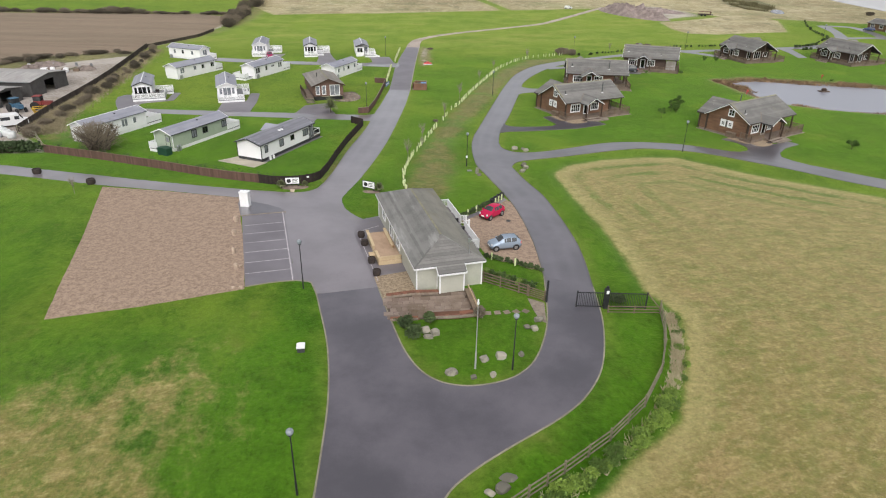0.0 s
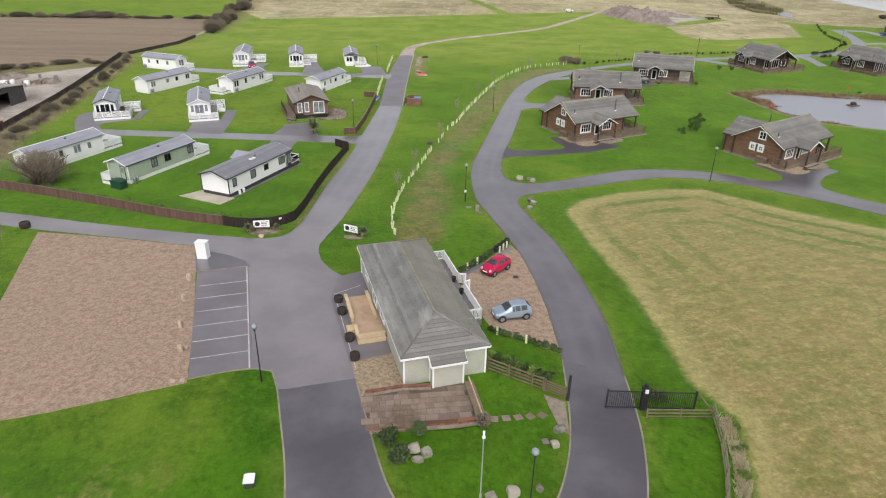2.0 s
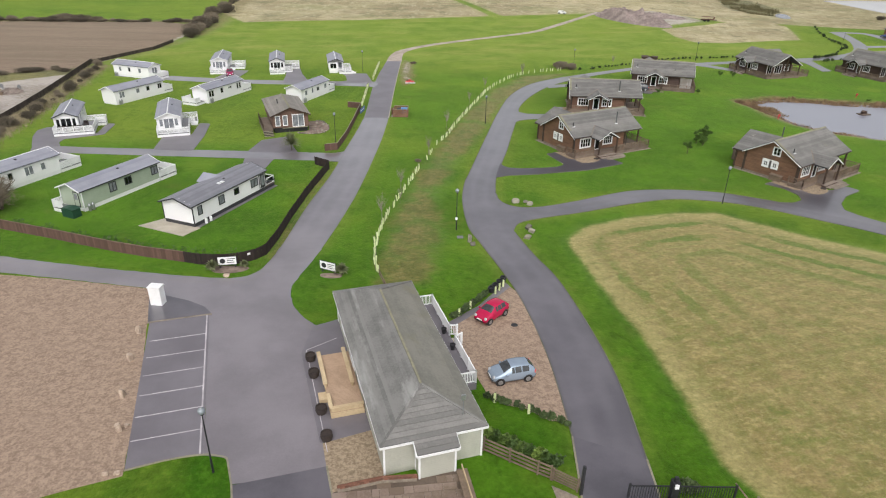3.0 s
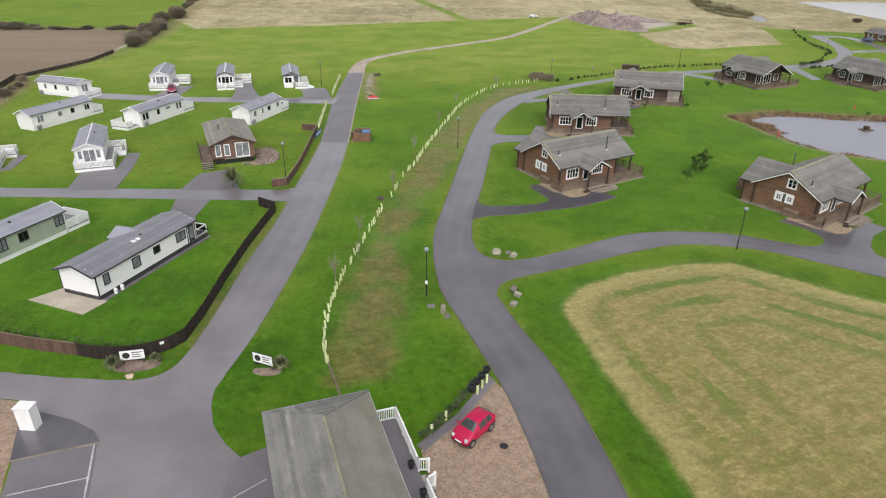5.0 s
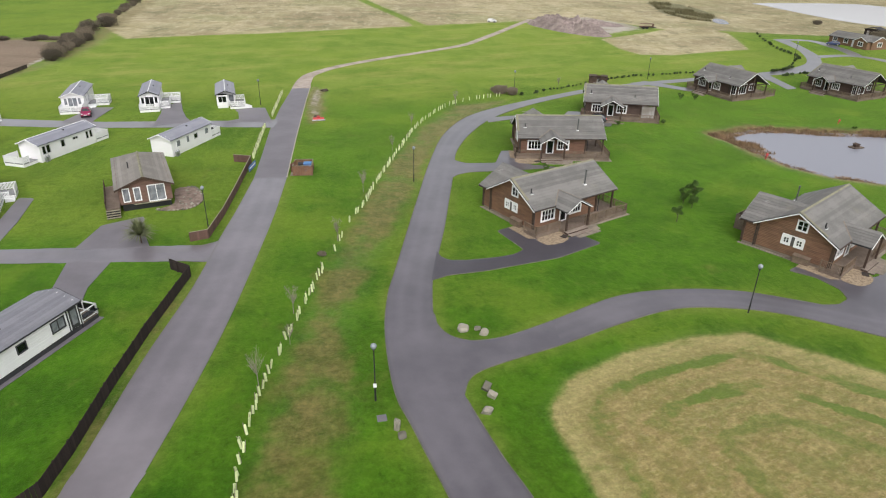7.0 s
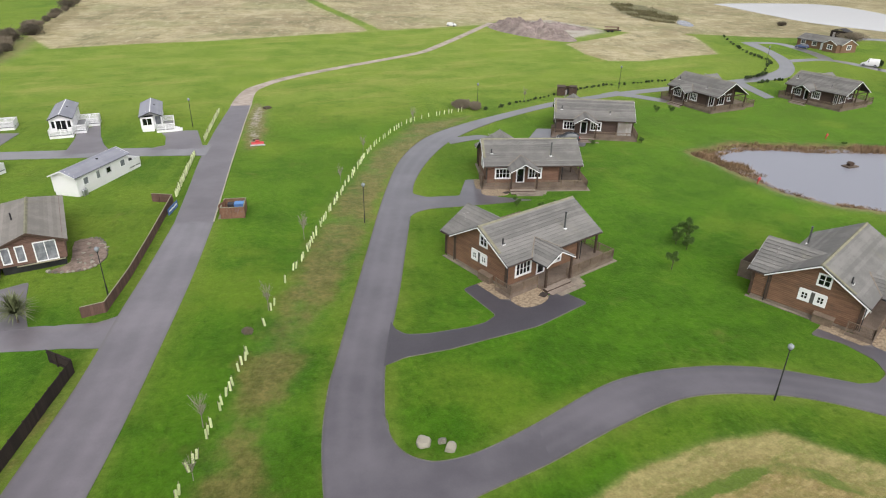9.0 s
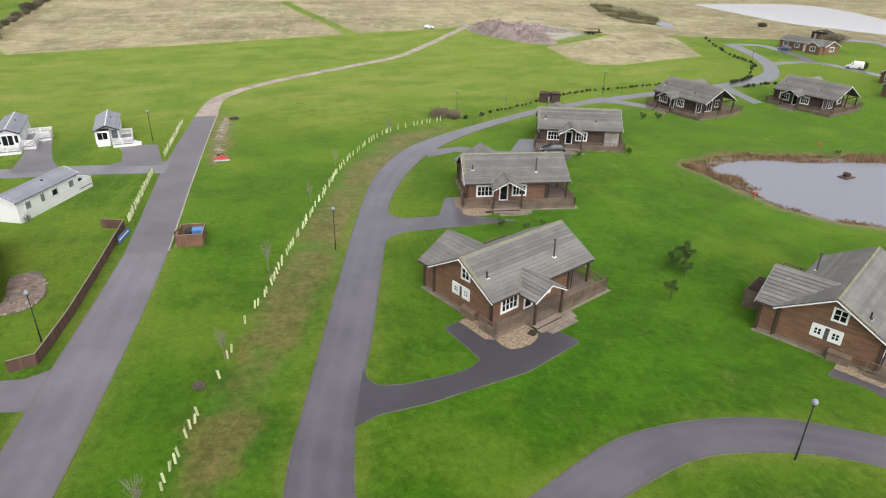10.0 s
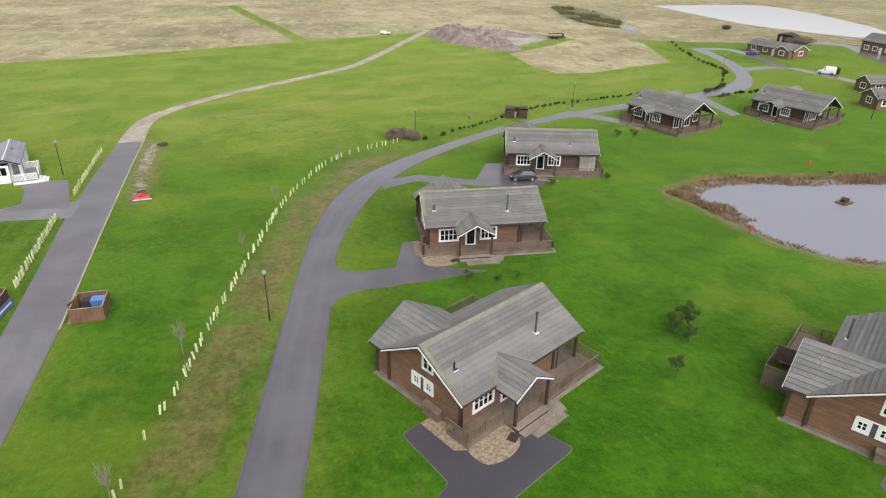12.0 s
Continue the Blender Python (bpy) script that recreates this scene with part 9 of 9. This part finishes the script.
solid("drain_cover", Mesh().lathe([(0.3, 0), (0.3, 0.012)], 18), BLACK, "round iron drain cover in the gravel", "drain cover", at_ground(4.0, 70.0, 0, 0.02))

# ---- pond ----
mid = Vector((80, 149))
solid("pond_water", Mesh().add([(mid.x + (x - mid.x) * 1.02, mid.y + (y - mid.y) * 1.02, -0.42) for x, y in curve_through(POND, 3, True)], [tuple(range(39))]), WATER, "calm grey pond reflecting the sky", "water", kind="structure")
reeds = Mesh()
shore = curve_through(POND, 14, True)
for i, (x, y) in enumerate(shore):
    far = (y > 157) or x < 60.5
    d = (Vector((x, y)) - mid).normalized()
    thick = noise.noise(Vector((x * 0.3, y * 0.3, 5)))
    for k in range((95 if far else 14) if thick > -0.2 else (40 if far else 2)):
        o = rng.uniform(-2.6 if x < 70 else -2.2, 1.3) if far else rng.uniform(-0.3, 0.5)
        px_, py_ = x + d.x * o + rng.uniform(-0.5, 0.5), y + d.y * o + rng.uniform(-0.4, 0.4)
        h = (rng.uniform(0.3, 0.95) if far else rng.uniform(0.2, 0.6)) * (1.0 if thick > 0.1 else 0.45)
        z = -0.45 if o < 0 else -0.3
        a = rng.uniform(0, 3.14)
        reeds.add([(px_ - 0.09 * math.cos(a), py_ - 0.09 * math.sin(a), z), (px_ + 0.09 * math.cos(a), py_ + 0.09 * math.sin(a), z), (px_ + rng.uniform(-0.4, 0.4), py_ + rng.uniform(-0.4, 0.4), z + h)], [(0, 1, 2)])
solid("reeds", reeds, REED, "dead brown reeds round the pond", "reeds", kind="stuff")
raft = thing("nesting_raft", "small timber nesting raft on the pond", "raft", pose(79.5, 153.4, -0.42, 0, 0, 15))
part("platform", Mesh().box(-1.1, 1.1, -0.7, 0.7, -0.05, 0.18), BARK, raft)
part("box", Mesh().box(-0.5, 0.4, -0.3, 0.3, 0.18, 0.6).prism([(-0.6, 0.6), (-0.05, 0.85), (0.5, 0.6)], -0.4, 0.4), DARKLOG, raft)
for x, y in ((59.4, 146.5), (85.1, 167.1)):
    buoy = thing("lifebuoy_post", "red lifebuoy housing on a post by the pond", "lifebuoy", at_ground(x, y, 20, -0.25), "lifebuoys")
    part("post", Mesh().box(-0.06, 0.06, -0.05, 0.05, -0.2, 1.05), RED_PLASTIC, buoy)
    part("housing", Mesh().lathe([(0.25, 0), (0.28, 0.06), (0.25, 0.12), (0.1, 0.12)], 16, pose(0, -0.06, 0.95, 90)), RED_PLASTIC, buoy)

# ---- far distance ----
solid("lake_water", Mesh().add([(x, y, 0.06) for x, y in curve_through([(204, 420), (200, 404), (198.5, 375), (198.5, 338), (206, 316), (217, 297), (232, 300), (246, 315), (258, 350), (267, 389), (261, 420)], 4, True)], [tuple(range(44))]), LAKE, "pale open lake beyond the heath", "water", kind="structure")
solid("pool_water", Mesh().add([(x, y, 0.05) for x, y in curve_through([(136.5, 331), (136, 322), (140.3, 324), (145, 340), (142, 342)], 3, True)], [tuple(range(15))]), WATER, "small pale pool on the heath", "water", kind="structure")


far_shed = thing("timber_shed", "small dark timber shed behind a far lodge", "shed", at_ground(176.5, 291.0, -70))
part("wall", Mesh().box(0, 6.0, 0, 3.4, -0.1, 2.4), BLACKWOOD, far_shed)
part("roof", Mesh().prism([(-0.3, 2.4), (3.0, 3.3), (6.3, 2.4), (6.3, 2.52), (3.0, 3.42), (-0.3, 2.52)], -0.3, 3.7), SKIRT, far_shed)
part("door", Mesh().box(1.0, 1.9, -0.06, -0.005, 0, 2.0), SHED, far_shed, "pale boarded door")
shrub("bare_bush", "dark bare bush beside a far lodge", "bush", at_ground(175.5, 279.0), TWIG, 0.08, 6.0, 4.0, 1.9, 3600, 300, stem=40, long=9, hollow=0.25)
shrub("round_shrub", "small dark round shrub beside the far road", "shrub", at_ground(149.1, 232.5), LEAF, 0.2, 0.9, 0.9, 1.1, 500, 302, stem=6)
shrub("marsh_scrub", "lone dark scrub clump on the heath", "bush", at_ground(178.9, 323.9), TWIG, 0.12, 2.4, 1.6, 0.9, 900, 304, stem=12, long=6)
scrub_, q_ = Mesh(), np.random.RandomState(8)
for _ in range(15000):
    x, y = q_.uniform(122, 158), q_.uniform(328, 418)
    if in_outline(x, y, MARSH) and noise.noise(Vector((x * 0.09, y * 0.05, 2))) > 0.02:
        a, h = q_.uniform(0, 6.28), q_.uniform(0.4, 1.5)
        scrub_.add([(x - 0.12 * math.cos(a), y - 0.12 * math.sin(a), 0), (x + 0.12 * math.cos(a), y + 0.12 * math.sin(a), 0), (x + q_.uniform(-0.6, 0.6), y + q_.uniform(-0.6, 0.6), h)], [(0, 1, 2)])
solid("marsh_rushes", scrub_, RUSH, "dark rushes and scrub in the marsh", "rushes", kind="stuff")


def heap(label, cx, cy, rx, ry, h, turn, seed):
    """An uneven mound of tipped stone and earth, with loose stones on it."""
    n, top = 44, thing("spoil_mound", label, "spoil mound", at_ground(cx, cy, turn), "spoil mounds")
    m, off, q = Mesh(), Vector((seed * 7.3, seed * 3.1, 0)), np.random.RandomState(seed)

    def rise(u, v):
        d = max(0.0, 1 - math.hypot(u, v))
        p = Vector((u * rx / 6, v * ry / 6, 0)) + off
        return h * min(1.0, d * 2.4) * (0.5 + 0.55 * noise.noise(p * 1.3) + 0.4 * abs(noise.noise(p * 3.1)) + 0.22 * noise.noise(p * 7)) if d > 0 else -0.1
    for j in range(n + 1):
        for i in range(n + 1):
            u, v = 2 * i / n - 1, 2 * j / n - 1
            m.v.append((u * rx, v * ry, max(rise(u, v), -0.1)))
    m.f = [(j * (n + 1) + i, j * (n + 1) + i + 1, (j + 1) * (n + 1) + i + 1, (j + 1) * (n + 1) + i) for j in range(n) for i in range(n)]
    part("mound", m, SPOIL, top)
    loose = Mesh()
    for _ in range(500):
        u, v = q.uniform(-0.95, 0.95), q.uniform(-0.95, 0.95)
        if math.hypot(u, v) < 0.97:
            a, z = q.uniform(0.08, 0.28), max(0.0, rise(u, v))
            loose.box(-a, a, -a * 0.7, a * 0.7, -a * 0.4, a * 0.6, pose(u * rx, v * ry, z, q.uniform(0, 360), q.uniform(0, 360), q.uniform(0, 360)))
    tagged(part("loose_stone", loose, RUBBLE, top), kind="stuff")


heap("long mound of grey-brown stony spoil", 66, 304, 24, 8, 4.6, -66, 1)
heap("low mound of brown earth behind the stony spoil", 79, 322, 16, 7, 1.6, -40, 2)
heap("dark earth mound at the track's end", 66, 328, 7, 4, 3.0, 10, 3)
heap("small mound of tipped earth in the farm yard", -95.8, 151.8, 2.2, 1.6, 0.9, 20, 4)
heap("long low mound of rubble at the farm yard's edge", -108, 152, 7.0, 2.6, 1.3, 62, 5)
trailer = thing("tipper_trailer", "red tipper trailer parked on bare earth", "trailer", at_ground(98, 306, -10))
part("body", Mesh().prism([(-2.6, 0.8), (2.4, 0.8), (2.7, 1.9), (-2.6, 1.9), (-2.5, 1.8), (2.5, 1.8), (2.3, 0.95), (-2.5, 0.95)], -1.1, 1.1), BRICK, trailer)
part("chassis", Mesh().box(-2.8, 3.6, -0.5, 0.5, 0.55, 0.8), BLACK, trailer)
for x in (-1.2, 0.2):
    for y in (-1.1, 0.9):
        part("wheel", Mesh().tube((x, y, 0.5), (x, y + 0.25, 0.5), 0.5, n=14), RUBBER, trailer)
car(at_ground(41.5, 322, 60, 0.0), "white van beside the far track", VAN_PAINT, 3.6, 1.6, 1.4, True)
car(at_ground(76, 296, 70, 0.0), "small white van before the spoil heap", VAN_PAINT, 4.2, 1.8, 1.9, True)
mower = thing("flail_mower", "low red mowing implement lying on the grass", "mower", at_ground(-14.2, 171.2, 8))
part("deck", Mesh().prism([(-0.6, 0.15), (0.6, 0.15), (0.45, 0.4), (0.0, 0.52), (-0.5, 0.38)], -1.0, 1.0, Matrix(((0, 1, 0, 0), (1, 0, 0, 0), (0, 0, 1, 0), (0, 0, 0, 1)))), RED_PLASTIC, mower)
part("hitch", Mesh().bar((0, 0.6, 0.3), (0.3, 1.5, 0.35), 0.12).box(-0.3, 0.3, -0.3, 0.3, 0.45, 0.75), RED_PLASTIC, mower)
part("roller", Mesh().tube((-1.2, -0.75, 0.15), (1.2, -0.75, 0.15), 0.14), STEEL, mower)

# ---- farm yard ----
def farm_shed(x0, x1, y0, y1, eave, ridge, label):
    top = thing("farm_shed", label, "shed", pose(0, 0, 0))
    mid = (y0 + y1) / 2
    part("wall", Mesh().box(x0, x1, y0, y0 + 0.25, -0.1, eave).box(x0, x1, y1 - 0.25, y1, -0.1, eave).box(x0, x0 + 0.25, y0 + 0.25, y1 - 0.25, -0.1, eave)
         .box(x1 - 0.25, x1, y0 + 0.25, mid - 1.6, -0.1, eave).box(x1 - 0.25, x1, mid + 1.6, y1 - 0.25, -0.1, eave).box(x1 - 0.25, x1, mid - 1.6, mid + 1.6, 2.6, eave), SHEDWALL, top)
    part("gable", Mesh().prism([(y0, eave), (mid, ridge), (y1, eave)], x1 - 0.25, x1, Matrix(((0, 1, 0, 0), (1, 0, 0, 0), (0, 0, 1, 0), (0, 0, 0, 1)))), SHEDWALL, top)
    for a, b in ((y0 - 0.3, mid), (y1 + 0.3, mid)):
        slope = Mesh().add([(x0 - 0.3, a, eave), (x1 + 0.3, a, eave), (x1 + 0.3, b, ridge + 0.1), (x0 - 0.3, b, ridge + 0.1), (x0 - 0.3, a, eave + 0.1), (x1 + 0.3, a, eave + 0.1), (x1 + 0.3, b, ridge + 0.2), (x0 - 0.3, b, ridge + 0.2)],
                           [(3, 2, 1, 0), (4, 5, 6, 7), (0, 1, 5, 4), (1, 2, 6, 5), (2, 3, 7, 6), (3, 0, 4, 7)])
        part("roof", slope, SHED, top, "pale corrugated sheet roof")
    part("gutter", Mesh().bar((x0, y0 - 0.32, eave), (x1, y0 - 0.32, eave), 0.14), STEEL, top)


farm_shed(-140, -90.2, 123.4, 135.5, 3.0, 3.7, "long low farm shed with pale sheet roof")
farm_shed(-140, -90.8, 112.5, 121.2, 2.5, 3.1, "open-fronted dark farm shed with grey roof")
minibus = thing("long_van", "long white van with side windows in the farm yard", "van", at_ground(-80.6, 102.9, -52))
VANSIDE = [(-2.7, 0.4), (2.3, 0.4), (2.75, 0.55), (2.7, 1.05), (1.95, 1.25), (1.45, 1.95), (1.1, 2.15), (-2.5, 2.2), (-2.7, 2.0)]
SIDEWAYS = Matrix(((0, 1, 0, 0), (1, 0, 0, 0), (0, 0, 1, 0), (0, 0, 0, 1)))
part("body", Mesh().prism(VANSIDE, -0.95, 0.95, SIDEWAYS), VAN_PAINT, minibus)
part("windscreen", Mesh().bar((0, 1.98, 1.28), (0, 1.52, 1.92), 1.65, 0.04), CARGLASS, minibus)
for s in (-1, 1):
    for y0, y1 in ((-2.5, -1.35), (-1.3, 0.1), (0.75, 1.45)):
        part("side_window", Mesh().box(min(s * 0.94, s * 0.965), max(s * 0.94, s * 0.965), y0, y1, 1.3, 1.85), CARGLASS, minibus)
    for y in (-1.8, 1.75):
        part("wheel", Mesh().tube((s * 0.72, y, 0.34), (s * 0.97, y, 0.34), 0.34, n=16), RUBBER, minibus)


def tractor(at, label, paint_):
    top = thing("tractor", label, "tractor", at, "farm tractors")
    part("bonnet", Mesh().box(-0.4, 0.4, -2.2, -0.4, 0.8, 1.5), paint_, top)
    part("cab", Mesh().box(-0.7, 0.7, -0.4, 0.9, 0.9, 1.6).box(-0.75, 0.75, -0.45, 0.95, 2.4, 2.5), paint_, top)
    part("cab_glass", Mesh().box(-0.68, 0.68, -0.38, 0.88, 1.6, 2.4), CARGLASS, top)
    for s in (-1, 1):
        part("rear_wheel", Mesh().tube((s * 0.75, 0.7, 0.75), (s * 1.15, 0.7, 0.75), 0.75, n=18), RUBBER, top)
        part("front_wheel", Mesh().tube((s * 0.65, -1.7, 0.45), (s * 0.9, -1.7, 0.45), 0.45, n=16), RUBBER, top)


tractor(at_ground(-86.2, 112.6, 60), "blue tractor standing before the farm shed", TEAL_PAINT)
tractor(at_ground(-83.0, 115.0, 100), "dull red tractor beside the yard fence", OXIDE_PAINT)
bale = solid("silage_bale", Mesh().lathe([(0.2, 0.0), (0.6, 0.04), (0.68, 0.3), (0.68, 0.85), (0.58, 1.1), (0.2, 1.16)], 14), WRAP, "white wrapped silage bale in the farm yard", "bale", at_ground(-77.3, 97.2, 20), "silage bales", smooth=True)
for x, y, a in ((-78.6, 98.2, 70), (-78.4, 96.4, 10), (-79.9, 99.2, 130), (-80.0, 97.4, 40), (-82.3, 101.2, 0), (-81.6, 98.6, 80), (-75.8, 96.2, 150)):
    copy_thing(bale, at_ground(x, y, a))
skip = thing("skip", "yellow steel skip by the yard fence", "skip", at_ground(-81.6, 112.6, 25))
part("body", Mesh().prism([(-1.3, 0.9), (-0.9, 0), (0.9, 0), (1.3, 0.9), (1.2, 0.9), (0.85, 0.1), (-0.85, 0.1), (-1.2, 0.9)], -0.8, 0.8), YELLOW_PAINT, skip)
part("rim", Mesh().box(-1.35, 1.35, -0.85, -0.75, 0.85, 0.97).box(-1.35, 1.35, 0.75, 0.85, 0.85, 0.97), YELLOW_PAINT, skip)
for i in range(46):
    x, y = rng.uniform(-112, -96), rng.uniform(146, 156)
    if i > 30:
        x, y = rng.uniform(-92, -80), rng.uniform(97, 108)
        if inside(np.array([x]), np.array([y]), YARD)[0] < 1:
            continue
    a, b, c = rng.uniform(0.5, 1.8), rng.uniform(0.3, 0.9), rng.uniform(0.3, 1.1)
    kind = i % 4
    if kind == 0:
        solid("pallet", Mesh().box(-a / 2, a / 2, -b, b, 0, c * 0.5).box(-a / 2 + 0.1, a / 2 - 0.1, -b + 0.05, b - 0.05, c * 0.5, c * 0.62), RAILWOOD, "weathered pallet stack in the farm yard", "pallets", at_ground(x, y, rng.uniform(0, 180)), "farm clutter")
    elif kind == 1:
        solid("bulk_bag", Mesh().lathe([(a * 0.35, 0), (a * 0.5, c * 0.4), (a * 0.45, c), (a * 0.2, c * 1.1)], 10), WHITE, "white bulk bag in the farm yard", "bulk bag", at_ground(x, y), "farm clutter")
    elif kind == 2:
        solid("timber_pile", Mesh().bar((-a, 0, 0.12), (a, 0.2, 0.12), 0.2).bar((-a, 0.3, 0.12), (a, 0.4, 0.12), 0.22).bar((-a * 0.8, 0.1, 0.32), (a * 0.9, 0.3, 0.32), 0.2), POSTWOOD, "loose pile of grey timbers in the yard", "timber", at_ground(x, y, rng.uniform(0, 180)), "farm clutter")
    else:
        solid("scrap_drum", Mesh().lathe([(0.3, 0), (0.32, 0.45), (0.3, 0.9), (0.26, 0.9), (0.26, 0.85)], 12), STEEL, "grey steel drum in the farm yard", "drum", at_ground(x, y), "farm clutter")
